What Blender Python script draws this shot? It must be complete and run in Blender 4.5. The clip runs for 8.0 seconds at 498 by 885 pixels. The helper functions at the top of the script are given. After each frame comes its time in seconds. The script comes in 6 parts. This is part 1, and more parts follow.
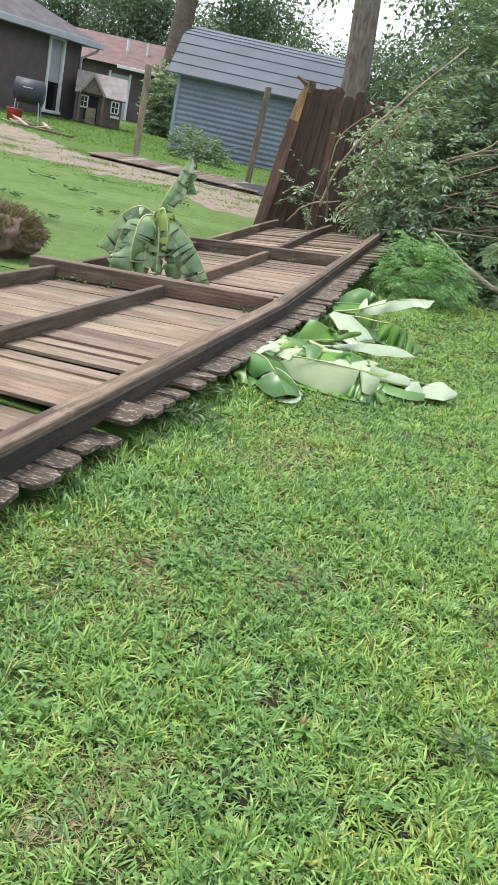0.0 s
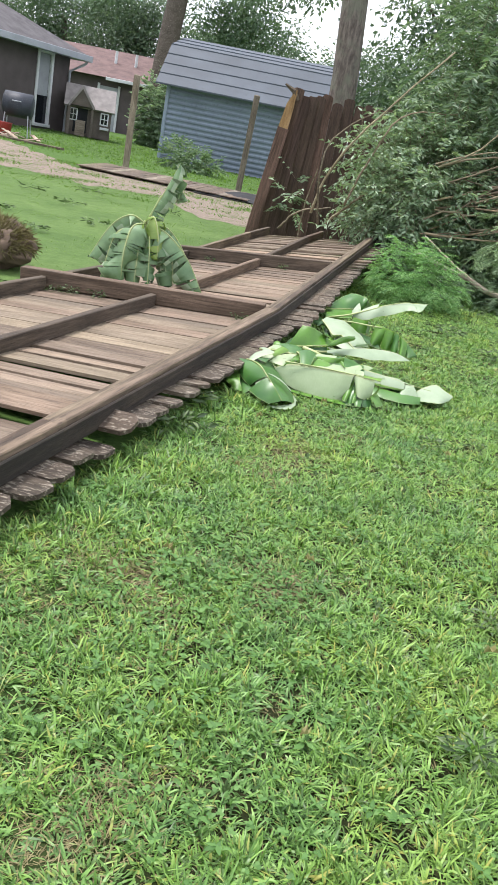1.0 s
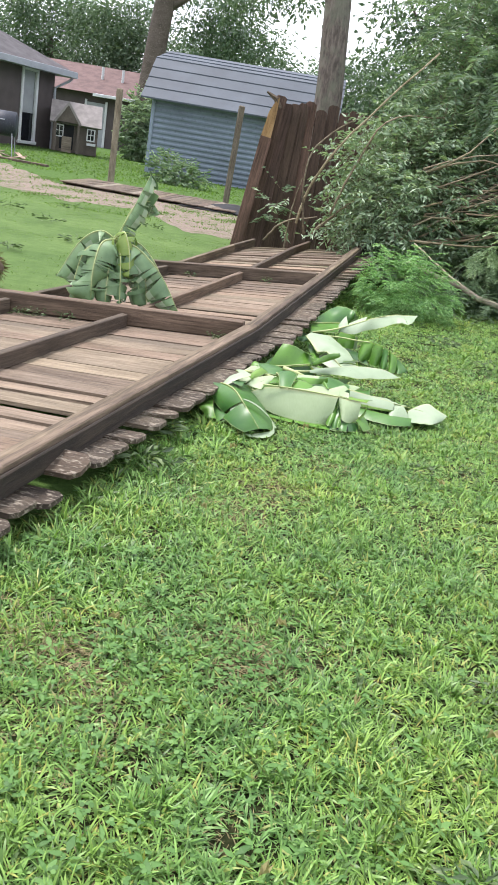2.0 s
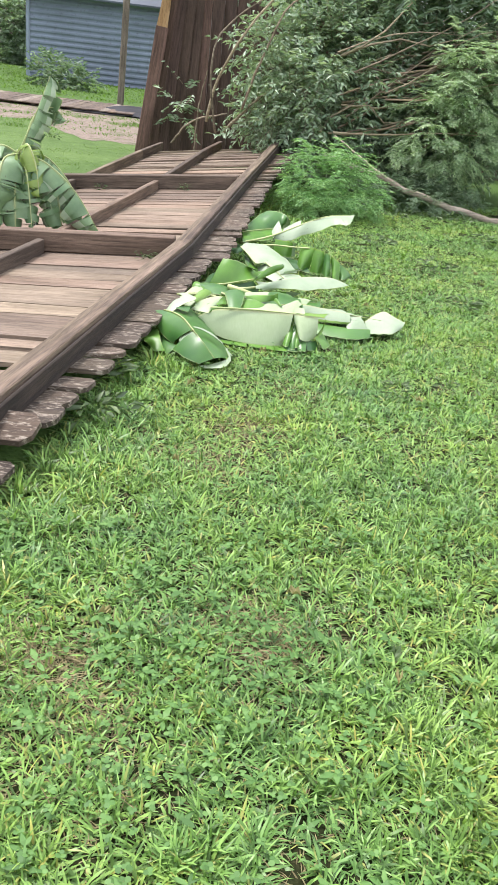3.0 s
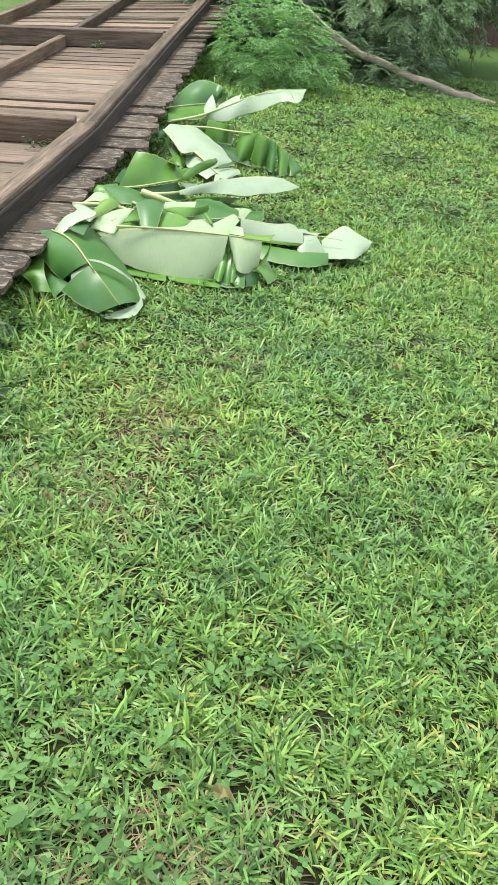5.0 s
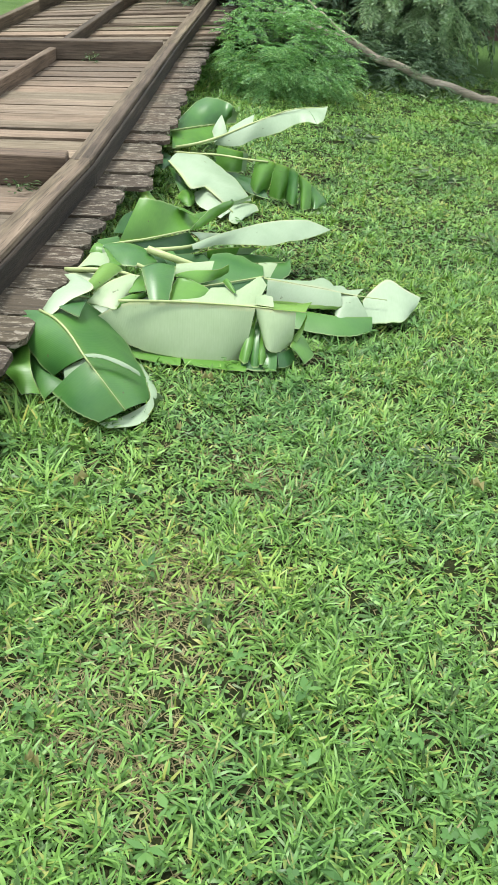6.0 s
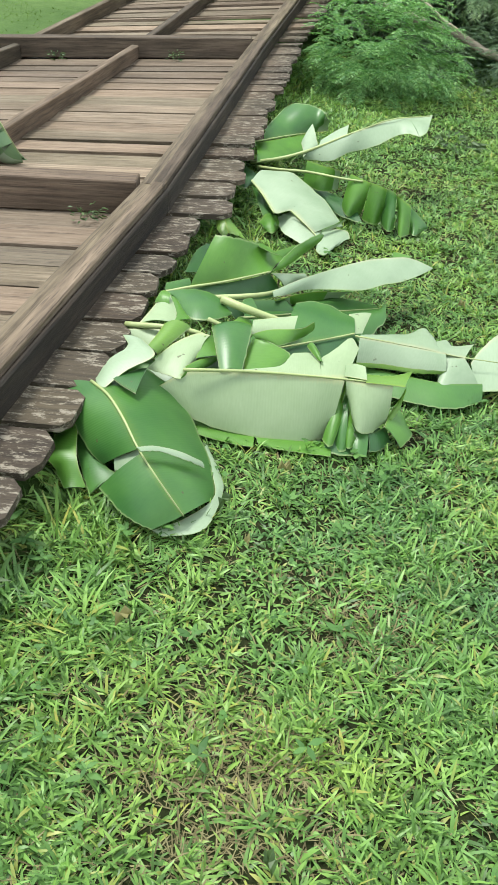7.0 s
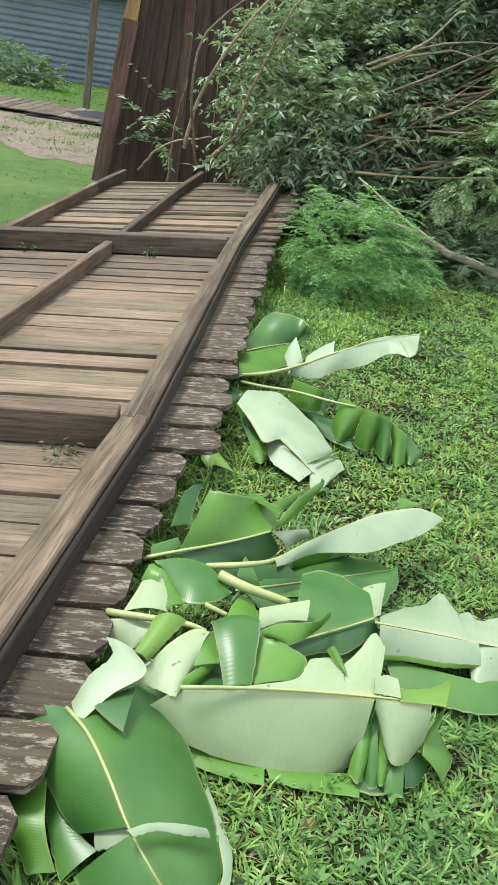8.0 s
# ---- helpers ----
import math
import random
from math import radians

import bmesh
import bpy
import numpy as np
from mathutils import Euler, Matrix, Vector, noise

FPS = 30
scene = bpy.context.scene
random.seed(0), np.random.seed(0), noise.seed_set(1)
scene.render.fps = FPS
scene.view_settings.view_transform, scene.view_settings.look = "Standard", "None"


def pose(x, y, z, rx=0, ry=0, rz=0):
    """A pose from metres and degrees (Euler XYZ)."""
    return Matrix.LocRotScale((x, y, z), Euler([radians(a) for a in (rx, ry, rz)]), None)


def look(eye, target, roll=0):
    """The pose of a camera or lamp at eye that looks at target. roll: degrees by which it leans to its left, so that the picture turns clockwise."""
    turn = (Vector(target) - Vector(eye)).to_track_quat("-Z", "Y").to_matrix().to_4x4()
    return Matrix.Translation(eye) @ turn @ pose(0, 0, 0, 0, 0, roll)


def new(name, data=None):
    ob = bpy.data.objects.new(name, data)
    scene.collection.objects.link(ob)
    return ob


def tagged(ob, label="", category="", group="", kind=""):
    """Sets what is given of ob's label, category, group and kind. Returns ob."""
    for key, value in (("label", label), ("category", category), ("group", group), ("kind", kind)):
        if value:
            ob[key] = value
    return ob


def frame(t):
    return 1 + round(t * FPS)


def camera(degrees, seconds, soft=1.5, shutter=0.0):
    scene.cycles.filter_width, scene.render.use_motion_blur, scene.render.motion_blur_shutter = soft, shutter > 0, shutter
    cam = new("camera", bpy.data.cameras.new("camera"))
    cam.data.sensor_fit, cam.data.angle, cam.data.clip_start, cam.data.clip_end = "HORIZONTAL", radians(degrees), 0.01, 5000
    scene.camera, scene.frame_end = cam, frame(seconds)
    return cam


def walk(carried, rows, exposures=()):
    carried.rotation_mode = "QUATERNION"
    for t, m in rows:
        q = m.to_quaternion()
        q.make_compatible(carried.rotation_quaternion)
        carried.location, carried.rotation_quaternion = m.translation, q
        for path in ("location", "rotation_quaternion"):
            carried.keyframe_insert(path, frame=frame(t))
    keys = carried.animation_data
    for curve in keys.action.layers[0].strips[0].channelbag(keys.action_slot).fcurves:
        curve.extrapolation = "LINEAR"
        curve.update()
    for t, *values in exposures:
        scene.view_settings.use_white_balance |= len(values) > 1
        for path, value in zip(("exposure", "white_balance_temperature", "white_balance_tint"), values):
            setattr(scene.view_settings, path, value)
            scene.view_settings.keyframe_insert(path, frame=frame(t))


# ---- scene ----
cam = camera(34.1, 8.0, soft=0.9)
METRES, EYE, TILT, LEAN, TURN = 8.0, 1.5, 0.0, 0.0, 0.0
PATH = [
    (0, (0.273, 0.33, 1.142), (0.304, 2.203, 0.441), 12.6),
    (0.5, (0.261, 0.338, 1.121), (0.3, 2.219, 0.441), 12.3),
    (1, (0.278, 0.356, 1.127), (0.315, 2.237, 0.447), 11.5),
    (1.5, (0.368, 0.559, 1.116), (0.381, 2.449, 0.464), 9.9),
    (1.7, (0.386, 0.638, 1.117), (0.399, 2.533, 0.479), 10.1),
    (2.8, (0.242, 0.879, 1.124), (0.44, 2.702, 0.325), 7.0),
    (3, (0.216, 1.012, 1.077), (0.469, 2.812, 0.243), 6.8),
    (3.5, (0.296, 1.263, 1.058), (0.55, 3.049, 0.196), 6.2),
    (4, (0.307, 1.454, 1.034), (0.546, 3.195, 0.08), 6.1),
    (4.5, (0.284, 1.639, 1.017), (0.659, 3.307, -0.02), 9.0),
    (4.7, (0.316, 1.711, 1.014), (0.725, 3.349, -0.059), 9.8),
    (5.8, (0.389, 2.315, 1.02), (0.791, 3.941, -0.074), 8.6),
    (6, (0.366, 2.42, 1.019), (0.77, 4.044, -0.078), 8.3),
    (6.5, (0.361, 2.637, 0.985), (0.676, 4.251, -0.154), 7.4),
    (7, (0.41, 2.824, 1.04), (0.629, 4.447, -0.108), 7.0),
    (7.2, (0.395, 2.92, 1.052), (0.637, 4.57, -0.051), 7.8),
    (7.4, (0.366, 3.025, 1.085), (0.685, 4.743, 0.112), 9.4),
    (7.5, (0.356, 3.071, 1.11), (0.676, 4.799, 0.155), 9.0),
    (8, (0.303, 3.239, 1.142), (0.629, 5.032, 0.316), 9.3),
]
walk(cam, [(t, look(eye, target, roll)) for t, eye, target, roll in PATH], exposures=[(0.0, 1.1, 6500, 15), (1.7, 1.15, 6500, 16), (3.0, 1.32, 6500, 19), (4.7, 1.15, 6500, 12), (6.0, 1.06, 6500, 5), (7.0, 0.93, 6500, 3), (8.0, 0.92, 6500, 7)])

# ---------- light ----------
world = bpy.data.worlds.new("overcast")
scene.world = world
world.use_nodes = True
wn, wl = world.node_tree.nodes, world.node_tree.links
sky = wn.new("ShaderNodeTexSky")
sky.sky_type, sky.sun_disc = "NISHITA", False
sky.sun_elevation, sky.sun_rotation = radians(67), radians(293)
cloud = wn.new("ShaderNodeMix")
cloud.data_type = "RGBA"
cloud.inputs[0].default_value = 0.82
cloud.inputs[7].default_value = (7.2, 7.6, 8.0, 1)
wl.new(sky.outputs[0], cloud.inputs[6])
wl.new(cloud.outputs[2], wn["Background"].inputs[0])
wn["Background"].inputs[1].default_value = 0.11
sun = new("sun", bpy.data.lights.new("sun", "SUN"))
sun.data.energy, sun.data.angle, sun.data.color = 2.15, radians(14), (1.0, 0.97, 0.93)
sun.matrix_world = look((-7, 3, 18), (0, 0, 0))


# ---------- small helpers ----------
def node_mat(name):
    m = bpy.data.materials.new(name)
    m.use_nodes = True
    return m, m.node_tree.nodes, m.node_tree.links, m.node_tree.nodes["Principled BSDF"]


def ramp(n, stops):
    r = n.new("ShaderNodeValToRGB")
    e = r.color_ramp.elements
    e[0].position, e[0].color = stops[0][0], (*stops[0][1], 1)
    e[1].position, e[1].color = stops[-1][0], (*stops[-1][1], 1)
    for p, c in stops[1:-1]:
        x = e.new(p)
        x.color = (*c, 1)
    return r


def noise_node(n, l, vec, scale, detail=4, rough=0.55):
    t = n.new("ShaderNodeTexNoise")
    t.inputs["Scale"].default_value, t.inputs["Detail"].default_value, t.inputs["Roughness"].default_value = scale, detail, rough
    if vec:
        l.new(vec, t.inputs["Vector"])
    return t


def mixc(n, l, fac, a, b, mode="MIX"):
    m = n.new("ShaderNodeMix")
    m.data_type, m.blend_type = "RGBA", mode
    for sock, v in ((m.inputs[0], fac), (m.inputs[6], a), (m.inputs[7], b)):
        if isinstance(v, (int, float)):
            sock.default_value = v
        elif isinstance(v, tuple):
            sock.default_value = (*v, 1)
        else:
            l.new(v, sock)
    return m.outputs[2]


def scaled(n, l, vec, s):
    m = n.new("ShaderNodeMapping")
    m.inputs["Scale"].default_value = s
    l.new(vec, m.inputs["Vector"])
    return m.outputs[0]


def bump(n, l, b, height, strength, dist):
    k = n.new("ShaderNodeBump")
    k.inputs["Strength"].default_value, k.inputs["Distance"].default_value = strength, dist
    l.new(height, k.inputs["Height"])
    l.new(k.outputs[0], b.inputs["Normal"])


def wood(name, dark, mid, light, pale=0.0, rough=0.85, outer_end=0.0):
    """Weathered wood, grain along the local x axis, each board its own tone."""
    m, n, l, b = node_mat(name)
    tc, oi = n.new("ShaderNodeTexCoord"), n.new("ShaderNodeObjectInfo")
    add = n.new("ShaderNodeVectorMath")
    add.operation = "MULTIPLY_ADD"
    add.inputs[1].default_value = (37, 53, 71)
    l.new(oi.outputs["Random"], add.inputs[0])
    l.new(tc.outputs["Object"], add.inputs[2])
    v = add.outputs[0]
    grain = noise_node(n, l, scaled(n, l, v, (2.2, 34, 34)), 1.6, 7, 0.68)
    fine = noise_node(n, l, scaled(n, l, v, (6, 160, 160)), 1.5, 3)
    big = noise_node(n, l, scaled(n, l, v, (1.3, 4, 4)), 1.5, 4)
    r = ramp(n, [(0.3, dark), (0.5, mid), (0.72, light)])
    l.new(grain.outputs[0], r.inputs[0])
    tone = ramp(n, [(0.0, (0.6, 0.59, 0.57)), (0.5, (0.97, 0.94, 0.91)), (1.0, (1.3, 1.27, 1.2))])
    l.new(oi.outputs["Random"], tone.inputs[0])
    c = mixc(n, l, 1.0, r.outputs[0], tone.outputs[0], "MULTIPLY")
    stain = ramp(n, [(0.35, (0.5, 0.48, 0.43)), (0.55, (1, 1, 1))])
    l.new(big.outputs[0], stain.inputs[0])
    c = mixc(n, l, 0.75, c, stain.outputs[0], "MULTIPLY")
    crack = ramp(n, [(0.36, (0.3, 0.28, 0.28)), (0.44, (1, 1, 1))])
    l.new(fine.outputs[0], crack.inputs[0])
    c = mixc(n, l, 0.6, c, crack.outputs[0], "MULTIPLY")
    # boards differ in hue too, some redder, some greyer with a hint of algae
    hue = ramp(n, [(0.0, (1.06, 0.99, 0.96)), (0.45, (1, 1, 1)), (1.0, (0.98, 1.02, 0.94))])
    mul = n.new("ShaderNodeMath")
    mul.operation = "MULTIPLY"
    mul.inputs[1].default_value = 7.31
    l.new(oi.outputs["Random"], mul.inputs[0])
    fr = n.new("ShaderNodeMath")
    fr.operation = "FRACT"
    l.new(mul.outputs[0], fr.inputs[0])
    l.new(fr.outputs[0], hue.inputs[0])
    c = mixc(n, l, 1.0, c, hue.outputs[0], "MULTIPLY")
    if outer_end:
        # the exposed ends are darker, the edge of the dark part ragged
        sep = n.new("ShaderNodeSeparateXYZ")
        l.new(tc.outputs["Object"], sep.inputs[0])
        k = n.new("ShaderNodeMath")
        k.operation = "MULTIPLY_ADD"
        k.inputs[1].default_value = 0.12
        l.new(big.outputs[0], k.inputs[0])
        l.new(sep.outputs[0], k.inputs[2])
        e = ramp(n, [(0.0, (1, 1, 1)), (1.0, (0.33, 0.32, 0.3))])
        mr = n.new("ShaderNodeMapRange")
        mr.inputs["From Min"].default_value, mr.inputs["From Max"].default_value = outer_end - 0.06, outer_end + 0.1
        l.new(k.outputs[0], mr.inputs["Value"])
        l.new(mr.outputs[0], e.inputs[0])
        c = mixc(n, l, 1.0, c, e.outputs[0], "MULTIPLY")
    if pale:
        # flaked old paint and lichen
        flake = noise_node(n, l, scaled(n, l, v, (14, 42, 42)), 1.5, 8, 0.78)
        f = ramp(n, [(0.585 - 0.14 * pale, (0, 0, 0)), (0.635 - 0.12 * pale, (0.75, 0.75, 0.75))])
        l.new(flake.outputs[0], f.inputs[0])
        amount = f.outputs[0]
        if outer_end:
            share = ramp(n, [(0.0, (0.12, 0.12, 0.12)), (0.6, (0.8, 0.8, 0.8))])
            l.new(mr.outputs[0], share.inputs[0])
            amount = mixc(n, l, 1.0, amount, share.outputs[0], "MULTIPLY")
        c = mixc(n, l, amount, c, (0.38, 0.335, 0.265))
    l.new(c, b.inputs["Base Color"])
    b.inputs["Roughness"].default_value = rough
    bump(n, l, b, grain.outputs[0], 0.9, 0.006)
    return m


def paint(name, col, rough=0.6, var=0.2, scale=3.0, metal=0.0, grime=(0.25, 0.24, 0.22)):
    m, n, l, b = node_mat(name)
    tc = n.new("ShaderNodeTexCoord")
    a = noise_node(n, l, tc.outputs["Object"], scale, 5)
    f = noise_node(n, l, tc.outputs["Object"], scale * 14, 3)
    r = ramp(n, [(0.35, tuple(x * (1 - var) for x in col)), (0.65, tuple(min(1, x * (1 + var)) for x in col))])
    l.new(a.outputs[0], r.inputs[0])
    g = ramp(n, [(0.56, (0, 0, 0)), (0.8, (0.6, 0.6, 0.6))])
    l.new(f.outputs[0], g.inputs[0])
    l.new(mixc(n, l, g.outputs[0], r.outputs[0], grime), b.inputs["Base Color"])
    b.inputs["Roughness"].default_value, b.inputs["Metallic"].default_value = rough, metal
    bump(n, l, b, f.outputs[0], 0.25, 0.003)
    return m


def leaf_mat(name, stops, rough=0.45, trans=0.35, vein=False, spec=0.5):
    """Foliage: tone from each leaf's own random number and a slow noise."""
    m, n, l, b = node_mat(name)
    g, tc = n.new("ShaderNodeNewGeometry"), n.new("ShaderNodeTexCoord")
    slow = noise_node(n, l, tc.outputs["Object"], 1.1, 3)
    s = n.new("ShaderNodeMath")
    s.operation = "MULTIPLY_ADD"
    s.inputs[1].default_value = 0.6
    l.new(g.outputs["Random Per Island"], s.inputs[0])
    k = n.new("ShaderNodeMath")
    k.operation = "MULTIPLY"
    k.inputs[1].default_value = 0.4
    l.new(slow.outputs[0], k.inputs[0])
    l.new(k.outputs[0], s.inputs[2])
    r = ramp(n, stops)
    l.new(s.outputs[0], r.inputs[0])
    l.new(r.outputs[0], b.inputs["Base Color"])
    b.inputs["Roughness"].default_value = rough
    b.inputs["Specular IOR Level"].default_value = spec
    if trans:
        t = n.new("ShaderNodeBsdfTranslucent")
        l.new(mixc(n, l, 1.0, r.outputs[0], (1.1, 1.2, 0.6), "MULTIPLY"), t.inputs[0])
        mx = n.new("ShaderNodeMixShader")
        mx.inputs[0].default_value = trans
        l.new(b.outputs[0], mx.inputs[1])
        l.new(t.outputs[0], mx.inputs[2])
        l.new(mx.outputs[0], n["Material Output"].inputs[0])
    return m


def mesh_ob(name, verts, faces, mat, smooth=False):
    me = bpy.data.meshes.new(name)
    me.from_pydata(verts, [], faces)
    for mm in (mat if isinstance(mat, (list, tuple)) else (mat,)):
        me.materials.append(mm)
    if smooth:
        me.shade_smooth()
    return new(name, me)


def part(name, bm, mat, parent=None, label="", m=None, smooth=False):
    """Links a bmesh as one mesh object under its thing."""
    me = bpy.data.meshes.new(name)
    bm.normal_update()
    bm.to_mesh(me)
    bm.free()
    for mm in (mat if isinstance(mat, (list, tuple)) else (mat,)):
        me.materials.append(mm)
    if smooth:
        me.shade_smooth()
    ob = new(name, me)
    if m is not None:
        ob.matrix_basis = m
    if parent:
        ob.parent = parent
    return tagged(ob, label)


def thing(name, label, category, m=None, group="", kind=""):
    ob = new(name)
    ob.empty_display_size = 0.1
    if m is not None:
        ob.matrix_basis = m
    return tagged(ob, label, category, group, kind)


def box(bm, x0, x1, y0, y1, z0, z1, bevel=0.0, m=None):
    """A box with bevelled edges in a bmesh."""
    r = bmesh.ops.create_cube(bm, size=1.0)
    vs = r["verts"]
    for v in vs:
        v.co = Vector((x0 + (v.co.x + 0.5) * (x1 - x0), y0 + (v.co.y + 0.5) * (y1 - y0), z0 + (v.co.z + 0.5) * (z1 - z0)))
    if bevel:
        es = {e for v in vs for e in v.link_edges}
        out = bmesh.ops.bevel(bm, geom=list(es), offset=bevel, segments=1, affect="EDGES")
        vs = out["verts"]
    if m is not None:
        bmesh.ops.transform(bm, matrix=m, verts=list(set(vs)))
    return bm


def boxed(*a, **k):
    return box(bmesh.new(), *a, **k)


def prism(bm, pts, y0, y1, m=None):
    """A profile of (x, z) points, pushed from y0 to y1."""
    a = [bm.verts.new((x, y0, z)) for x, z in pts]
    b = [bm.verts.new((x, y1, z)) for x, z in pts]
    k = len(pts)
    bm.faces.new(a)
    bm.faces.new(b[::-1])
    for i in range(k):
        bm.faces.new((a[i], b[i], b[(i + 1) % k], a[(i + 1) % k]))
    bmesh.ops.recalc_face_normals(bm, faces=bm.faces[:])
    if m is not None:
        bmesh.ops.transform(bm, matrix=m, verts=a + b)
    return bm


def tube(bm, pts, radii, seg=8, cap=True):
    """A round limb through the points."""
    rings = []
    pts = [Vector(p) for p in pts]
    for i, p in enumerate(pts):
        d = (pts[min(i + 1, len(pts) - 1)] - pts[max(i - 1, 0)]).normalized()
        a = d.orthogonal().normalized() if i == 0 else (a - d * a.dot(d)).normalized()
        b = d.cross(a)
        rings.append([bm.verts.new(p + (a * math.cos(w) + b * math.sin(w)) * radii[i]) for w in (2 * math.pi * j / seg for j in range(seg))])
    for r, s in zip(rings, rings[1:]):
        for j in range(seg):
            bm.faces.new((r[j], r[(j + 1) % seg], s[(j + 1) % seg], s[j]))
    if cap:
        bm.faces.new(rings[0][::-1])
        bm.faces.new(rings[-1])
    return bm


def axes(o, x, z):
    """A pose at o with its x axis along x and its z axis near z."""
    x = Vector(x).normalized()
    y = Vector(z).cross(x).normalized()
    z = x.cross(y)
    return Matrix(((x.x, y.x, z.x, o[0]), (x.y, y.y, z.y, o[1]), (x.z, y.z, z.z, o[2]), (0, 0, 0, 1)))


def ground_z(x, y):
    """The yard is flat and rises a little towards the neighbours."""
    return 0.012 * max(0.0, min(y, 40) - 9) + 0.012 * noise.noise((x * 0.6, y * 0.6, 0))


# ---------- materials ----------
PICKET = wood("weathered_picket", (0.112, 0.086, 0.063), (0.205, 0.161, 0.12), (0.285, 0.23, 0.176), pale=0.42, outer_end=1.66)
RAIL = wood("weathered_rail", (0.055, 0.041, 0.03), (0.13, 0.099, 0.073), (0.215, 0.168, 0.125))
# rail wood again, with the shade of the outer side put into its colour
SHADERAIL = wood("shaded_rail_side", (0.014, 0.011, 0.008), (0.03, 0.023, 0.017), (0.07, 0.054, 0.04))
OLDPOST = wood("grey_post_wood", (0.1, 0.085, 0.07), (0.2, 0.17, 0.14), (0.29, 0.25, 0.2))
REDFENCE = wood("red_brown_fence_wood", (0.062, 0.041, 0.035), (0.122, 0.076, 0.062), (0.18, 0.117, 0.096))
FRESHWOOD = wood("fresh_broken_wood", (0.42, 0.24, 0.1), (0.6, 0.38, 0.18), (0.7, 0.5, 0.28))
BARK = wood("bark", (0.04, 0.032, 0.028), (0.085, 0.07, 0.06), (0.13, 0.11, 0.095), pale=0.2)
TRUNK, tn, tl, tb = node_mat("mottled_trunk_bark")
tt = tn.new("ShaderNodeTexCoord")
t1, t2 = noise_node(tn, tl, scaled(tn, tl, tt.outputs["Object"], (9, 9, 2.2)), 2.0, 6, 0.65), noise_node(tn, tl, tt.outputs["Object"], 3.2, 4)
tr = ramp(tn, [(0.32, (0.055, 0.045, 0.04)), (0.5, (0.13, 0.105, 0.092)), (0.68, (0.22, 0.185, 0.165))])
tl.new(t1.outputs[0], tr.inputs[0])
tg = ramp(tn, [(0.45, (0, 0, 0)), (0.6, (0.75, 0.75, 0.75))])
tl.new(t2.outputs[0], tg.inputs[0])
tl.new(mixc(tn, tl, tg.outputs[0], tr.outputs[0], (0.16, 0.16, 0.125)), tb.inputs["Base Color"])
tb.inputs["Roughness"].default_value = 0.9
bump(tn, tl, tb, t1.outputs[0], 0.8, 0.03)
SHEDWALL = paint("blue_grey_siding", (0.165, 0.205, 0.26), 0.6, 0.12, 0.8, grime=(0.075, 0.09, 0.11))
SHEDROOF = paint("pale_blue_roof_metal", (0.062, 0.078, 0.098), 0.7, 0.16, 0.7, grime=(0.05, 0.06, 0.075))
SHEDTRIM = paint("pale_trim", (0.2, 0.25, 0.32), 0.5, 0.08)
BLACK = paint("black_sheeting", (0.012, 0.013, 0.016), 0.85, 0.3, grime=(0.03, 0.03, 0.032))

# ---------- the ground ----------
def ground_material():
    m, n, l, b = node_mat("lawn_soil")
    tc = n.new("ShaderNodeTexCoord")
    v = tc.outputs["Object"]
    a, f, k = noise_node(n, l, v, 2.2, 5), noise_node(n, l, v, 45, 5, 0.7), noise_node(n, l, v, 0.35, 3)
    # soil coloured near black, so the gaps between blades look deeply shaded
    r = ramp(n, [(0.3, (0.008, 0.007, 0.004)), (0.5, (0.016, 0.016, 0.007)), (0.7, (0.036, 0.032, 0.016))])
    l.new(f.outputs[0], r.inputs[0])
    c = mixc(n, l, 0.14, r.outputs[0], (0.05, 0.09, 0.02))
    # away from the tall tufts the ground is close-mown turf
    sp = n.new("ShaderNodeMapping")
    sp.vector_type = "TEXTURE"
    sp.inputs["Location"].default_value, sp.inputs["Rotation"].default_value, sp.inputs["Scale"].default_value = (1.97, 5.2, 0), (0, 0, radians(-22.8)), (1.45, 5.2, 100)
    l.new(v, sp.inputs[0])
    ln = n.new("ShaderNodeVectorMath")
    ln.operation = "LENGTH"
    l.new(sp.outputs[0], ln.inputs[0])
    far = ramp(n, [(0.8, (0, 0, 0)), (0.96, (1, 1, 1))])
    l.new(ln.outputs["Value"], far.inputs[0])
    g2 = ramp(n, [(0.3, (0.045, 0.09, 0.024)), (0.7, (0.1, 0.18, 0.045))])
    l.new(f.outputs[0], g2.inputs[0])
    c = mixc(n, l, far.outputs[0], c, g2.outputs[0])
    l.new(c, b.inputs["Base Color"])
    b.inputs["Roughness"].default_value = 0.95
    b.inputs["Specular IOR Level"].default_value = 0.1
    bump(n, l, b, f.outputs[0], 0.8, 0.02)
    return m


def spaced(a, b, n):
    return [a + (b - a) * i / n for i in range(n + 1)]


xs = [-900, -300, -90, -40] + spaced(-22, 22, 110) + [40, 90, 300, 900]
ys = [-900, -200, -40, -10] + spaced(-3, 45, 120) + [70, 120, 300, 900]
gv = [(x, y, ground_z(x, y)) for y in ys for x in xs]
w_ = len(xs)
gf = [(j * w_ + i, j * w_ + i + 1, (j + 1) * w_ + i + 1, (j + 1) * w_ + i) for j in range(len(ys) - 1) for i in range(w_ - 1)]
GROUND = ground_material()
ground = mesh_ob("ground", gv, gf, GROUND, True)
tagged(ground, "green lawn of coarse grass on soil darkened as shade between blades", "ground", kind="structure")

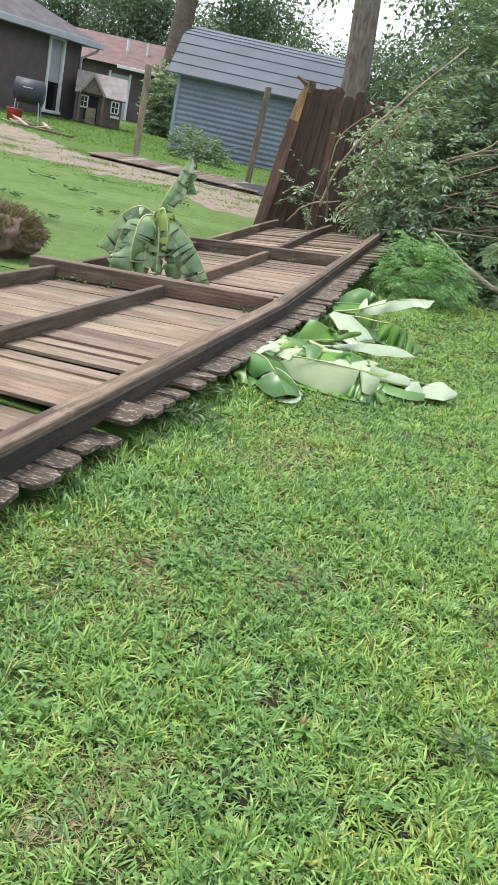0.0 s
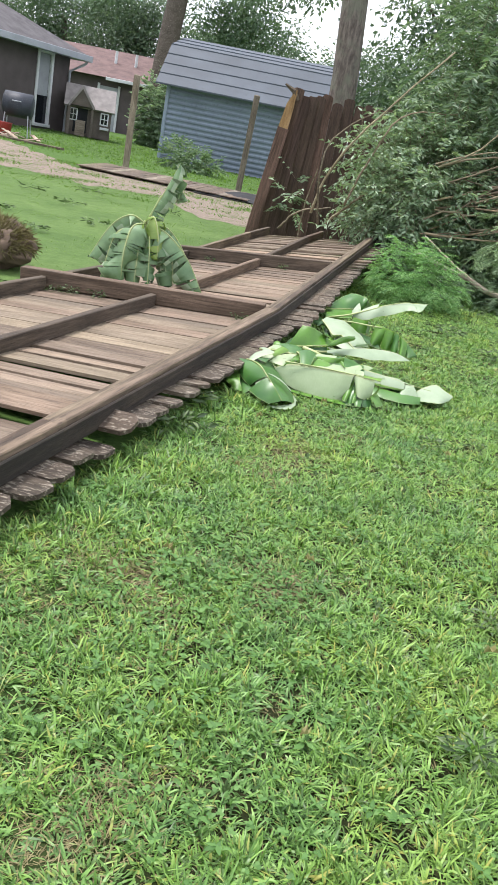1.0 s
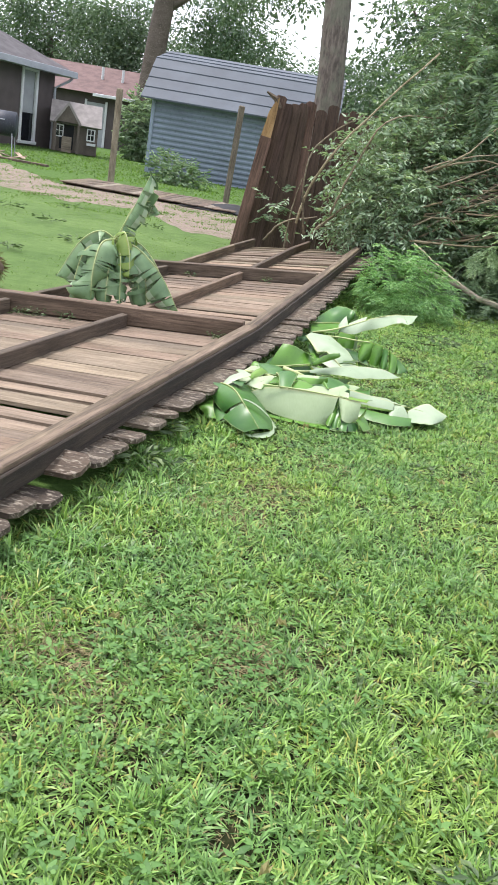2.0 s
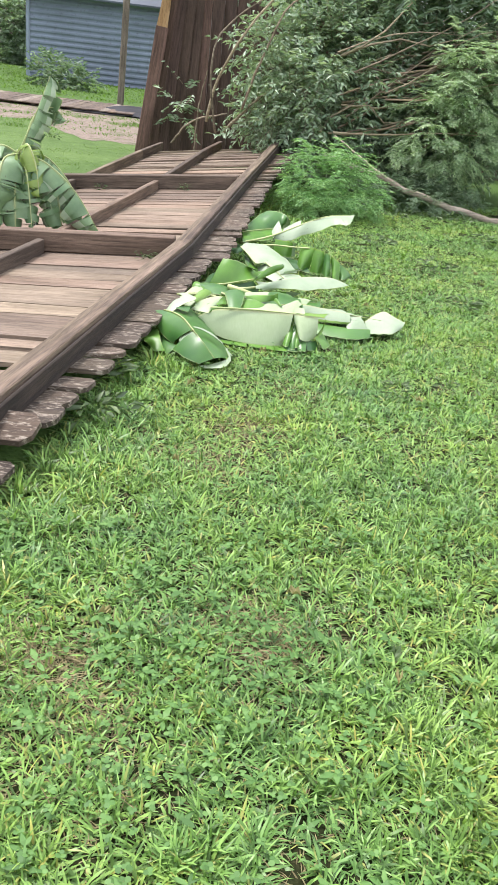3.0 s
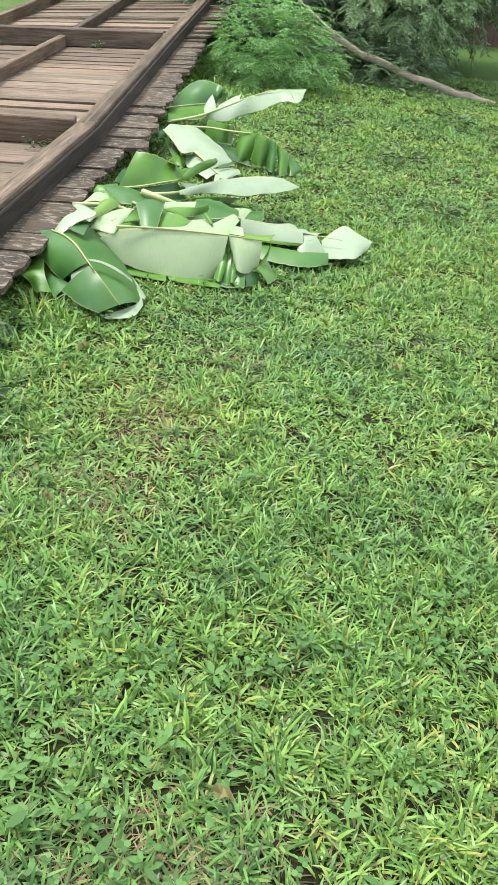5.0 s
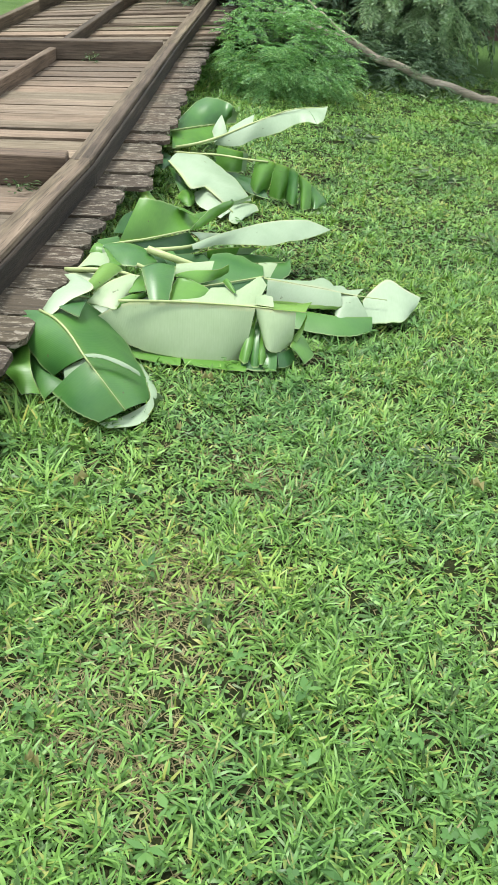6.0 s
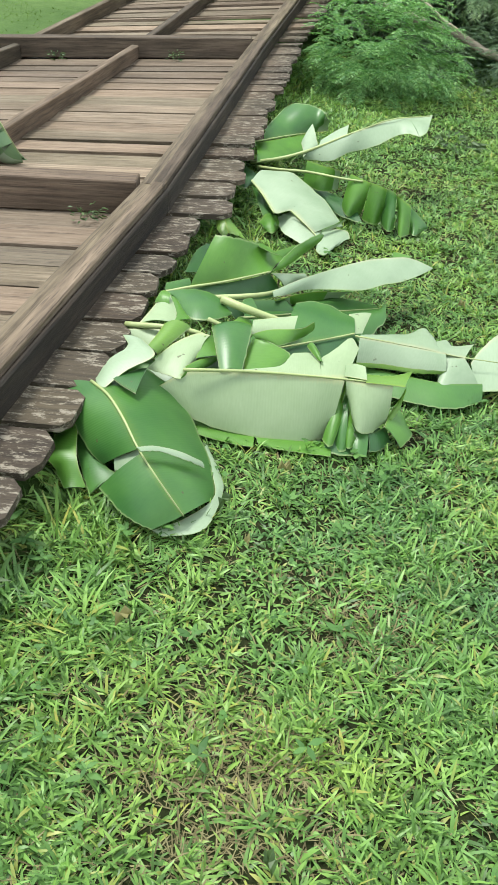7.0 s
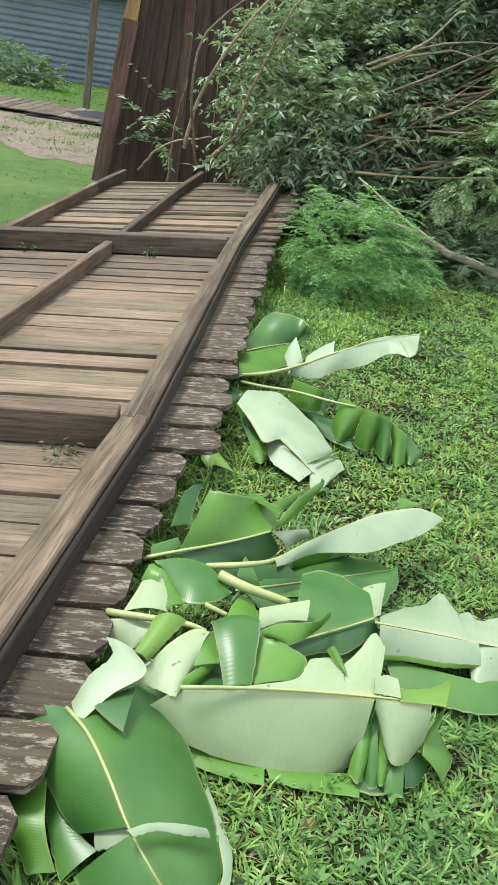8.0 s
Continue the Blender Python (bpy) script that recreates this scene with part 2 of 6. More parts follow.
# the short mown turf on the far side of the fence
TURF, qn, ql, qb = node_mat("mown_turf")
qt = qn.new("ShaderNodeTexCoord")
q1, q2, q3 = noise_node(qn, ql, qt.outputs["Object"], 0.9, 4), noise_node(qn, ql, qt.outputs["Object"], 7, 5, 0.65), noise_node(qn, ql, qt.outputs["Object"], 70, 5, 0.75)
qr = ramp(qn, [(0.3, (0.07, 0.128, 0.036)), (0.7, (0.112, 0.182, 0.056))])
ql.new(q1.outputs[0], qr.inputs[0])
qm = ramp(qn, [(0.3, (0.78, 0.82, 0.75)), (0.7, (1.18, 1.12, 1.15))])
ql.new(q2.outputs[0], qm.inputs[0])
qf = ramp(qn, [(0.3, (0.7, 0.75, 0.7)), (0.7, (1.25, 1.2, 1.2))])
ql.new(q3.outputs[0], qf.inputs[0])
ql.new(mixc(qn, ql, 1.0, mixc(qn, ql, 1.0, qr.outputs[0], qm.outputs[0], "MULTIPLY"), qf.outputs[0], "MULTIPLY"), qb.inputs["Base Color"])
qb.inputs["Roughness"].default_value = 0.9
qb.inputs["Specular IOR Level"].default_value = 0.15
bump(qn, ql, qb, q3.outputs[0], 0.5, 0.012)
nx, ny = 60, 60
tv = []
for j in range(ny + 1):
    for i in range(nx + 1):
        y = 5.6 + 10.0 * j / ny
        x0, x1 = -2.8 - 0.36 * (y - 3), (-1.35 + 0.27 * (y - 5.5) if y < 11 else 0.2)
        x = x0 + (x1 - x0) * i / nx
        tv.append((x, y, ground_z(x, y) + 0.005))
turf_sheet = mesh_ob("lawn", tv, [(j * (nx + 1) + i, j * (nx + 1) + i + 1, (j + 1) * (nx + 1) + i + 1, (j + 1) * (nx + 1) + i) for j in range(ny) for i in range(nx)], TURF, True)
tagged(turf_sheet, "smooth mown green turf beyond the fallen fence", "lawn", kind="structure")

# ---------- the fallen fence ----------
TOP = [(-0.608, 1.547, 0.17), (-0.274, 2.786, 0.19), (0.386, 5.353, 0.218), (0.89, 7.76, 0.277), (1.31, 9.3, 0.43), (1.5, 10.05, 0.45)]
BOTTOM = [(-2.03, 2.0, 0.12), (-1.72, 3.15, 0.12), (-1.08, 5.5, 0.12), (-0.46, 7.9, 0.13), (0.0, 9.65, 0.22), (0.2, 10.4, 0.25)]
RISE = 0.089


def fence_at(s, v, w=0.0):
    """A place on the lying fence: s along it in stations, v metres from the top rail towards its foot, w above the rails' upper side."""
    i = max(0, min(len(TOP) - 2, int(s)))
    p = Vector(TOP[i]).lerp(Vector(TOP[i + 1]), s - i)
    q = Vector(BOTTOM[i]).lerp(Vector(BOTTOM[i + 1]), s - i)
    return p + (q - p) * (v / 1.45) + Vector((0, 0, w))


fence = thing("fallen_fence", "fallen brown wooden picket fence lying flat on the lawn", "fence")


def picket(length, width, seed):
    """A dog-eared board, its foot at x = 0, slightly cupped and split at the ends."""
    rnd = random.Random(seed)
    e = 0.028 + rnd.uniform(-0.006, 0.006)
    h, t = width / 2, 0.016
    prof = [(0, -h), (length - e, -h), (length - rnd.uniform(0, 0.008), -h + e * rnd.uniform(0.8, 1.3)), (length - rnd.uniform(0, 0.006), h - e * rnd.uniform(0.8, 1.3)), (length - e, h), (0, h)]
    bm = bmesh.new()
    twist = rnd.uniform(-0.006, 0.006)
    low = [bm.verts.new((x, y, twist * (y / h) * (x / length) ** 2)) for x, y in prof]
    up = [bm.verts.new((v.co.x, v.co.y * 0.975, v.co.z + t)) for v in low]
    bm.faces.new(low[::-1])
    bm.faces.new(up)
    for i in range(6):
        j = (i + 1) % 6
        bm.faces.new((low[i], low[j], up[j], up[i]))
    return bm


lengths = [(Vector(b) - Vector(a)).length for a, b in zip(TOP, TOP[1:])]
total = sum(lengths)


def station(d):
    for i, k in enumerate(lengths):
        if d <= k or i == len(lengths) - 1:
            return i + d / k
        d -= k


rnd = random.Random(5)
d, count = 0.1, 0
while d < total - 0.03:
    s = station(d)
    wide = 0.1355
    foot, head = fence_at(s, 1.63 + rnd.uniform(-0.01, 0.01), -RISE - 0.016), fence_at(s, (-(0.12 + 0.036 * max(0.0, min(1.0, (s - 1.15) / 0.5))) if s < 2.02 else -0.2) + rnd.uniform(-0.016, 0.016), -RISE - 0.016)
    lift, roll_ = rnd.uniform(-0.004, 0.006), rnd.uniform(-3.2, 3.2)
    if count == 10:
        lift, roll_ = 0.03, 11.0
    elif count == 9:
        lift = -0.03
    m = axes(foot + Vector((0, 0, lift)), head - foot, (0, 0, 1)) @ pose(0, 0, 0, roll_, 0, rnd.uniform(-0.45, 0.45))
    part("picket", picket((head - foot).length, wide - rnd.uniform(0, 0.006), count), PICKET, fence, m=m)
    d += 0.1455 + rnd.choice((-0.003, 0, 0.004, 0.01))
    count += 1


def beam(name, a, b, wide, tall, mat, up=(0, 0, 1), label="", parent=None, extra=0.0):
    """A sawn beam whose upper side's middle runs from a to b."""
    a, b = Vector(a), Vector(b)
    k = (b - a).length
    return part(name, boxed(-extra, k + extra, -wide / 2, wide / 2, -tall, 0, 0.004), mat, parent or fence, label, axes(a, b - a, up))


STOPS = [0.0, 2.0, 3.0, 5.0]
for j, (s0, s1) in enumerate(zip(STOPS, STOPS[1:])):
    e = 0.022
    marks = sorted({s0, *[float(i) for i in range(int(s0) + 1, int(s1) + 1) if i < s1], s1})
    for v, up in ((0.051, 0.0), (0.75, -0.012), (1.45, -0.004)):
        for a, b in zip(marks, marks[1:]):
            aa = a + (e if a == s0 and v > 0.1 and a else 0)
            bb = b - (e if b == s1 and v > 0.1 else 0)
            beam("rail", fence_at(aa, v, up), fence_at(bb, v, up), 0.04, RISE + up, RAIL)
    # the second plank laid along the top rail
    for a, b in zip(marks, marks[1:]):
        beam("rail", fence_at(a, 0.013, 0.006), fence_at(b, 0.013, 0.006), 0.038, RISE + 0.006, RAIL, extra=0.03)
        # thin added strip, coloured dark as the shade on the top rail's outer side
        beam("rail_facing", fence_at(a, -0.014, -0.014), fence_at(b, -0.014, -0.014), 0.014, RISE - 0.014, SHADERAIL, extra=0.02)
for s in (2.0, 3.0):
    beam("post", fence_at(s, 0.078, 0.018), fence_at(s, 1.62, 0.03), 0.09, RISE + 0.015, RAIL)

# ---------- the standing fence and posts ----------
back = thing("standing_fence", "reddish brown wooden privacy fence, leaning, still standing", "fence")
rnd = random.Random(8)
for i in range(42):
    x = 0.06 + i * 0.1385
    y = 11.25 + 0.03 * i + rnd.uniform(-0.006, 0.006)
    h = 1.84 + rnd.uniform(-0.05, 0.04)
    z0 = ground_z(x, y) - 0.02
    tip = max(0.0, 0.1 - 0.025 * i)
    m = axes((x, y, z0), (tip + rnd.uniform(-0.006, 0.006), 0.02, 1), (0, -1, 0))
    part("picket", picket(h, 0.1375, 100 + i), REDFENCE, back, m=m)
for z in (0.35, 1.0, 1.6):
    part("rail", boxed(0.2, 5.9, 0.03, 0.07, z, z + 0.09, 0.004, pose(0, 11.25, 0, 0, 0, 12.2)), REDFENCE, back)
snapped = thing("broken_fence_post", "leaning snapped wooden fence post with fresh split wood", "post")
a, b = Vector((-0.05, 11.12, 0.0)), Vector((0.125, 11.166, 1.38))
part("post", boxed(-0.1, (b - a).length, -0.075, 0.065, -0.05, 0.05, 0.006), REDFENCE, snapped, m=axes(a, b - a, (0, -1, 0)))
bm = bmesh.new()
prism(bm, [(0, -0.06), (-0.1, 0.02), (0, 0.06), (0.2, 0.055), (0.47, 0.035), (0.41, 0.0), (0.28, -0.045)], -0.045, 0.045)
part("split_end", bm, FRESHWOOD, snapped, "fresh pale split wood", axes(b, b - a, (0, -1, 0)) @ pose(0, 0, 0, 90, 0, 0))
c = b + (b - a).normalized() * 0.42
part("splinter", tube(bmesh.new(), [c + Vector((0.05, 0, -0.08)), c + Vector((0.0, -0.02, 0.02)), c + Vector((-0.12, -0.03, 0.08))], [0.04, 0.035, 0.012], 6), RAIL, snapped, "dark hanging splinter")


def old_post(x, y, h, lean):
    t = thing("fence_post", "bare grey weathered wooden fence post in the ground", "post", group="bare fence posts")
    part("shaft", boxed(-0.1, h, -0.062, 0.062, -0.06, 0.06, 0.02), OLDPOST, t, m=axes((x, y, ground_z(x, y)), (lean, 0, 1), (0, -1, 0)))


old_post(-3.12, 18.5, 1.88, 0.0)
old_post(-0.67, 18.5, 1.95, 0.025)

# ---------- the shed ----------
shed = thing("garden_shed", "blue-grey metal garden shed with a pale gambrel roof", "shed", pose(0, 26, 0, 0, 0, -3))
L0, L1, D, Z0, ZE = -3.62, 1.5, 6.4, 0.1, 2.28
prof = []
for i in range(60):
    z = Z0 + (ZE - Z0) * i / 59
    prof.append((0.0 if i % 4 < 2 else 0.03, z))
bm = bmesh.new()
f0 = [bm.verts.new((L0, -d_, z)) for d_, z in prof]
f1 = [bm.verts.new((L1, -d_, z)) for d_, z in prof]
for i in range(59):
    bm.faces.new((f0[i], f1[i], f1[i + 1], f0[i + 1]))
part("front_wall", bm, SHEDWALL, shed)
part("side_wall", boxed(L0, L0 + 0.05, 0.03, D, Z0, ZE), SHEDWALL, shed)
part("side_wall", boxed(L1 - 0.05, L1, 0.03, D, Z0, ZE), SHEDWALL, shed)
part("back_wall", boxed(L0, L1, D, D + 0.05, Z0, ZE), SHEDWALL, shed)
part("corner_trim", boxed(L0 - 0.04, L0 + 0.06, -0.05, 0.05, Z0, ZE, 0.008), SHEDTRIM, shed)
R = [(-0.32, 2.24), (1.2, 3.44), (3.2, 3.88)]
for (ya, za), (yb, zb) in zip(R, R[1:]):
    k = 4 if yb < 2 else 3
    for i in range(k):
        p, q = Vector((0, ya, za)).lerp(Vector((0, yb, zb)), i / k), Vector((0, ya, za)).lerp(Vector((0, yb, zb)), (i + 1) / k)
        bm = bmesh.new()
        t0 = 0.035
        co = [(p.y, p.z + t0), (q.y + 0.01, q.z + 0.012), (q.y + 0.01, q.z - 0.03), (p.y, p.z - 0.01)]
        prism(bm, co, L0 - 0.33, L1 + 0.3, Matrix(((0, 1, 0, 0), (1, 0, 0, 0), (0, 0, 1, 0), (0, 0, 0, 1))))
        part("roof_panel", bm, SHEDROOF, shed)
bm = bmesh.new()
prism(bm, [(3.2, 3.88), (5.2, 3.44), (6.72, 2.24), (6.66, 2.2), (5.15, 3.39), (3.2, 3.82)], L0 - 0.33, L1 + 0.3, Matrix(((0, 1, 0, 0), (1, 0, 0, 0), (0, 0, 1, 0), (0, 0, 0, 1))))
part("back_roof", bm, SHEDROOF, shed)
bm = bmesh.new()
prism(bm, [(0.0, 2.2), (1.25, 3.34), (3.2, 3.77), (5.15, 3.34), (6.4, 2.2)], L0 + 0.02, L0 + 0.06, Matrix(((0, 1, 0, 0), (1, 0, 0, 0), (0, 0, 1, 0), (0, 0, 0, 1))))
part("gable", bm, SHEDWALL, shed)

# ---------- the lawn's grass ----------
def grass_mat(name):
    """Blades whose green drifts from patch to patch, each with its own tone, a few of them yellowed."""
    m, n, l, b = node_mat(name)
    g, tc = n.new("ShaderNodeNewGeometry"), n.new("ShaderNodeTexCoord")
    broad, small = noise_node(n, l, tc.outputs["Object"], 1.6, 3), noise_node(n, l, tc.outputs["Object"], 9, 3)
    hue = ramp(n, [(0.34, (0.12, 0.26, 0.082)), (0.5, (0.178, 0.335, 0.08)), (0.66, (0.24, 0.38, 0.078))])
    l.new(mixc(n, l, 0.4, broad.outputs[0], small.outputs[0]), hue.inputs[0])
    tone = ramp(n, [(0.0, (0.32, 0.35, 0.33)), (0.3, (0.68, 0.72, 0.7)), (0.6, (1.0, 1.0, 0.97)), (0.92, (1.42, 1.3, 1.3)), (0.94, (1.5, 0.98, 1.05)), (1.0, (1.9, 1.1, 1.2))])
    l.new(g.outputs["Random Per Island"], tone.inputs[0])
    c = mixc(n, l, 1.0, hue.outputs[0], tone.outputs[0], "MULTIPLY")
    l.new(c, b.inputs["Base Color"])
    b.inputs["Roughness"].default_value, b.inputs["Specular IOR Level"].default_value = 0.42, 0.4
    t = n.new("ShaderNodeBsdfTranslucent")
    l.new(mixc(n, l, 1.0, c, (1.1, 1.2, 0.6), "MULTIPLY"), t.inputs[0])
    mx = n.new("ShaderNodeMixShader")
    mx.inputs[0].default_value = 0.2
    l.new(b.outputs[0], mx.inputs[1])
    l.new(t.outputs[0], mx.inputs[2])
    l.new(mx.outputs[0], n["Material Output"].inputs[0])
    return m


GRASS = grass_mat("grass_blades")
MOWN = leaf_mat("mown_grass", [(0.1, (0.08, 0.155, 0.04)), (0.9, (0.15, 0.255, 0.07))], 0.7, 0.5)
SHORT = leaf_mat("short_turf_blades", [(0.1, (0.1, 0.17, 0.045)), (0.9, (0.165, 0.26, 0.08))], 0.8, 0.5)
STRAW = leaf_mat("dry_straw", [(0.1, (0.1, 0.085, 0.045)), (0.5, (0.2, 0.175, 0.085)), (0.9, (0.33, 0.3, 0.16))], 0.85, 0.1, spec=0.2)
CLOVER = leaf_mat("clover_leaves", [(0.1, (0.04, 0.11, 0.022)), (0.5, (0.085, 0.2, 0.042)), (0.9, (0.15, 0.29, 0.075))], 0.6, 0.25)


def edge_x(line, y):
    for a, b in zip(line, line[1:]):
        if y <= b[1] or b is line[-1]:
            return a[0] + (b[0] - a[0]) * (y - a[1]) / (b[1] - a[1])


def on_fence(x, y):
    return 1.3 < y < 10.4 and edge_x(BOTTOM, y) - 0.2 < x < edge_x(TOP, y) + 0.07


WORN = [(0.05, 2.2, 0.26), (0.47, 2.38, 0.16), (0.38, 3.2, 0.15), (0.5, 3.42, 0.22), (0.2, 1.45, 0.14), (1.25, 2.0, 0.15), (0.75, 3.8, 0.12)]


def bare(x, y):
    """How worn the turf is at a place, 0 to 1."""
    spot = max(math.exp(-((x - a) ** 2 + (y - b) ** 2) / r ** 2) for a, b, r in WORN)
    return max(0.0, min(1.0, max(0.8 * (noise.noise((x * 1.1 + 3, y * 1.1, 4.2)) + 0.55 * noise.noise((x * 3.7, y * 3.7, 1.5)) - 0.2), spot * (0.7 + 0.9 * noise.noise((x * 5, y * 5, 2))))))


def tuft_grass(name, label, roots, blades, length, width, seed, mat, flat=0.0, spread=0.02, joints=3):
    """Tufts of arched, pointed blades round the root places, in one mesh."""
    g = np.random.default_rng(seed)
    r = np.repeat(np.array(roots), blades, axis=0)
    k = len(r)
    az, base = g.uniform(0, 2 * np.pi, k), g.uniform(0, spread, k)
    d = np.stack([np.cos(az), np.sin(az), np.zeros(k)], 1)
    side = np.stack([-np.sin(az), np.cos(az), np.zeros(k)], 1)
    ln = g.uniform(*length, k) * r[:, 3]
    wd = g.uniform(*width, k)
    lean = np.radians(np.clip(g.normal(46 + flat, 22, k), 3, 88))
    bend = np.radians(g.uniform(5, 85, k))
    twist = g.uniform(-0.6, 0.6, k)
    p = r[:, :3] + d * base[:, None]
    p[:, 2] -= 0.004
    steps, taper = ((0.0, 0.4, 0.75, 1.0), (0.75, 1.0, 0.72, 0.0)) if joints == 3 else ((0.0, 0.55, 1.0), (0.85, 1.0, 0.0))
    q = p.copy()
    rings = []
    for i, s in enumerate(steps):
        if i:
            a = lean + bend * (steps[i - 1] + s) / 2
            q = q + (d * np.sin(a)[:, None] + np.array([0, 0, 1.0]) * np.cos(a)[:, None]) * (ln * (s - steps[i - 1]))[:, None]
            q[:, 2] = np.maximum(q[:, 2], p[:, 2] + 0.006)
        w = wd * taper[i] / 2
        n_ = side * w[:, None]
        n_[:, 2] += twist * w
        rings += [q - n_, q + n_] if i < joints else [q]
    verts = np.stack(rings, 1).reshape(-1, 3)
    o = (np.arange(k) * (2 * joints + 1))[:, None]
    quads = np.concatenate([o + np.array([[2 * i, 2 * i + 1, 2 * i + 3, 2 * i + 2]]) for i in range(joints - 1)], 1).reshape(-1, 4)
    tris = o + np.array([[2 * joints - 2, 2 * joints - 1, 2 * joints]])
    me = bpy.data.meshes.new(name)
    me.vertices.add(len(verts))
    me.vertices.foreach_set("co", verts.astype(np.float32).ravel())
    loops = np.concatenate([quads.ravel(), tris.ravel()])
    me.loops.add(len(loops))
    me.loops.foreach_set("vertex_index", loops.astype(np.int32))
    nq, nt = len(quads), len(tris)
    me.polygons.add(nq + nt)
    me.polygons.foreach_set("loop_start", np.concatenate([np.arange(nq) * 4, nq * 4 + np.arange(nt) * 3]).astype(np.int32))
    me.polygons.foreach_set("use_smooth", np.ones(nq + nt, dtype=bool))
    me.update(calc_edges=True)
    me.validate()
    me.materials.append(mat)
    return tagged(new(name, me), label, "grass", kind="stuff")


def roots_in(n, y0, y1, x0, x1, seed, keep):
    rnd = random.Random(seed)
    out = []
    while len(out) < n:
        y = rnd.uniform(y0, y1)
        x = rnd.uniform(x0(y), x1(y))
        f = keep(x, y)
        if f > 0 and rnd.random() < f and not on_fence(x, y):
            out.append((x, y, ground_z(x, y), 0.65 + 0.35 * f + 0.25 * noise.noise((x * 2.3, y * 2.3, 7))))
    return out


near_left = lambda y: edge_x(TOP, y) + 0.06
near_right = lambda y: 1.3 + 0.56 * (y - 1.0)


def turf(x, y):
    """How thick the grass stands: thin on worn spots, fading out raggedly into the mown turf."""
    rim = (1.3 + 0.56 * (y - 1.0) - x) / 0.45 + 1.2 * noise.noise((x * 2, y * 2, 6))
    return (1.0 - 0.55 * bare(x, y)) * max(0.4, min(1.0, 0.7 + 1.2 * noise.noise((x * 16, y * 16, 3)) + 0.7 * noise.noise((x * 5, y * 5, 8)))) * max(0.0, min(1.0, rim, (y - 0.95) * 4))



tuft_grass("lawn_grass", "short coarse bright green lawn grass", roots_in(14200, 1.0, 3.2, near_left, near_right, 1, turf), 9, (0.02, 0.06), (0.0024, 0.0056), 1, GRASS, flat=4, spread=0.014)
tuft_grass("lawn_grass", "short coarse bright green lawn grass", roots_in(14200, 3.2, 5.2, near_left, near_right, 11, turf), 9, (0.02, 0.056), (0.0026, 0.006), 11, GRASS, flat=10, spread=0.016)
tuft_grass("lawn_grass", "short coarse bright green lawn grass", roots_in(20500, 5.2, 9.6, near_left, near_right, 2, turf), 9, (0.02, 0.05), (0.0034, 0.0075), 2, GRASS, flat=14, spread=0.025, joints=2)
tuft_grass("lawn_grass", "smooth short green lawn beyond the fence", roots_in(4000, 12.3, 15.0, lambda y: -2.6 - 0.34 * (y - 3), lambda y: edge_x(BOTTOM, y) - 0.1 if y < 10.4 else 0.0, 3, lambda x, y: 1.0 if y < 12.6 else max(0.1, 1 - 0.4 * (y - 13.2))), 4, (0.012, 0.024), (0.012, 0.02), 3, SHORT, spread=0.05, joints=2)
tuft_grass("lawn_grass", "smooth short green lawn beyond the fence", roots_in(9000, 6.0, 12.4, lambda y: -2.6 - 0.34 * (y - 3), lambda y: edge_x(BOTTOM, y) - 0.1 if y < 10.4 else 0.0, 33, lambda x, y: 0.5 + noise.noise((x * 2, y * 2, 1))), 4, (0.014, 0.028), (0.006, 0.012), 33, SHORT, spread=0.05, joints=2)
tuft_grass("rough_grass", "rough grass round the shed and house", roots_in(6500, 15.0, 36.0, lambda y: -3 - 0.36 * (y - 3), lambda y: 2.5, 4, lambda x, y: 0.12 if y < 19.5 else 1.0), 5, (0.035, 0.085), (0.018, 0.035), 4, MOWN, spread=0.1, joints=2)
tuft_grass("dry_grass", "dry straw-coloured thatch in the worn turf", roots_in(9500, 1.0, 6.5, near_left, near_right, 5, lambda x, y: 0.2 + bare(x, y)), 6, (0.03, 0.075), (0.0013, 0.0026), 5, STRAW, flat=40, joints=2)
tuft_grass("dry_grass", "dry straw-coloured thatch in the worn turf", roots_in(600, 1.0, 5.4, near_left, lambda y: 0.95 + 0.56 * (y - 1.0), 15, lambda x, y: max(0.0, bare(x, y) - 0.2)), 6, (0.03, 0.065), (0.0012, 0.0024), 15, STRAW, flat=26)
tall = [r for r in roots_in(420, 2.4, 9.5, lambda y: edge_x(TOP, y) + 0.12, lambda y: edge_x(TOP, y) + 0.32, 6, lambda x, y: 1.0)]
tuft_grass("edge_grass", "longer grass along the fallen fence's edge", tall, 9, (0.045, 0.095), (0.0035, 0.007), 6, GRASS)

rnd = random.Random(12)
cv, cf = [], []
for x, y, z, k in roots_in(1900, 1.2, 6.0, near_left, near_right, 13, lambda x, y: max(0.05, noise.noise((x * 1.7, y * 1.7, 9)), 1.6 * math.exp(-((x - 0.3) ** 2 + (y - 2.15) ** 2) / 0.08))):
    h, az = z + rnd.uniform(0.015, 0.045), rnd.uniform(0, 6.28)
    for j in range(3):
        a = az + j * 2.094
        r, t = rnd.uniform(0.003, 0.0055), rnd.uniform(-0.3, 0.3)
        cx, cy = x + math.cos(a) * r, y + math.sin(a) * r
        o = len(cv)
        cv += [(cx + math.cos(w) * r, cy + math.sin(w) * r, h + t * math.cos(w - a) * r) for w in (a + i * math.pi / 3 for i in range(6))]
        cf.append(tuple(range(o, o + 6)))
tagged(mesh_ob("clover", cv, cf, CLOVER), "patches of small round-leaved clover in the lawn", "clover", kind="stuff")

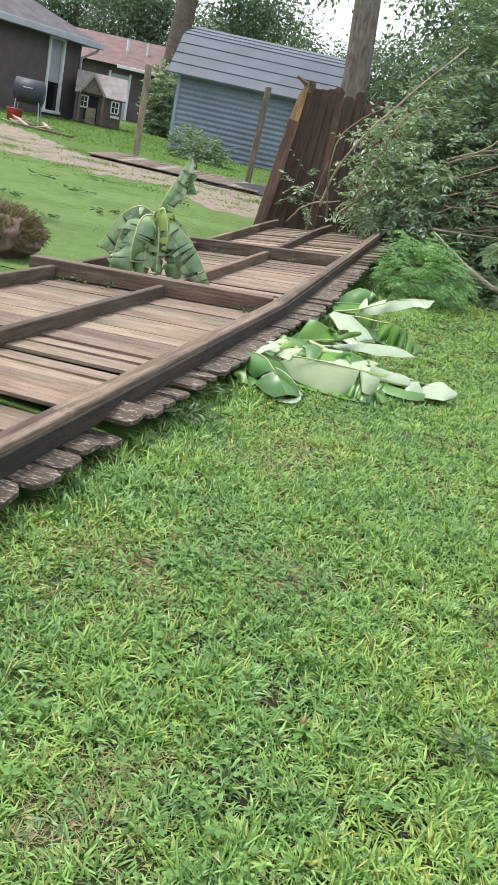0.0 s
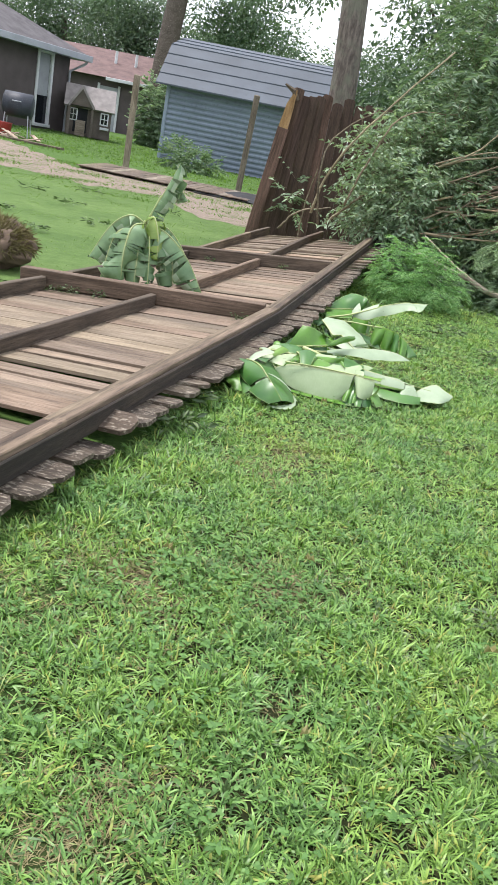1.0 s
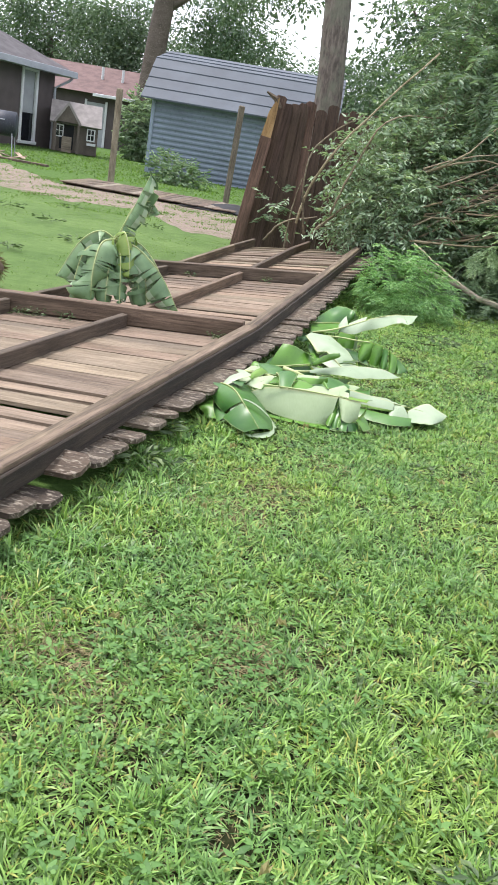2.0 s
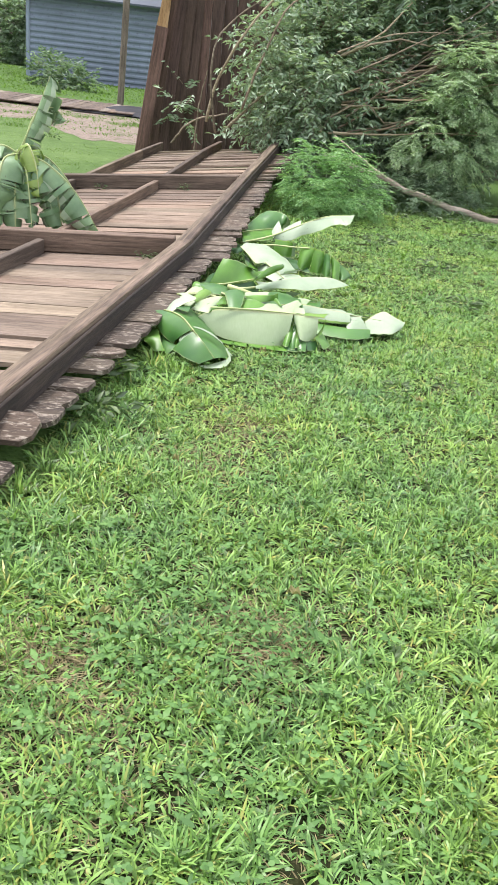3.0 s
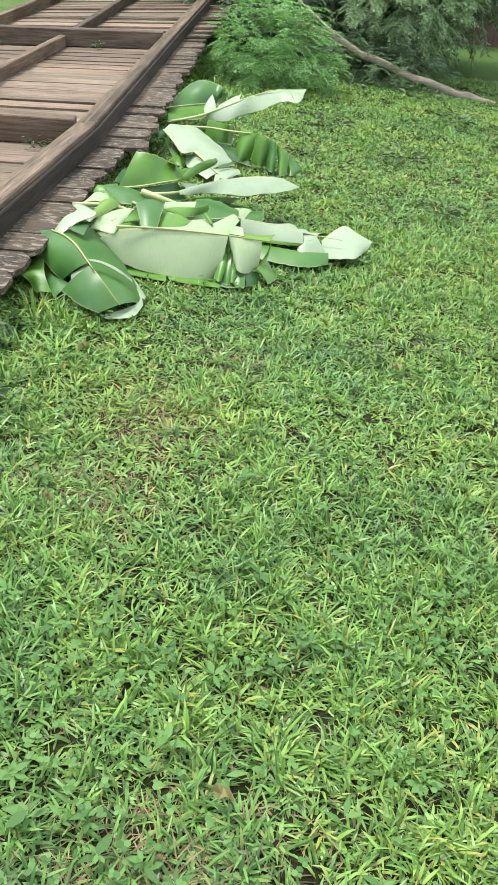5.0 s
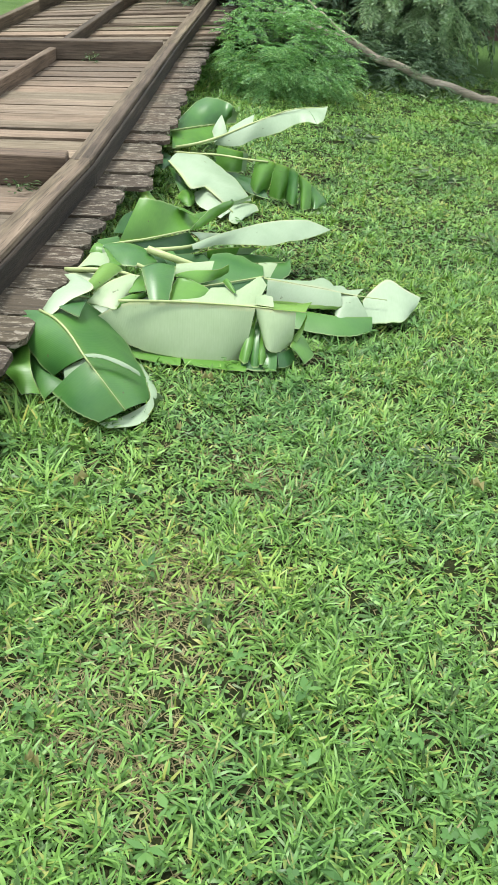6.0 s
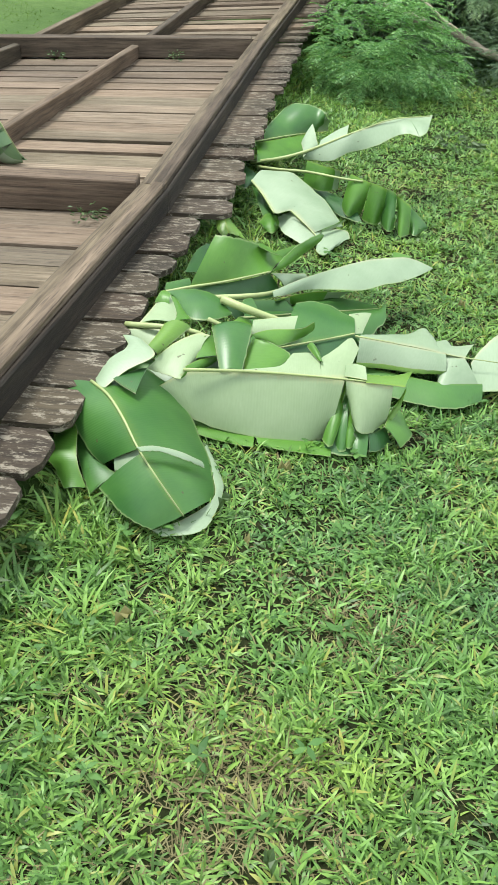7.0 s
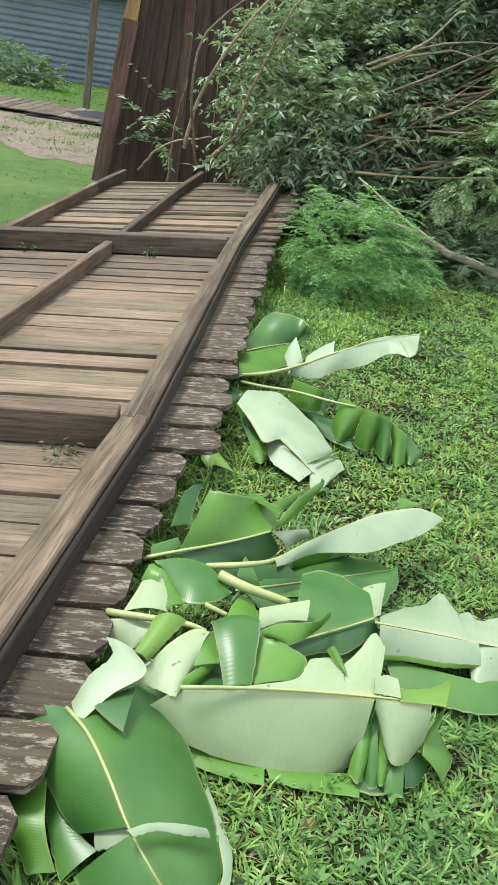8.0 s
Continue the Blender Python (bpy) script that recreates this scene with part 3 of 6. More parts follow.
wv, wf = [], []
for x, y, z, k in roots_in(800, 1.1, 7.5, near_left, near_right, 14, lambda x, y: 0.5 + noise.noise((x * 1.3 + 5, y * 1.3, 2))):
    az, n_ = rnd.uniform(0, 6.28), rnd.randint(4, 7)
    for j in range(n_):
        a, ln, h = az + j * 6.28 / n_ + rnd.uniform(-0.3, 0.3), rnd.uniform(0.014, 0.034), rnd.uniform(0.015, 0.035)
        w = ln * rnd.uniform(0.14, 0.24)
        d, sd = Vector((math.cos(a), math.sin(a), 0)), Vector((-math.sin(a), math.cos(a), 0))
        p = Vector((x, y, z + h))
        o = len(wv)
        up = Vector((0, 0, rnd.uniform(-0.1, 0.35) * ln))
        wv += [p, p + d * ln * 0.4 - sd * w + up * 0.6, p + d * ln * 0.75 - sd * w * 0.7 + up, p + d * ln + up * 0.8, p + d * ln * 0.75 + sd * w * 0.7 + up, p + d * ln * 0.4 + sd * w + up * 0.6]
        wf.append(tuple(range(o, o + 6)))
tagged(mesh_ob("broadleaf_weeds", wv, wf, CLOVER), "small broad-leaved weeds growing in the lawn", "weeds", kind="stuff")

# ---------- banana leaves ----------
def banana_mat(name, lo, hi, rough, trans):
    m, n, l, b = node_mat(name)
    tc = n.new("ShaderNodeTexCoord")
    uv = tc.outputs["UV"]
    wave = n.new("ShaderNodeTexWave")
    wave.bands_direction = "X"
    wave.inputs["Scale"].default_value, wave.inputs["Distortion"].default_value = 55, 0.8
    l.new(uv, wave.inputs["Vector"])
    fine = noise_node(n, l, scaled(n, l, uv, (220, 6, 1)), 1.0, 3)
    big = noise_node(n, l, tc.outputs["Object"], 7, 4)
    r = ramp(n, [(0.3, lo), (0.7, hi)])
    l.new(big.outputs[0], r.inputs[0])
    s = ramp(n, [(0.3, (0.93, 0.94, 0.93)), (0.7, (1.04, 1.03, 1.04))])
    l.new(fine.outputs[0], s.inputs[0])
    c = mixc(n, l, 0.8, r.outputs[0], s.outputs[0], "MULTIPLY")
    spot = noise_node(n, l, tc.outputs["Object"], 38, 2)
    f = ramp(n, [(0.735, (0, 0, 0)), (0.76, (0.8, 0.8, 0.8))])
    l.new(spot.outputs[0], f.inputs[0])
    c = mixc(n, l, f.outputs[0], c, (0.1, 0.1, 0.04))
    # the blade yellows towards its rib and has a thin pale margin
    sp = n.new("ShaderNodeSeparateXYZ")
    l.new(uv, sp.inputs[0])
    wob = n.new("ShaderNodeMath")
    wob.operation = "MULTIPLY_ADD"
    wob.inputs[1].default_value = 0.14
    l.new(fine.outputs[0], wob.inputs[0])
    l.new(sp.outputs[1], wob.inputs[2])
    near = ramp(n, [(0.03, (0.5, 0.5, 0.5)), (0.16, (0, 0, 0))])
    l.new(wob.outputs[0], near.inputs[0])
    c = mixc(n, l, near.outputs[0], c, (hi[0] * 1.7 + 0.05, hi[1] * 1.15 + 0.02, hi[2]))
    rim = ramp(n, [(0.955, (0, 0, 0)), (0.985, (0.55, 0.55, 0.55))])
    l.new(sp.outputs[1], rim.inputs[0])
    c = mixc(n, l, rim.outputs[0], c, (0.36, 0.44, 0.2))
    l.new(c, b.inputs["Base Color"])
    b.inputs["Roughness"].default_value = rough
    b.inputs["Specular IOR Level"].default_value = 0.7
    bump(n, l, b, wave.outputs[0], 0.09, 0.001)
    t = n.new("ShaderNodeBsdfTranslucent")
    l.new(mixc(n, l, 1.0, c, (1.1, 1.25, 0.5), "MULTIPLY"), t.inputs[0])
    mx = n.new("ShaderNodeMixShader")
    mx.inputs[0].default_value = trans
    l.new(b.outputs[0], mx.inputs[1])
    l.new(t.outputs[0], mx.inputs[2])
    l.new(mx.outputs[0], n["Material Output"].inputs[0])
    return m


UPPER = banana_mat("banana_leaf_upper", (0.05, 0.158, 0.036), (0.095, 0.238, 0.046), 0.37, 0.24)
UNDER = banana_mat("banana_leaf_underside", (0.265, 0.36, 0.222), (0.355, 0.445, 0.298), 0.5, 0.13)
FRAYED = banana_mat("banana_leaf_frayed", (0.1, 0.2, 0.085), (0.23, 0.36, 0.17), 0.45, 0.25)
LIGHT = banana_mat("banana_leaf_light", (0.085, 0.225, 0.03), (0.14, 0.32, 0.042), 0.42, 0.28)
DULL = banana_mat("banana_leaf_dull_underside", (0.29, 0.385, 0.205), (0.375, 0.472, 0.272), 0.5, 0.13)
FRESH = banana_mat("banana_leaf_fresh", (0.15, 0.3, 0.045), (0.22, 0.39, 0.07), 0.4, 0.3)
DEEP = banana_mat("banana_leaf_deep_green", (0.03, 0.105, 0.03), (0.055, 0.16, 0.036), 0.45, 0.22)
YOUNG = banana_mat("banana_leaf_young", (0.2, 0.31, 0.06), (0.3, 0.42, 0.1), 0.45, 0.3)
RIB = paint("banana_midrib", (0.36, 0.42, 0.18), 0.45, 0.15, 9, grime=(0.35, 0.33, 0.1))


def curve_points(ctrl, n):
    """A smooth line through a few places, n + 1 points."""
    c = [Vector(p) for p in ctrl]
    c = [c[0] * 2 - c[1]] + c + [c[-1] * 2 - c[-2]]
    out = []
    k = len(c) - 3
    for i in range(n + 1):
        f = min(i / n * k, k - 1e-6)
        j, t = int(f), f - int(f)
        p0, p1, p2, p3 = c[j:j + 4]
        out.append(0.5 * (2 * p1 + (p2 - p0) * t + (2 * p0 - 5 * p1 + 4 * p2 - p3) * t * t + (3 * p1 - p0 - 3 * p2 + p3) * t ** 3))
    return out


def half_blade(line, side, first, width, angle, tears, seed, mats, base_z, droop=0.25, wave=0.012, shape=5.0, fray=20, skew=None):
    """One half of a leaf's blade, torn into strips; two skins, the upper and the under side."""
    rnd = random.Random(seed)
    n = len(line) - 1
    slant = rnd.uniform(-0.5, 0.5) if first <= 0.03 else 0.06
    skew = slant if skew is None else skew
    cuts = [first] + sorted(rnd.uniform(first + 0.06, 0.96) for _ in range(tears)) + [1.0]
    nv = 5
    verts, faces, uvs, which = [], [], [], []
    length = sum((a - b).length for a, b in zip(line, line[1:]))

    def at(t):
        f = min(t * n, n - 1e-6)
        return line[int(f)].lerp(line[int(f) + 1], f - int(f))

    for a, b in zip(cuts, cuts[1:]):
        nu = max(3, int((b - a) * 22))
        ang = angle + (rnd.uniform(-fray, fray) if tears else 0)
        sweep = rnd.uniform(-0.02, 0.03) if tears else 0
        o = len(verts)
        ph = rnd.uniform(0, 6)
        for layer in (0, 1):
            for i in range(nu + 1):
                s = i / nu
                t = a + (b - a) * s
                p, q = at(max(0, t - 0.03)), at(min(1, t + 0.03))
                tan = (q - p).normalized()
                sd = tan.cross(Vector((0, 0, 1)))
                sd = (sd.normalized() if sd.length > 0.05 else Vector((1, 0, 0))) * side
                up = sd.cross(tan) * side
                g = (t - first) / (1 - first)
                w = width * (1 if first <= 0.03 else min(1, 0.25 + g / 0.16) ** 0.7) * max(0.0, 1 - g ** shape) ** 0.6
                w *= 1 - 0.08 * abs(noise.noise((t * 7, seed * 1.7, side))) - 0.5 * max(0, noise.noise((t * 17, seed * 2.9, side * 3)) - 0.38)
                gap = (0.17 if tears > 8 else 0.12) * (b - a) * length if tears else 0
                for j in range(nv + 1):
                    v = j / nv
                    d = w * v
                    r = radians(ang) - droop * v * v * 2.2
                    pos = at(t) + sd * d * math.cos(r) + up * (d * math.sin(r) + wave * v * math.sin(6.5 * t + ph))
                    pos += tan * (sweep * v * length * 2 + gap * v * (0.5 - s) + skew * w * v)
                    pos.z = max(pos.z, base_z + 0.006 * rnd.random() + 0.012)
                    if layer:
                        pos = pos - up * 0.0016
                    verts.append(pos)
                    uvs.append((t * length, v))
        m = (nu + 1) * (nv + 1)
        for layer in (0, 1):
            for i in range(nu):
                for j in range(nv):
                    k = o + layer * m + i * (nv + 1) + j
                    f = (k, k + 1, k + nv + 2, k + nv + 1)
                    faces.append(f)
                    which.append(layer)
    me = bpy.data.meshes.new("blade")
    me.from_pydata(verts, [], faces)
    for mm in mats:
        me.materials.append(mm)
    lay = me.uv_layers.new(name="UVMap")
    for p in me.polygons:
        p.material_index = which[p.index]
        p.use_smooth = True
        for li in p.loop_indices:
            lay.data[li].uv = uvs[me.loops[li].vertex_index]
    return new("blade", me)


def banana_leaf(parent, ctrl, wl, wr, al, ar, first=0.1, tears=(0, 0), pale=False, rib=0.009, seed=0, mats=None, base=None, droop=0.25, shape=5.0, wave=0.012, fray=20, skew=None):
    """A leaf with a midrib and two half blades; left and right as seen from the stalk, angles up or down."""
    line = curve_points(ctrl, 40)
    mats = mats or ((UNDER, UPPER) if pale else (UPPER, UNDER))
    bz = base if base is not None else min(0.0, *(ground_z(p.x, p.y) for p in line))
    for side, w, a, t, k in ((-1, wl, al, tears[0], 1), (1, wr, ar, tears[1], 2)):
        if w > 0:
            half_blade(line, side, first, w, a, t, seed * 7 + k, mats, bz, droop, wave, shape, fray, skew).parent = parent
    if rib:
        pts = line[::3] + [line[-1]]
        r = [(0.46 if pale else 0.62) * rib * (1 - 0.85 * i / (len(pts) - 1)) for i in range(len(pts))]
        part("midrib", tube(bmesh.new(), [p + Vector((0, 0, r[i] * 0.4)) for i, p in enumerate(pts)], r, 6), RIB, parent, smooth=True)


def fallen_leaf(label, *a, **k):
    t = thing("banana_leaf", label, "leaf", group="fallen banana leaves")
    banana_leaf(t, *a, **k)
    return t


def leaf_sheet(parent, inner, outer, top, under, bulge=0.04, jag=0.0015, across=0):
    """A piece of a leaf's blade between two smooth edges, the inner one at the rib; two skins a leaf's thickness apart."""
    a, b = [Vector(p) for p in inner], [Vector(p) for p in outer]
    nu = 22
    ea, eb = curve_points(a, nu), curve_points(b, nu)
    nv = 8
    seed = (a[0].x * 91 + b[-1].y * 57) % 50
    length = sum((p - q).length for p, q in zip(ea, ea[1:])) + 1e-4
    grid = []
    for i in range(nu + 1):
        row = []
        for j in range(nv + 1):
            v = j / nv
            p = ea[i].lerp(eb[i], v)
            if j == nv:
                p += (eb[i] - ea[i]).normalized() * jag * noise.noise((i * 0.9, seed, 2.0)) * 2
            row.append(p)
        grid.append(row)
    normals = []
    for i in range(nu + 1):
        row = []
        for j in range(nv + 1):
            du = grid[min(i + 1, nu)][j] - grid[max(i - 1, 0)][j]
            dv = grid[i][min(j + 1, nv)] - grid[i][max(j - 1, 0)]
            k = du.cross(dv)
            k = k.normalized() if k.length > 1e-9 else Vector((0, 0, 1))
            row.append(-k if k.z - 0.4 * k.y < 0 else k)
        normals.append(row)
    verts, uvs, faces, which = [], [], [], []
    for layer in (0, 1):
        for i in range(nu + 1):
            for j in range(nv + 1):
                u, v = i / nu, j / nv
                wide = (eb[i] - ea[i]).length
                rise = bulge * wide * 4 * v * (1 - v)
                if across:
                    rise += 0.012 * math.sin(math.pi * u)
                rise += 0.05 * min(wide, 0.12) * v * noise.noise((u * length * 16, v * wide * 8, seed))
                p = grid[i][j] + normals[i][j] * (rise - 0.0016 * layer)
                p.z = max(p.z, ground_z(p.x, p.y) + 0.014 - 0.0016 * layer)
                verts.append(p)
                uvs.append((u * length, v))
    m = (nu + 1) * (nv + 1)
    for layer in (0, 1):
        for i in range(nu):
            for j in range(nv):
                k = layer * m + i * (nv + 1) + j
                faces.append((k, k + 1, k + nv + 2, k + nv + 1))
                which.append(layer)
    me = bpy.data.meshes.new("blade")
    me.from_pydata(verts, [], faces)
    me.materials.append(top)
    me.materials.append(under)
    lay = me.uv_layers.new(name="UVMap")
    for p in me.polygons:
        p.material_index, p.use_smooth = which[p.index], True
        for li in p.loop_indices:
            lay.data[li].uv = uvs[me.loops[li].vertex_index]
    ob = new("blade", me)
    ob.parent = parent
    return ob


def leaf_rib(parent, ctrl, r0, r1):
    """A stalk or midrib, flattened a little, thinning towards the tip."""
    pts = curve_points(ctrl, 16)
    part("midrib", tube(bmesh.new(), pts, [r0 * 0.7 + (r1 - r0) * 0.7 * i / 16 for i in range(17)], 8), RIB, parent, smooth=True)


DARK = "glossy dark green banana leaf lying on the grass"
fallen_leaf(DARK, [(0.6, 4.74, 0.08), (0.8, 4.8, 0.08), (1.02, 4.9, 0.06)], 0.1, 0.11, 5, -20, 0.05, (1, 1), False, 0.006, 23, droop=0.1)
fallen_leaf(DARK, [(0.56, 4.62, 0.05), (0.72, 4.62, 0.06), (0.9, 4.66, 0.04)], 0.12, 0.14, 5, -8, 0.05, (1, 1), False, 0.006, 27)
fallen_leaf(DARK, [(0.3, 4.6, 0.05), (0.42, 4.5, 0.07), (0.55, 4.42, 0.05)], 0.12, 0.13, 0, -10, 0.05, (1, 1), False, 0.006, 28)
leaf = thing("banana_leaf", "dark green banana leaf leaning up behind the others", "leaf", group="fallen banana leaves")
leaf_sheet(leaf, [(0.767, 6.367, 0.1), (0.894, 6.445, 0.113), (0.986, 6.496, 0.12), (1.101, 6.577, 0.12)], [(0.812, 6.425, 0.16), (0.905, 6.633, 0.19), (0.972, 6.596, 0.22), (1.053, 6.565, 0.21), (1.069, 6.424, 0.2)], UPPER, UNDER, bulge=0.1)
leaf_sheet(leaf, [(0.761, 6.319, 0.11), (0.877, 6.402, 0.115), (0.989, 6.48, 0.12)], [(0.747, 6.12, 0.09), (0.856, 6.193, 0.09), (0.978, 6.315, 0.09)], LIGHT, UNDER, bulge=0.06)
leaf_rib(leaf, [(0.749, 6.314, 0.115), (0.889, 6.414, 0.123), (1.007, 6.479, 0.13)], 0.004, 0.002)
leaf = thing("banana_leaf", "torn banana leaf with its pale underside up on a yellow stalk", "leaf", group="fallen banana leaves")
leaf_rib(leaf, [(0.731, 6.173, 0.07), (0.821, 6.104, 0.11), (0.905, 6.095, 0.14), (0.987, 6.083, 0.18), (1.071, 6.092, 0.22), (1.152, 6.085, 0.26), (1.277, 6.156, 0.29), (1.448, 6.215, 0.3)], 0.011, 0.002)
leaf_sheet(leaf, [(0.923, 6.1, 0.145), (0.987, 6.083, 0.18), (1.071, 6.092, 0.22), (1.152, 6.085, 0.26), (1.282, 6.175, 0.285), (1.343, 6.195, 0.29)], [(0.932, 6.101, 0.12), (0.98, 6.06, 0.13), (1.034, 6.041, 0.14), (1.097, 6.058, 0.17), (1.198, 6.038, 0.21), (1.305, 6.096, 0.25), (1.362, 6.041, 0.26)], UNDER, UPPER, bulge=0.05)
leaf_sheet(leaf, [(1.343, 6.195, 0.29), (1.396, 6.213, 0.295), (1.455, 6.234, 0.3)], [(1.364, 6.042, 0.26), (1.388, 6.053, 0.27), (1.411, 6.101, 0.28)], UNDER, UPPER, bulge=0.05)
leaf_sheet(leaf, [(0.983, 6.089, 0.18), (1.045, 6.117, 0.2), (1.095, 6.121, 0.22)], [(0.997, 6.133, 0.19), (1.054, 6.181, 0.215), (1.115, 6.211, 0.24)], UNDER, UPPER)
leaf_sheet(leaf, [(0.923, 6.061, 0.14), (0.933, 6.166, 0.14), (0.937, 6.26, 0.14)], [(0.996, 6.184, 0.15), (0.994, 6.244, 0.175), (0.988, 6.338, 0.2)], UNDER, UPPER)
leaf = thing("banana_leaf", "green banana leaf torn into hanging strips", "leaf", group="fallen banana leaves")
leaf_rib(leaf, [(0.752, 6.084, 0.08), (0.832, 5.993, 0.103), (0.921, 5.919, 0.125), (1.033, 5.806, 0.145), (1.1, 5.739, 0.16)], 0.009, 0.005)
leaf_sheet(leaf, [(0.928, 5.981, 0.15), (0.983, 5.901, 0.157), (1.034, 5.834, 0.165)], [(0.918, 5.945, 0.07), (0.976, 5.872, 0.07), (1.047, 5.907, 0.07)], LIGHT, UNDER, bulge=0.03)
leaf_sheet(leaf, [(1.066, 5.802, 0.165), (1.098, 5.753, 0.165), (1.126, 5.711, 0.165)], [(1.049, 5.779, 0.05), (1.057, 5.701, 0.04), (1.114, 5.746, 0.03)], LIGHT, UNDER, bulge=0.03)
leaf_sheet(leaf, [(1.127, 5.717, 0.165), (1.156, 5.698, 0.162), (1.178, 5.672, 0.16)], [(1.114, 5.706, 0.03), (1.147, 5.662, 0.03), (1.185, 5.7, 0.03)], LIGHT, UNDER, bulge=0.03)
leaf_sheet(leaf, [(1.188, 5.705, 0.15), (1.203, 5.682, 0.15), (1.21, 5.647, 0.15)], [(1.18, 5.679, 0.03), (1.189, 5.603, 0.03), (1.218, 5.628, 0.03)], UPPER, UNDER, bulge=0.03)
leaf_sheet(leaf, [(1.219, 5.674, 0.14), (1.247, 5.665, 0.125), (1.272, 5.65, 0.11)], [(1.24, 5.674, 0.02), (1.234, 5.587, 0.02), (1.274, 5.613, 0.02)], LIGHT, UNDER, bulge=0.03)
leaf_sheet(leaf, [(1.281, 5.675, 0.1), (1.324, 5.68, 0.065), (1.361, 5.676, 0.03)], [(1.284, 5.649, 0.02), (1.294, 5.608, 0.02), (1.351, 5.677, 0.02)], UPPER, UNDER, bulge=0.03)
leaf_sheet(leaf, [(0.937, 5.988, 0.06), (1.02, 5.892, 0.06), (1.089, 5.796, 0.06)], [(0.983, 5.901, 0.03), (1.039, 5.725, 0.03), (1.11, 5.665, 0.03)], DEEP, UNDER)
leaf = thing("banana_leaf", "broad torn banana leaf lying pale side up", "leaf", group="fallen banana leaves")
leaf_sheet(leaf, [(0.697, 5.742, 0.13), (0.733, 5.653, 0.11), (0.765, 5.536, 0.09), (0.828, 5.569, 0.09), (0.872, 5.502, 0.07), (0.903, 5.485, 0.05)], [(0.744, 5.853, 0.14), (0.853, 5.88, 0.13), (0.914, 5.811, 0.11), (0.968, 5.711, 0.09), (1.005, 5.614, 0.06), (1.025, 5.596, 0.04)], UNDER, UPPER, bulge=0.06)
leaf_sheet(leaf, [(0.832, 5.588, 0.08), (0.865, 5.531, 0.067), (0.895, 5.485, 0.053), (0.918, 5.448, 0.04)], [(0.788, 5.61, 0.05), (0.795, 5.508, 0.04), (0.837, 5.454, 0.03), (0.875, 5.418, 0.02)], UNDER, UPPER, bulge=0.05)
leaf_sheet(leaf, [(0.903, 5.485, 0.05), (0.965, 5.548, 0.043), (1.031, 5.562, 0.037), (1.038, 5.509, 0.03)], [(0.919, 5.462, 0.025), (0.902, 5.383, 0.025), (0.926, 5.355, 0.025), (0.965, 5.419, 0.025)], UNDER, UPPER, bulge=0.05)
leaf_sheet(leaf, [(0.928, 5.479, 0.055), (0.98, 5.534, 0.055), (1.034, 5.617, 0.055)], [(0.927, 5.468, 0.07), (0.979, 5.524, 0.07), (1.024, 5.585, 0.07)], LIGHT, UNDER)
leaf_rib(leaf, [(0.696, 5.728, 0.135), (0.732, 5.64, 0.115), (0.763, 5.524, 0.095)], 0.005, 0.004)
leaf_rib(leaf, [(0.825, 5.557, 0.095), (0.873, 5.508, 0.068), (0.924, 5.44, 0.04)], 0.004, 0.003)
leaf = thing("banana_leaf", "crumpled dark green piece of banana leaf", "leaf", group="fallen banana leaves")
leaf_sheet(leaf, [(0.71, 5.848, 0.08), (0.724, 5.7, 0.065), (0.741, 5.543, 0.05)], [(0.751, 5.695, 0.08), (0.77, 5.61, 0.065), (0.779, 5.528, 0.05)], UPPER, UNDER)
leaf_sheet(leaf, [(0.714, 5.515, 0.06), (0.752, 5.618, 0.06), (0.785, 5.596, 0.06)], [(0.739, 5.523, 0.03), (0.764, 5.501, 0.03), (0.79, 5.552, 0.03)], LIGHT, UNDER, bulge=0.15)
leaf_sheet(leaf, [(0.675, 6.057, 0.1), (0.712, 5.972, 0.1), (0.739, 5.919, 0.1)], [(0.661, 5.89, 0.07), (0.684, 5.839, 0.07), (0.719, 5.894, 0.07)], DEEP, UNDER)
leaf = thing("banana_leaf", "small yellow-green scrap of banana leaf by the fence boards", "leaf", group="fallen banana leaves")
leaf_sheet(leaf, [(0.588, 5.559, 0.09), (0.598, 5.48, 0.065), (0.608, 5.449, 0.04)], [(0.575, 5.541, 0.06), (0.57, 5.474, 0.045), (0.595, 5.425, 0.03)], FRESH, UNDER, bulge=0.08)
leaf_sheet(leaf, [(0.588, 5.559, 0.09), (0.598, 5.48, 0.065), (0.608, 5.449, 0.04)], [(0.61, 5.493, 0.06), (0.647, 5.467, 0.045), (0.666, 5.43, 0.03)], FRESH, UNDER, bulge=0.08)
leaf = thing("banana_leaf", "green banana leaf with one half standing up", "leaf", group="fallen banana leaves")
leaf_sheet(leaf, [(0.47, 4.827, 0.12), (0.554, 4.849, 0.13), (0.626, 4.871, 0.14), (0.692, 4.896, 0.15)], [(0.534, 4.921, 0.235), (0.597, 4.92, 0.23), (0.674, 4.975, 0.19), (0.744, 5.029, 0.14)], LIGHT, UNDER, bulge=0.05)
leaf_sheet(leaf, [(0.443, 4.829, 0.11), (0.555, 4.855, 0.123), (0.643, 4.886, 0.133), (0.691, 4.908, 0.14)], [(0.55, 4.816, 0.09), (0.631, 4.849, 0.083), (0.695, 4.883, 0.077), (0.735, 4.939, 0.07)], DEEP, UNDER, bulge=0.05)
leaf_rib(leaf, [(0.391, 4.82, 0.1), (0.47, 4.827, 0.12), (0.554, 4.849, 0.13), (0.625, 4.862, 0.145), (0.69, 4.886, 0.155)], 0.007, 0.003)
leaf = thing("banana_leaf", "folded strip of green banana leaf", "leaf", group="fallen banana leaves")
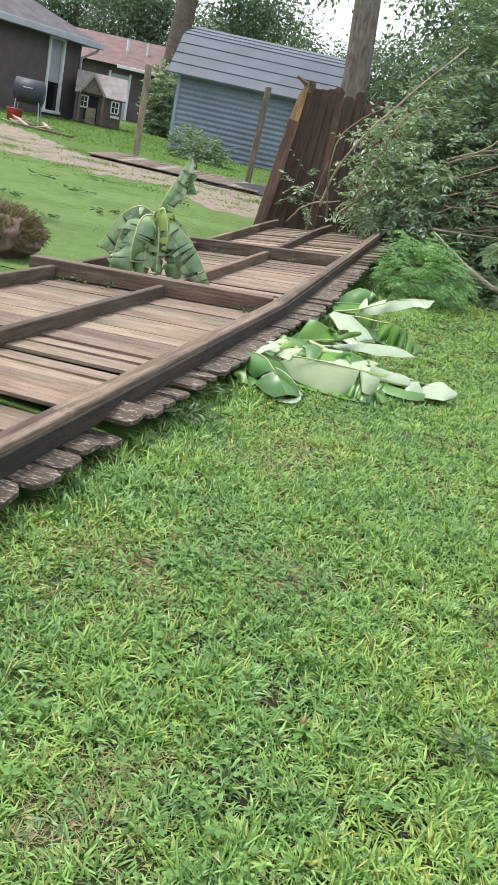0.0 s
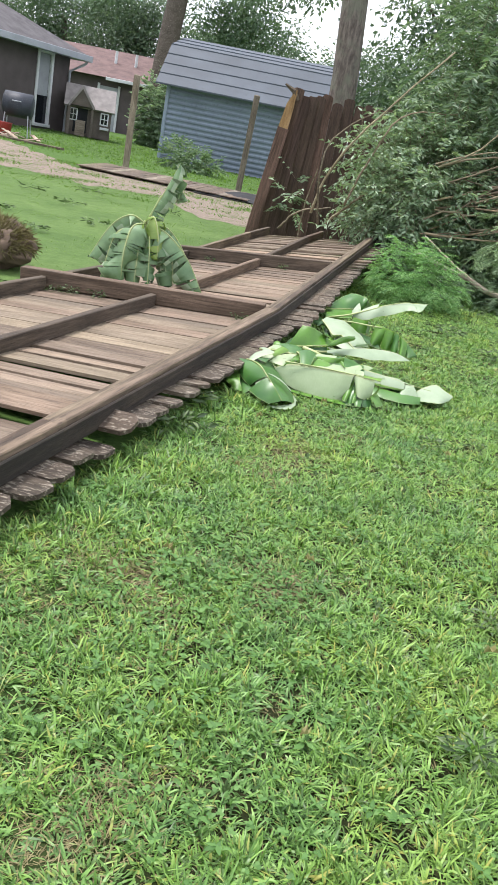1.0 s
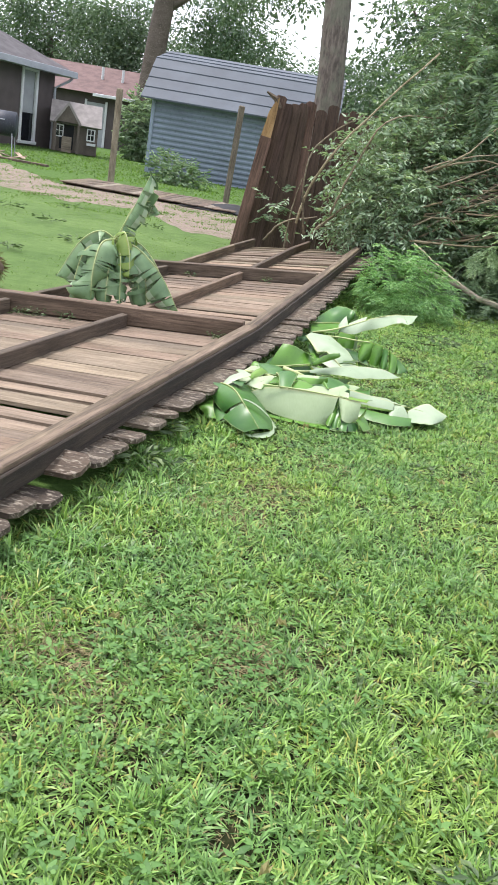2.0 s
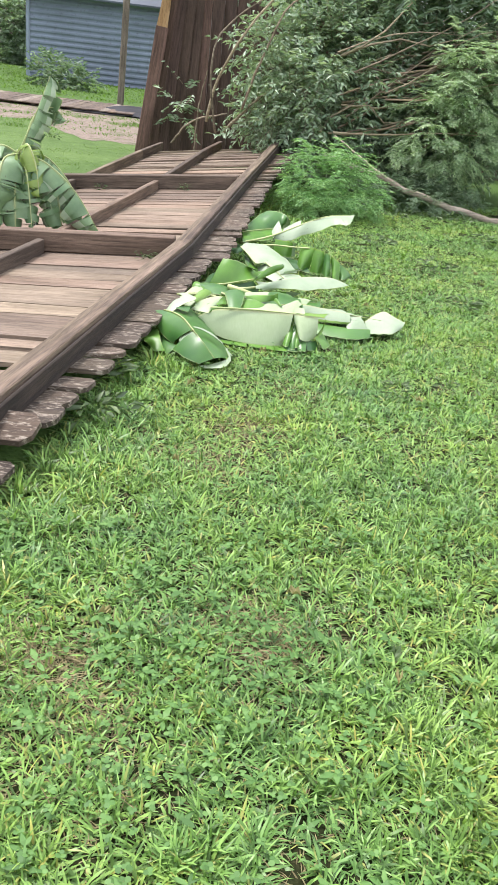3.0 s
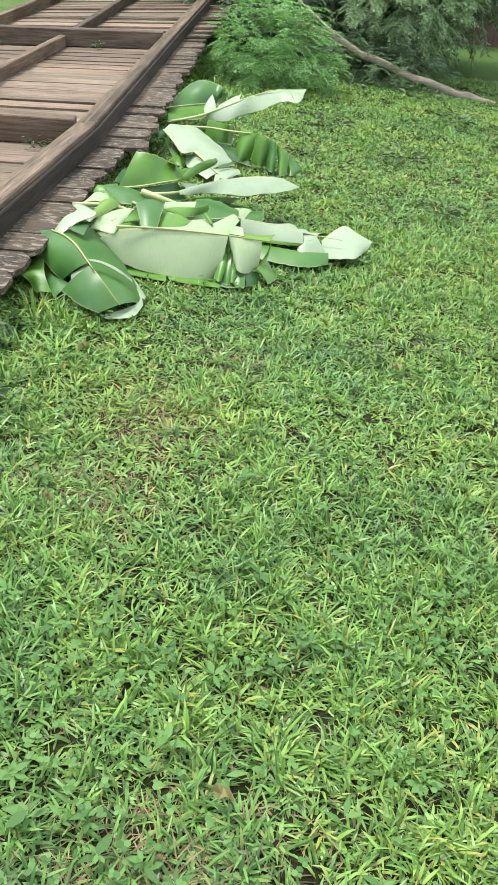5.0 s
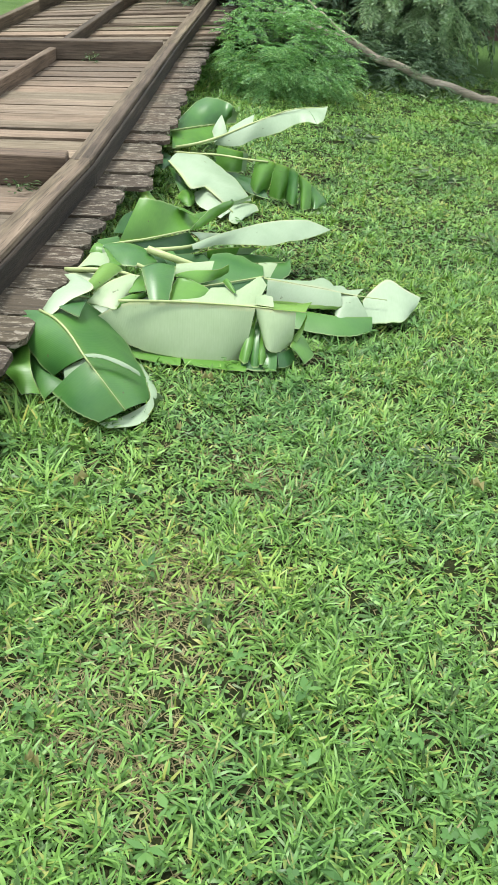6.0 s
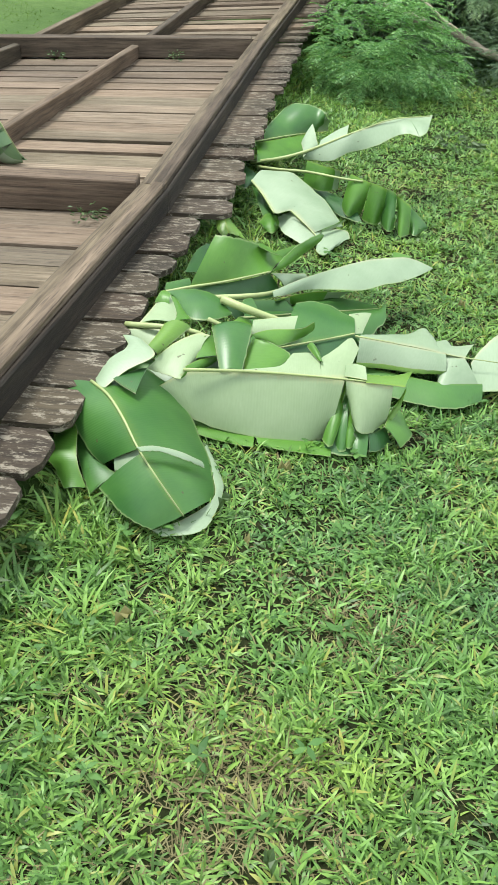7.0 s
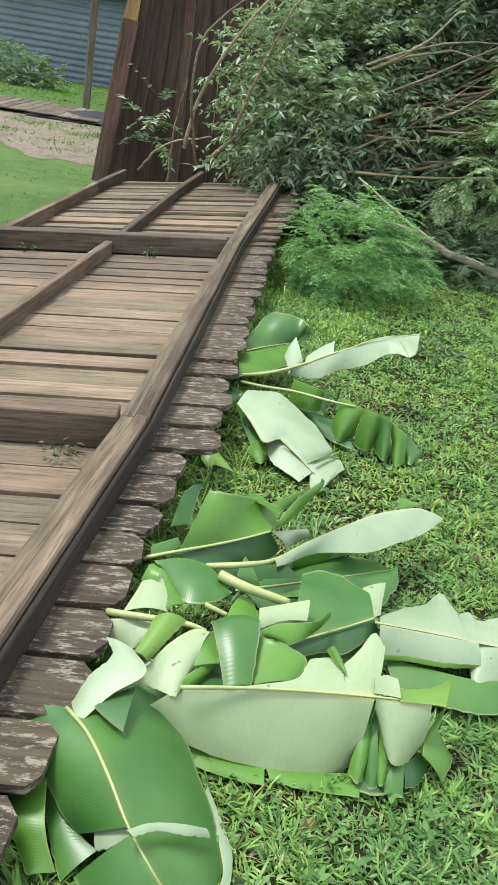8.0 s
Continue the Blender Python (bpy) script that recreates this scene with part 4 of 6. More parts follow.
leaf_sheet(leaf, [(0.688, 4.907, 0.14), (0.735, 4.933, 0.15), (0.799, 5.019, 0.16), (0.854, 5.103, 0.165), (0.871, 5.148, 0.17)], [(0.699, 4.906, 0.15), (0.746, 4.964, 0.183), (0.802, 5.029, 0.197), (0.86, 5.115, 0.19)], LIGHT, UNDER, bulge=0.12)
leaf_sheet(leaf, [(0.633, 5.012, 0.18), (0.672, 5.019, 0.18), (0.698, 4.963, 0.18)], [(0.662, 4.943, 0.2), (0.688, 4.915, 0.2), (0.708, 4.9, 0.2)], LIGHT, UNDER)
leaf_sheet(leaf, [(0.703, 5.01, 0.16), (0.757, 5.057, 0.16), (0.806, 5.101, 0.16)], [(0.73, 4.984, 0.14), (0.744, 5.019, 0.14), (0.767, 5.053, 0.14)], LIGHT, UNDER)
leaf = thing("banana_leaf", "small grey-green torn flap of banana leaf", "leaf", group="fallen banana leaves")
leaf_sheet(leaf, [(0.695, 4.911, 0.14), (0.754, 4.939, 0.13), (0.8, 4.97, 0.12)], [(0.738, 4.895, 0.1), (0.775, 4.943, 0.095), (0.815, 4.97, 0.09)], UNDER, UPPER, bulge=0.15)
leaf = thing("banana_leaf", "dark bluish green banana leaf under the fence boards", "leaf", group="fallen banana leaves")
leaf_sheet(leaf, [(0.409, 4.847, 0.12), (0.442, 4.869, 0.12), (0.471, 4.888, 0.12)], [(0.407, 4.824, 0.11), (0.443, 4.84, 0.11), (0.477, 4.865, 0.11)], UPPER, UNDER)
leaf_sheet(leaf, [(0.459, 4.969, 0.1), (0.492, 5.125, 0.1), (0.526, 5.193, 0.1)], [(0.51, 5.014, 0.08), (0.536, 5.155, 0.08), (0.556, 5.232, 0.08)], DEEP, UNDER)
leaf = thing("banana_leaf", "narrow pale banana leaf on a thick yellow stalk", "leaf", group="fallen banana leaves")
leaf_rib(leaf, [(0.53, 4.771, 0.12), (0.619, 4.772, 0.131), (0.689, 4.785, 0.14), (0.768, 4.848, 0.147), (0.799, 4.863, 0.155)], 0.012, 0.004)
leaf_sheet(leaf, [(0.685, 4.77, 0.15), (0.764, 4.834, 0.16), (0.865, 4.909, 0.165), (0.974, 4.988, 0.165), (1.089, 5.053, 0.155), (1.144, 5.081, 0.14), (1.203, 5.076, 0.12)], [(0.689, 4.758, 0.14), (0.725, 4.784, 0.135), (0.8, 4.843, 0.13), (0.924, 4.865, 0.125), (1.014, 4.916, 0.122), (1.111, 4.981, 0.12), (1.204, 5.076, 0.118)], UNDER, UPPER, bulge=0.04)
leaf_sheet(leaf, [(0.7, 4.813, 0.105), (0.81, 4.879, 0.105), (0.928, 4.901, 0.105)], [(0.718, 4.859, 0.06), (0.81, 4.882, 0.06), (0.899, 4.947, 0.06)], LIGHT, UNDER)
leaf_sheet(leaf, [(1.071, 5.111, 0.12), (1.097, 5.119, 0.12), (1.133, 5.125, 0.12)], [(1.085, 5.126, 0.13), (1.101, 5.155, 0.13), (1.148, 5.129, 0.13)], LIGHT, UNDER)
leaf = thing("banana_leaf", "dark green banana leaf deep in the pile", "leaf", group="fallen banana leaves")
leaf_sheet(leaf, [(0.554, 4.792, 0.1), (0.656, 4.818, 0.1), (0.73, 4.833, 0.1)], [(0.6, 4.769, 0.06), (0.701, 4.786, 0.06), (0.781, 4.789, 0.06)], DEEP, UNDER)
leaf_sheet(leaf, [(0.559, 4.577, 0.13), (0.574, 4.618, 0.13), (0.594, 4.652, 0.13)], [(0.628, 4.581, 0.12), (0.628, 4.616, 0.12), (0.626, 4.647, 0.12)], LIGHT, UNDER, bulge=0.1)
leaf_sheet(leaf, [(0.636, 4.802, 0.075), (0.7, 4.796, 0.075), (0.762, 4.777, 0.075)], [(0.661, 4.76, 0.07), (0.709, 4.744, 0.07), (0.759, 4.75, 0.07)], LIGHT, UNDER)
leaf = thing("banana_leaf", "thick cut yellow-green banana leaf stalk", "leaf", group="fallen banana leaves")
leaf_rib(leaf, [(0.55, 4.683, 0.16), (0.606, 4.648, 0.155), (0.698, 4.637, 0.13)], 0.017, 0.014)
leaf = thing("banana_leaf", "stripped yellow-green banana leaf stalk", "leaf", group="fallen banana leaves")
leaf_rib(leaf, [(0.318, 4.575, 0.13), (0.403, 4.535, 0.15), (0.474, 4.521, 0.15), (0.511, 4.514, 0.14)], 0.011, 0.008)
leaf_rib(leaf, [(0.513, 4.588, 0.15), (0.557, 4.571, 0.14)], 0.009, 0.007)
leaf_sheet(leaf, [(0.325, 4.553, 0.13), (0.373, 4.553, 0.133), (0.421, 4.544, 0.137), (0.451, 4.527, 0.14)], [(0.329, 4.527, 0.1), (0.358, 4.519, 0.1), (0.377, 4.504, 0.1), (0.392, 4.533, 0.1)], DULL, LIGHT, bulge=0.08)
leaf = thing("banana_leaf", "pale curled banana leaf over the fence boards' edge", "leaf", group="fallen banana leaves")
leaf_sheet(leaf, [(0.4, 4.711, 0.15), (0.379, 4.644, 0.145), (0.348, 4.563, 0.14)], [(0.421, 4.709, 0.15), (0.437, 4.627, 0.145), (0.435, 4.572, 0.14)], DULL, LIGHT, bulge=0.12)
leaf_sheet(leaf, [(0.397, 4.695, 0.165), (0.407, 4.702, 0.165), (0.422, 4.683, 0.165)], [(0.383, 4.663, 0.15), (0.401, 4.661, 0.15), (0.419, 4.653, 0.15)], LIGHT, UNDER, bulge=0.15)
leaf = thing("banana_leaf", "yellow-green curled scrap of banana leaf", "leaf", group="fallen banana leaves")
leaf_sheet(leaf, [(0.409, 4.522, 0.165), (0.389, 4.47, 0.157), (0.371, 4.433, 0.15)], [(0.471, 4.515, 0.165), (0.433, 4.467, 0.153), (0.397, 4.42, 0.14)], FRESH, UNDER, bulge=0.25)
leaf = thing("banana_leaf", "pale torn banana leaf folded at its edge", "leaf", group="fallen banana leaves")
leaf_sheet(leaf, [(0.4, 4.402, 0.15), (0.438, 4.46, 0.153), (0.485, 4.499, 0.157), (0.515, 4.489, 0.16)], [(0.375, 4.39, 0.12), (0.416, 4.371, 0.12), (0.449, 4.354, 0.12), (0.463, 4.397, 0.12)], DULL, LIGHT, bulge=0.08)
leaf_sheet(leaf, [(0.459, 4.374, 0.14), (0.486, 4.404, 0.14), (0.528, 4.427, 0.14)], [(0.449, 4.355, 0.12), (0.485, 4.38, 0.12), (0.528, 4.435, 0.12)], LIGHT, UNDER, bulge=0.2)
leaf_sheet(leaf, [(0.502, 4.483, 0.16), (0.491, 4.449, 0.15), (0.482, 4.413, 0.14)], [(0.532, 4.509, 0.15), (0.527, 4.453, 0.15), (0.528, 4.411, 0.15)], LIGHT, UNDER)
leaf = thing("banana_leaf", "green banana leaf folded over the pile", "leaf", group="fallen banana leaves")
leaf_sheet(leaf, [(0.411, 4.753, 0.14), (0.479, 4.753, 0.15), (0.535, 4.723, 0.15), (0.574, 4.648, 0.14)], [(0.43, 4.733, 0.13), (0.446, 4.657, 0.131), (0.48, 4.611, 0.133), (0.526, 4.614, 0.134), (0.573, 4.649, 0.135)], UPPER, UNDER, bulge=0.08)
leaf_sheet(leaf, [(0.42, 4.726, 0.14), (0.43, 4.658, 0.14), (0.43, 4.58, 0.14)], [(0.437, 4.71, 0.14), (0.455, 4.649, 0.14), (0.474, 4.599, 0.14)], LIGHT, UNDER, bulge=0.1)
leaf = thing("banana_leaf", "green banana leaf folded over the big pale one", "leaf", group="fallen banana leaves")
leaf_sheet(leaf, [(0.516, 4.5, 0.175), (0.519, 4.454, 0.17), (0.533, 4.354, 0.145)], [(0.613, 4.515, 0.175), (0.606, 4.466, 0.17), (0.582, 4.358, 0.145)], UPPER, UNDER, bulge=0.16, across=1)
leaf_sheet(leaf, [(0.613, 4.481, 0.16), (0.594, 4.429, 0.15), (0.588, 4.369, 0.14)], [(0.637, 4.461, 0.17), (0.697, 4.43, 0.155), (0.669, 4.384, 0.14)], LIGHT, UNDER, bulge=0.06)
leaf_sheet(leaf, [(0.47, 4.396, 0.11), (0.536, 4.463, 0.11), (0.643, 4.564, 0.11)], [(0.474, 4.361, 0.12), (0.553, 4.37, 0.12), (0.693, 4.38, 0.12)], DEEP, UNDER)
leaf = thing("banana_leaf", "pale and green torn strip of banana leaf", "leaf", group="fallen banana leaves")
leaf_sheet(leaf, [(0.619, 4.559, 0.17), (0.668, 4.576, 0.17), (0.731, 4.597, 0.17)], [(0.61, 4.504, 0.16), (0.664, 4.534, 0.16), (0.716, 4.539, 0.16)], DULL, LIGHT, bulge=0.1)
leaf_sheet(leaf, [(0.609, 4.485, 0.17), (0.653, 4.508, 0.173), (0.728, 4.515, 0.177), (0.763, 4.547, 0.18)], [(0.632, 4.489, 0.15), (0.675, 4.476, 0.15), (0.733, 4.52, 0.15), (0.766, 4.559, 0.15)], LIGHT, UNDER, bulge=0.1)
leaf = thing("banana_leaf", "dark green banana leaf standing up from its midrib", "leaf", group="fallen banana leaves")
leaf_sheet(leaf, [(0.685, 4.525, 0.12), (0.741, 4.545, 0.122), (0.811, 4.576, 0.123), (0.882, 4.609, 0.125)], [(0.748, 4.747, 0.13), (0.794, 4.769, 0.127), (0.847, 4.754, 0.123), (0.898, 4.707, 0.12)], UPPER, UNDER, bulge=0.06)
leaf_sheet(leaf, [(0.661, 4.51, 0.12), (0.741, 4.541, 0.122), (0.811, 4.572, 0.123), (0.881, 4.604, 0.125)], [(0.7, 4.497, 0.1), (0.753, 4.516, 0.1), (0.805, 4.516, 0.1), (0.893, 4.596, 0.1)], DEEP, UNDER, bulge=0.05)
leaf_sheet(leaf, [(0.887, 4.724, 0.12), (0.883, 4.66, 0.12), (0.881, 4.612, 0.12)], [(0.961, 4.779, 0.1), (0.937, 4.715, 0.105), (0.909, 4.639, 0.11)], DULL, LIGHT)
leaf_rib(leaf, [(0.659, 4.5, 0.125), (0.739, 4.535, 0.127), (0.809, 4.566, 0.128), (0.879, 4.599, 0.13)], 0.004, 0.003)
leaf = thing("banana_leaf", "long torn banana leaf, pale underside up, ragged at the edge", "leaf", group="fallen banana leaves")
leaf_rib(leaf, [(0.878, 4.585, 0.13), (0.973, 4.579, 0.12), (1.056, 4.571, 0.11), (1.14, 4.566, 0.1), (1.257, 4.563, 0.09)], 0.004, 0.002)
leaf_sheet(leaf, [(0.888, 4.581, 0.13), (0.971, 4.574, 0.123), (1.052, 4.563, 0.117), (1.1, 4.559, 0.11)], [(0.906, 4.632, 0.11), (0.998, 4.734, 0.06), (1.085, 4.8, 0.03), (1.133, 4.846, 0.03), (1.148, 4.823, 0.03), (1.119, 4.72, 0.05)], UNDER, UPPER, jag=0.006)
leaf_sheet(leaf, [(1.059, 4.574, 0.11), (1.11, 4.565, 0.105), (1.159, 4.56, 0.1)], [(1.126, 4.729, 0.05), (1.176, 4.754, 0.047), (1.19, 4.73, 0.043), (1.264, 4.755, 0.04)], UNDER, UPPER, jag=0.004)
leaf_sheet(leaf, [(0.888, 4.579, 0.13), (0.971, 4.571, 0.123), (1.051, 4.561, 0.117), (1.107, 4.558, 0.11)], [(0.882, 4.542, 0.08), (0.946, 4.541, 0.08), (1.022, 4.526, 0.08), (1.106, 4.524, 0.08)], UNDER, UPPER, bulge=0.05)
leaf_sheet(leaf, [(1.114, 4.572, 0.1), (1.14, 4.566, 0.1), (1.159, 4.56, 0.1)], [(1.093, 4.543, 0.06), (1.092, 4.486, 0.055), (1.195, 4.512, 0.05)], UNDER, UPPER)
leaf_sheet(leaf, [(0.882, 4.542, 0.08), (0.946, 4.541, 0.08), (1.022, 4.526, 0.08), (1.11, 4.526, 0.08)], [(0.891, 4.539, 0.07), (0.947, 4.537, 0.07), (1.024, 4.522, 0.07), (1.093, 4.525, 0.07)], FRESH, UNDER)
leaf = thing("banana_leaf", "torn end of a pale banana leaf on the grass", "leaf", group="fallen banana leaves")
leaf_sheet(leaf, [(1.192, 4.592, 0.07), (1.233, 4.647, 0.08), (1.31, 4.724, 0.09), (1.359, 4.689, 0.075), (1.407, 4.663, 0.06)], [(1.18, 4.499, 0.04), (1.221, 4.503, 0.04), (1.264, 4.513, 0.04), (1.305, 4.523, 0.04), (1.377, 4.618, 0.04)], UNDER, UPPER, bulge=0.04)
leaf = thing("banana_leaf", "dark green banana leaf flat on the grass", "leaf", group="fallen banana leaves")
leaf_sheet(leaf, [(0.907, 4.559, 0.06), (1.001, 4.527, 0.06), (1.101, 4.499, 0.06), (1.199, 4.506, 0.06)], [(0.918, 4.493, 0.03), (1.013, 4.449, 0.03), (1.113, 4.43, 0.03), (1.195, 4.471, 0.03)], UPPER, UNDER, bulge=0.05)
leaf = thing("banana_leaf", "large banana leaf, pale underside up, torn near the tip", "leaf", group="fallen banana leaves")
leaf_sheet(leaf, [(0.396, 4.345, 0.1), (0.472, 4.365, 0.134), (0.582, 4.351, 0.147), (0.695, 4.345, 0.15), (0.807, 4.333, 0.15)], [(0.412, 4.35, 0.05), (0.48, 4.322, 0.038), (0.531, 4.307, 0.026), (0.627, 4.288, 0.019), (0.718, 4.28, 0.018), (0.781, 4.298, 0.016)], DULL, LIGHT, bulge=0.04)
leaf_sheet(leaf, [(0.812, 4.347, 0.14), (0.809, 4.356, 0.08), (0.775, 4.322, 0.04)], [(0.815, 4.338, 0.12), (0.802, 4.32, 0.05), (0.783, 4.299, 0.015)], FRESH, UNDER)
leaf_sheet(leaf, [(0.554, 4.348, 0.15), (0.661, 4.348, 0.15), (0.754, 4.342, 0.15)], [(0.611, 4.359, 0.15), (0.671, 4.374, 0.157), (0.701, 4.416, 0.162), (0.762, 4.426, 0.165)], DULL, LIGHT, bulge=0.03)
leaf_sheet(leaf, [(0.753, 4.346, 0.15), (0.781, 4.342, 0.15), (0.812, 4.339, 0.15)], [(0.765, 4.413, 0.16), (0.799, 4.443, 0.167), (0.845, 4.5, 0.167), (0.862, 4.469, 0.16)], DULL, LIGHT, bulge=0.05)
leaf_sheet(leaf, [(0.809, 4.335, 0.15), (0.856, 4.333, 0.147), (0.916, 4.327, 0.145)], [(0.826, 4.327, 0.09), (0.838, 4.27, 0.063), (0.872, 4.276, 0.053), (0.912, 4.309, 0.06)], DULL, LIGHT, bulge=0.05)
leaf_sheet(leaf, [(0.854, 4.329, 0.15), (0.912, 4.324, 0.15), (0.939, 4.319, 0.15)], [(0.86, 4.357, 0.155), (0.92, 4.364, 0.151), (0.977, 4.396, 0.148)], FRESH, UNDER, bulge=0.08)
leaf_sheet(leaf, [(0.949, 4.336, 0.14), (0.94, 4.341, 0.1), (0.909, 4.313, 0.06)], [(0.95, 4.339, 0.12), (0.942, 4.327, 0.085), (0.911, 4.297, 0.05)], FRESH, UNDER, bulge=0.1)
leaf_sheet(leaf, [(0.807, 4.343, 0.155), (0.832, 4.338, 0.155), (0.856, 4.332, 0.155)], [(0.812, 4.367, 0.17), (0.837, 4.375, 0.17), (0.856, 4.365, 0.17)], DULL, LIGHT)
leaf_sheet(leaf, [(0.73, 4.426, 0.18), (0.741, 4.41, 0.172), (0.755, 4.386, 0.165)], [(0.745, 4.433, 0.185), (0.756, 4.418, 0.175), (0.763, 4.379, 0.165)], LIGHT, UNDER, bulge=0.5)
leaf_rib(leaf, [(0.454, 4.348, 0.147), (0.581, 4.347, 0.152), (0.694, 4.343, 0.153), (0.809, 4.336, 0.152), (0.945, 4.331, 0.145)], 0.006, 0.002)
leaf = thing("banana_leaf", "dark green banana leaf torn into hanging strips", "leaf", group="fallen banana leaves")
leaf_sheet(leaf, [(0.805, 4.34, 0.1), (0.815, 4.35, 0.1), (0.824, 4.363, 0.1)], [(0.768, 4.274, 0.03), (0.776, 4.25, 0.03), (0.788, 4.254, 0.03)], LIGHT, UNDER, bulge=0.05)
leaf_sheet(leaf, [(0.819, 4.35, 0.1), (0.824, 4.35, 0.1), (0.828, 4.338, 0.1)], [(0.794, 4.265, 0.02), (0.804, 4.246, 0.02), (0.817, 4.25, 0.02)], UPPER, UNDER, bulge=0.05)
leaf_sheet(leaf, [(0.833, 4.348, 0.08), (0.83, 4.313, 0.08), (0.827, 4.27, 0.08)], [(0.819, 4.281, 0.03), (0.82, 4.244, 0.03), (0.842, 4.269, 0.03)], LIGHT, UNDER, bulge=0.05)
leaf_sheet(leaf, [(0.837, 4.288, 0.05), (0.852, 4.28, 0.05), (0.87, 4.281, 0.05)], [(0.829, 4.244, 0.02), (0.842, 4.232, 0.02), (0.861, 4.233, 0.02)], UPPER, UNDER, bulge=0.05)
leaf_sheet(leaf, [(0.869, 4.278, 0.05), (0.89, 4.289, 0.05), (0.914, 4.309, 0.05)], [(0.872, 4.249, 0.02), (0.894, 4.256, 0.02), (0.925, 4.287, 0.02)], DEEP, UNDER, bulge=0.05)
leaf_sheet(leaf, [(0.948, 4.367, 0.07), (0.92, 4.321, 0.07), (0.902, 4.28, 0.07)], [(0.977, 4.344, 0.03), (0.98, 4.309, 0.03), (0.943, 4.257, 0.03)], LIGHT, UNDER, bulge=0.06)
leaf_sheet(leaf, [(0.778, 4.333, 0.06), (0.826, 4.391, 0.06), (0.853, 4.374, 0.06)], [(0.771, 4.25, 0.015), (0.826, 4.237, 0.015), (0.934, 4.29, 0.015)], DEEP, UNDER)
leaf = thing("banana_leaf", "green edge of a banana leaf under the pale one", "leaf", group="fallen banana leaves")
leaf_sheet(leaf, [(0.482, 4.35, 0.02), (0.549, 4.313, 0.02), (0.618, 4.293, 0.02)], [(0.495, 4.293, 0.015), (0.556, 4.268, 0.015), (0.613, 4.255, 0.015)], LIGHT, UNDER, bulge=0.05)
leaf_sheet(leaf, [(0.621, 4.293, 0.02), (0.707, 4.284, 0.02), (0.79, 4.281, 0.02)], [(0.626, 4.266, 0.015), (0.682, 4.248, 0.015), (0.782, 4.232, 0.015)], LIGHT, UNDER, bulge=0.05)
leaf = thing("banana_leaf", "broad glossy green banana leaf with a yellowish midrib", "leaf", group="fallen banana leaves")
leaf_sheet(leaf, [(0.26, 4.308, 0.13), (0.298, 4.246, 0.14), (0.336, 4.152, 0.145), (0.37, 4.073, 0.13)], [(0.187, 4.332, 0.11), (0.216, 4.254, 0.1), (0.254, 4.182, 0.07), (0.297, 4.125, 0.05)], UPPER, UNDER, bulge=0.05)
leaf_sheet(leaf, [(0.375, 4.065, 0.125), (0.406, 4.018, 0.108), (0.433, 3.99, 0.083), (0.459, 3.979, 0.05)], [(0.298, 4.052, 0.05), (0.337, 3.997, 0.043), (0.372, 3.969, 0.037), (0.403, 3.959, 0.03)], UPPER, UNDER, bulge=0.06)
leaf_sheet(leaf, [(0.269, 4.306, 0.13), (0.304, 4.24, 0.14), (0.337, 4.155, 0.145), (0.37, 4.076, 0.13), (0.409, 4.023, 0.1), (0.459, 3.98, 0.05)], [(0.378, 4.387, 0.12), (0.434, 4.373, 0.08), (0.476, 4.32, 0.045), (0.506, 4.218, 0.035), (0.524, 4.124, 0.025), (0.52, 4.066, 0.02)], UPPER, UNDER, bulge=0.06)
leaf_sheet(leaf, [(0.505, 4.227, 0.03), (0.522, 4.121, 0.028), (0.519, 4.061, 0.025), (0.464, 4.003, 0.022), (0.404, 3.968, 0.02)], [(0.513, 4.253, 0.02), (0.535, 4.163, 0.019), (0.541, 4.09, 0.018), (0.499, 3.979, 0.016), (0.422, 3.959, 0.015)], UNDER, UPPER)
leaf_sheet(leaf, [(0.367, 4.051, 0.15), (0.401, 4.072, 0.14), (0.449, 4.092, 0.115), (0.495, 4.117, 0.075)], [(0.376, 4.041, 0.148), (0.41, 4.064, 0.133), (0.459, 4.08, 0.105), (0.501, 4.108, 0.065)], UNDER, UPPER, bulge=0.1)
leaf_rib(leaf, [(0.262, 4.306, 0.132), (0.301, 4.238, 0.144), (0.337, 4.149, 0.149), (0.37, 4.071, 0.134), (0.409, 4.02, 0.103), (0.461, 3.977, 0.05)], 0.005, 0.002)
leaf = thing("banana_leaf", "dark green flap of banana leaf", "leaf", group="fallen banana leaves")
leaf_sheet(leaf, [(0.308, 4.291, 0.15), (0.329, 4.265, 0.15), (0.357, 4.238, 0.15)], [(0.34, 4.323, 0.15), (0.357, 4.335, 0.15), (0.377, 4.345, 0.15)], DEEP, UNDER)
leaf = thing("banana_leaf", "pale scrap of banana leaf under the green one", "leaf", group="fallen banana leaves")
leaf_sheet(leaf, [(0.324, 4.109, 0.08), (0.346, 4.096, 0.1), (0.37, 4.085, 0.12)], [(0.327, 4.082, 0.068), (0.346, 4.07, 0.09), (0.377, 4.067, 0.115)], UNDER, UPPER)
leaf = thing("banana_leaf", "bright green banana leaf bent down over the grass", "leaf", group="fallen banana leaves")
leaf_sheet(leaf, [(0.242, 4.218, 0.08), (0.247, 4.14, 0.073), (0.255, 4.104, 0.057), (0.272, 4.076, 0.03)], [(0.213, 4.245, 0.06), (0.183, 4.164, 0.05), (0.207, 4.119, 0.04), (0.23, 4.071, 0.03)], LIGHT, UNDER, bulge=0.1)
leaf = thing("banana_leaf", "dark green banana leaf lying on the grass", "leaf", group="fallen banana leaves")
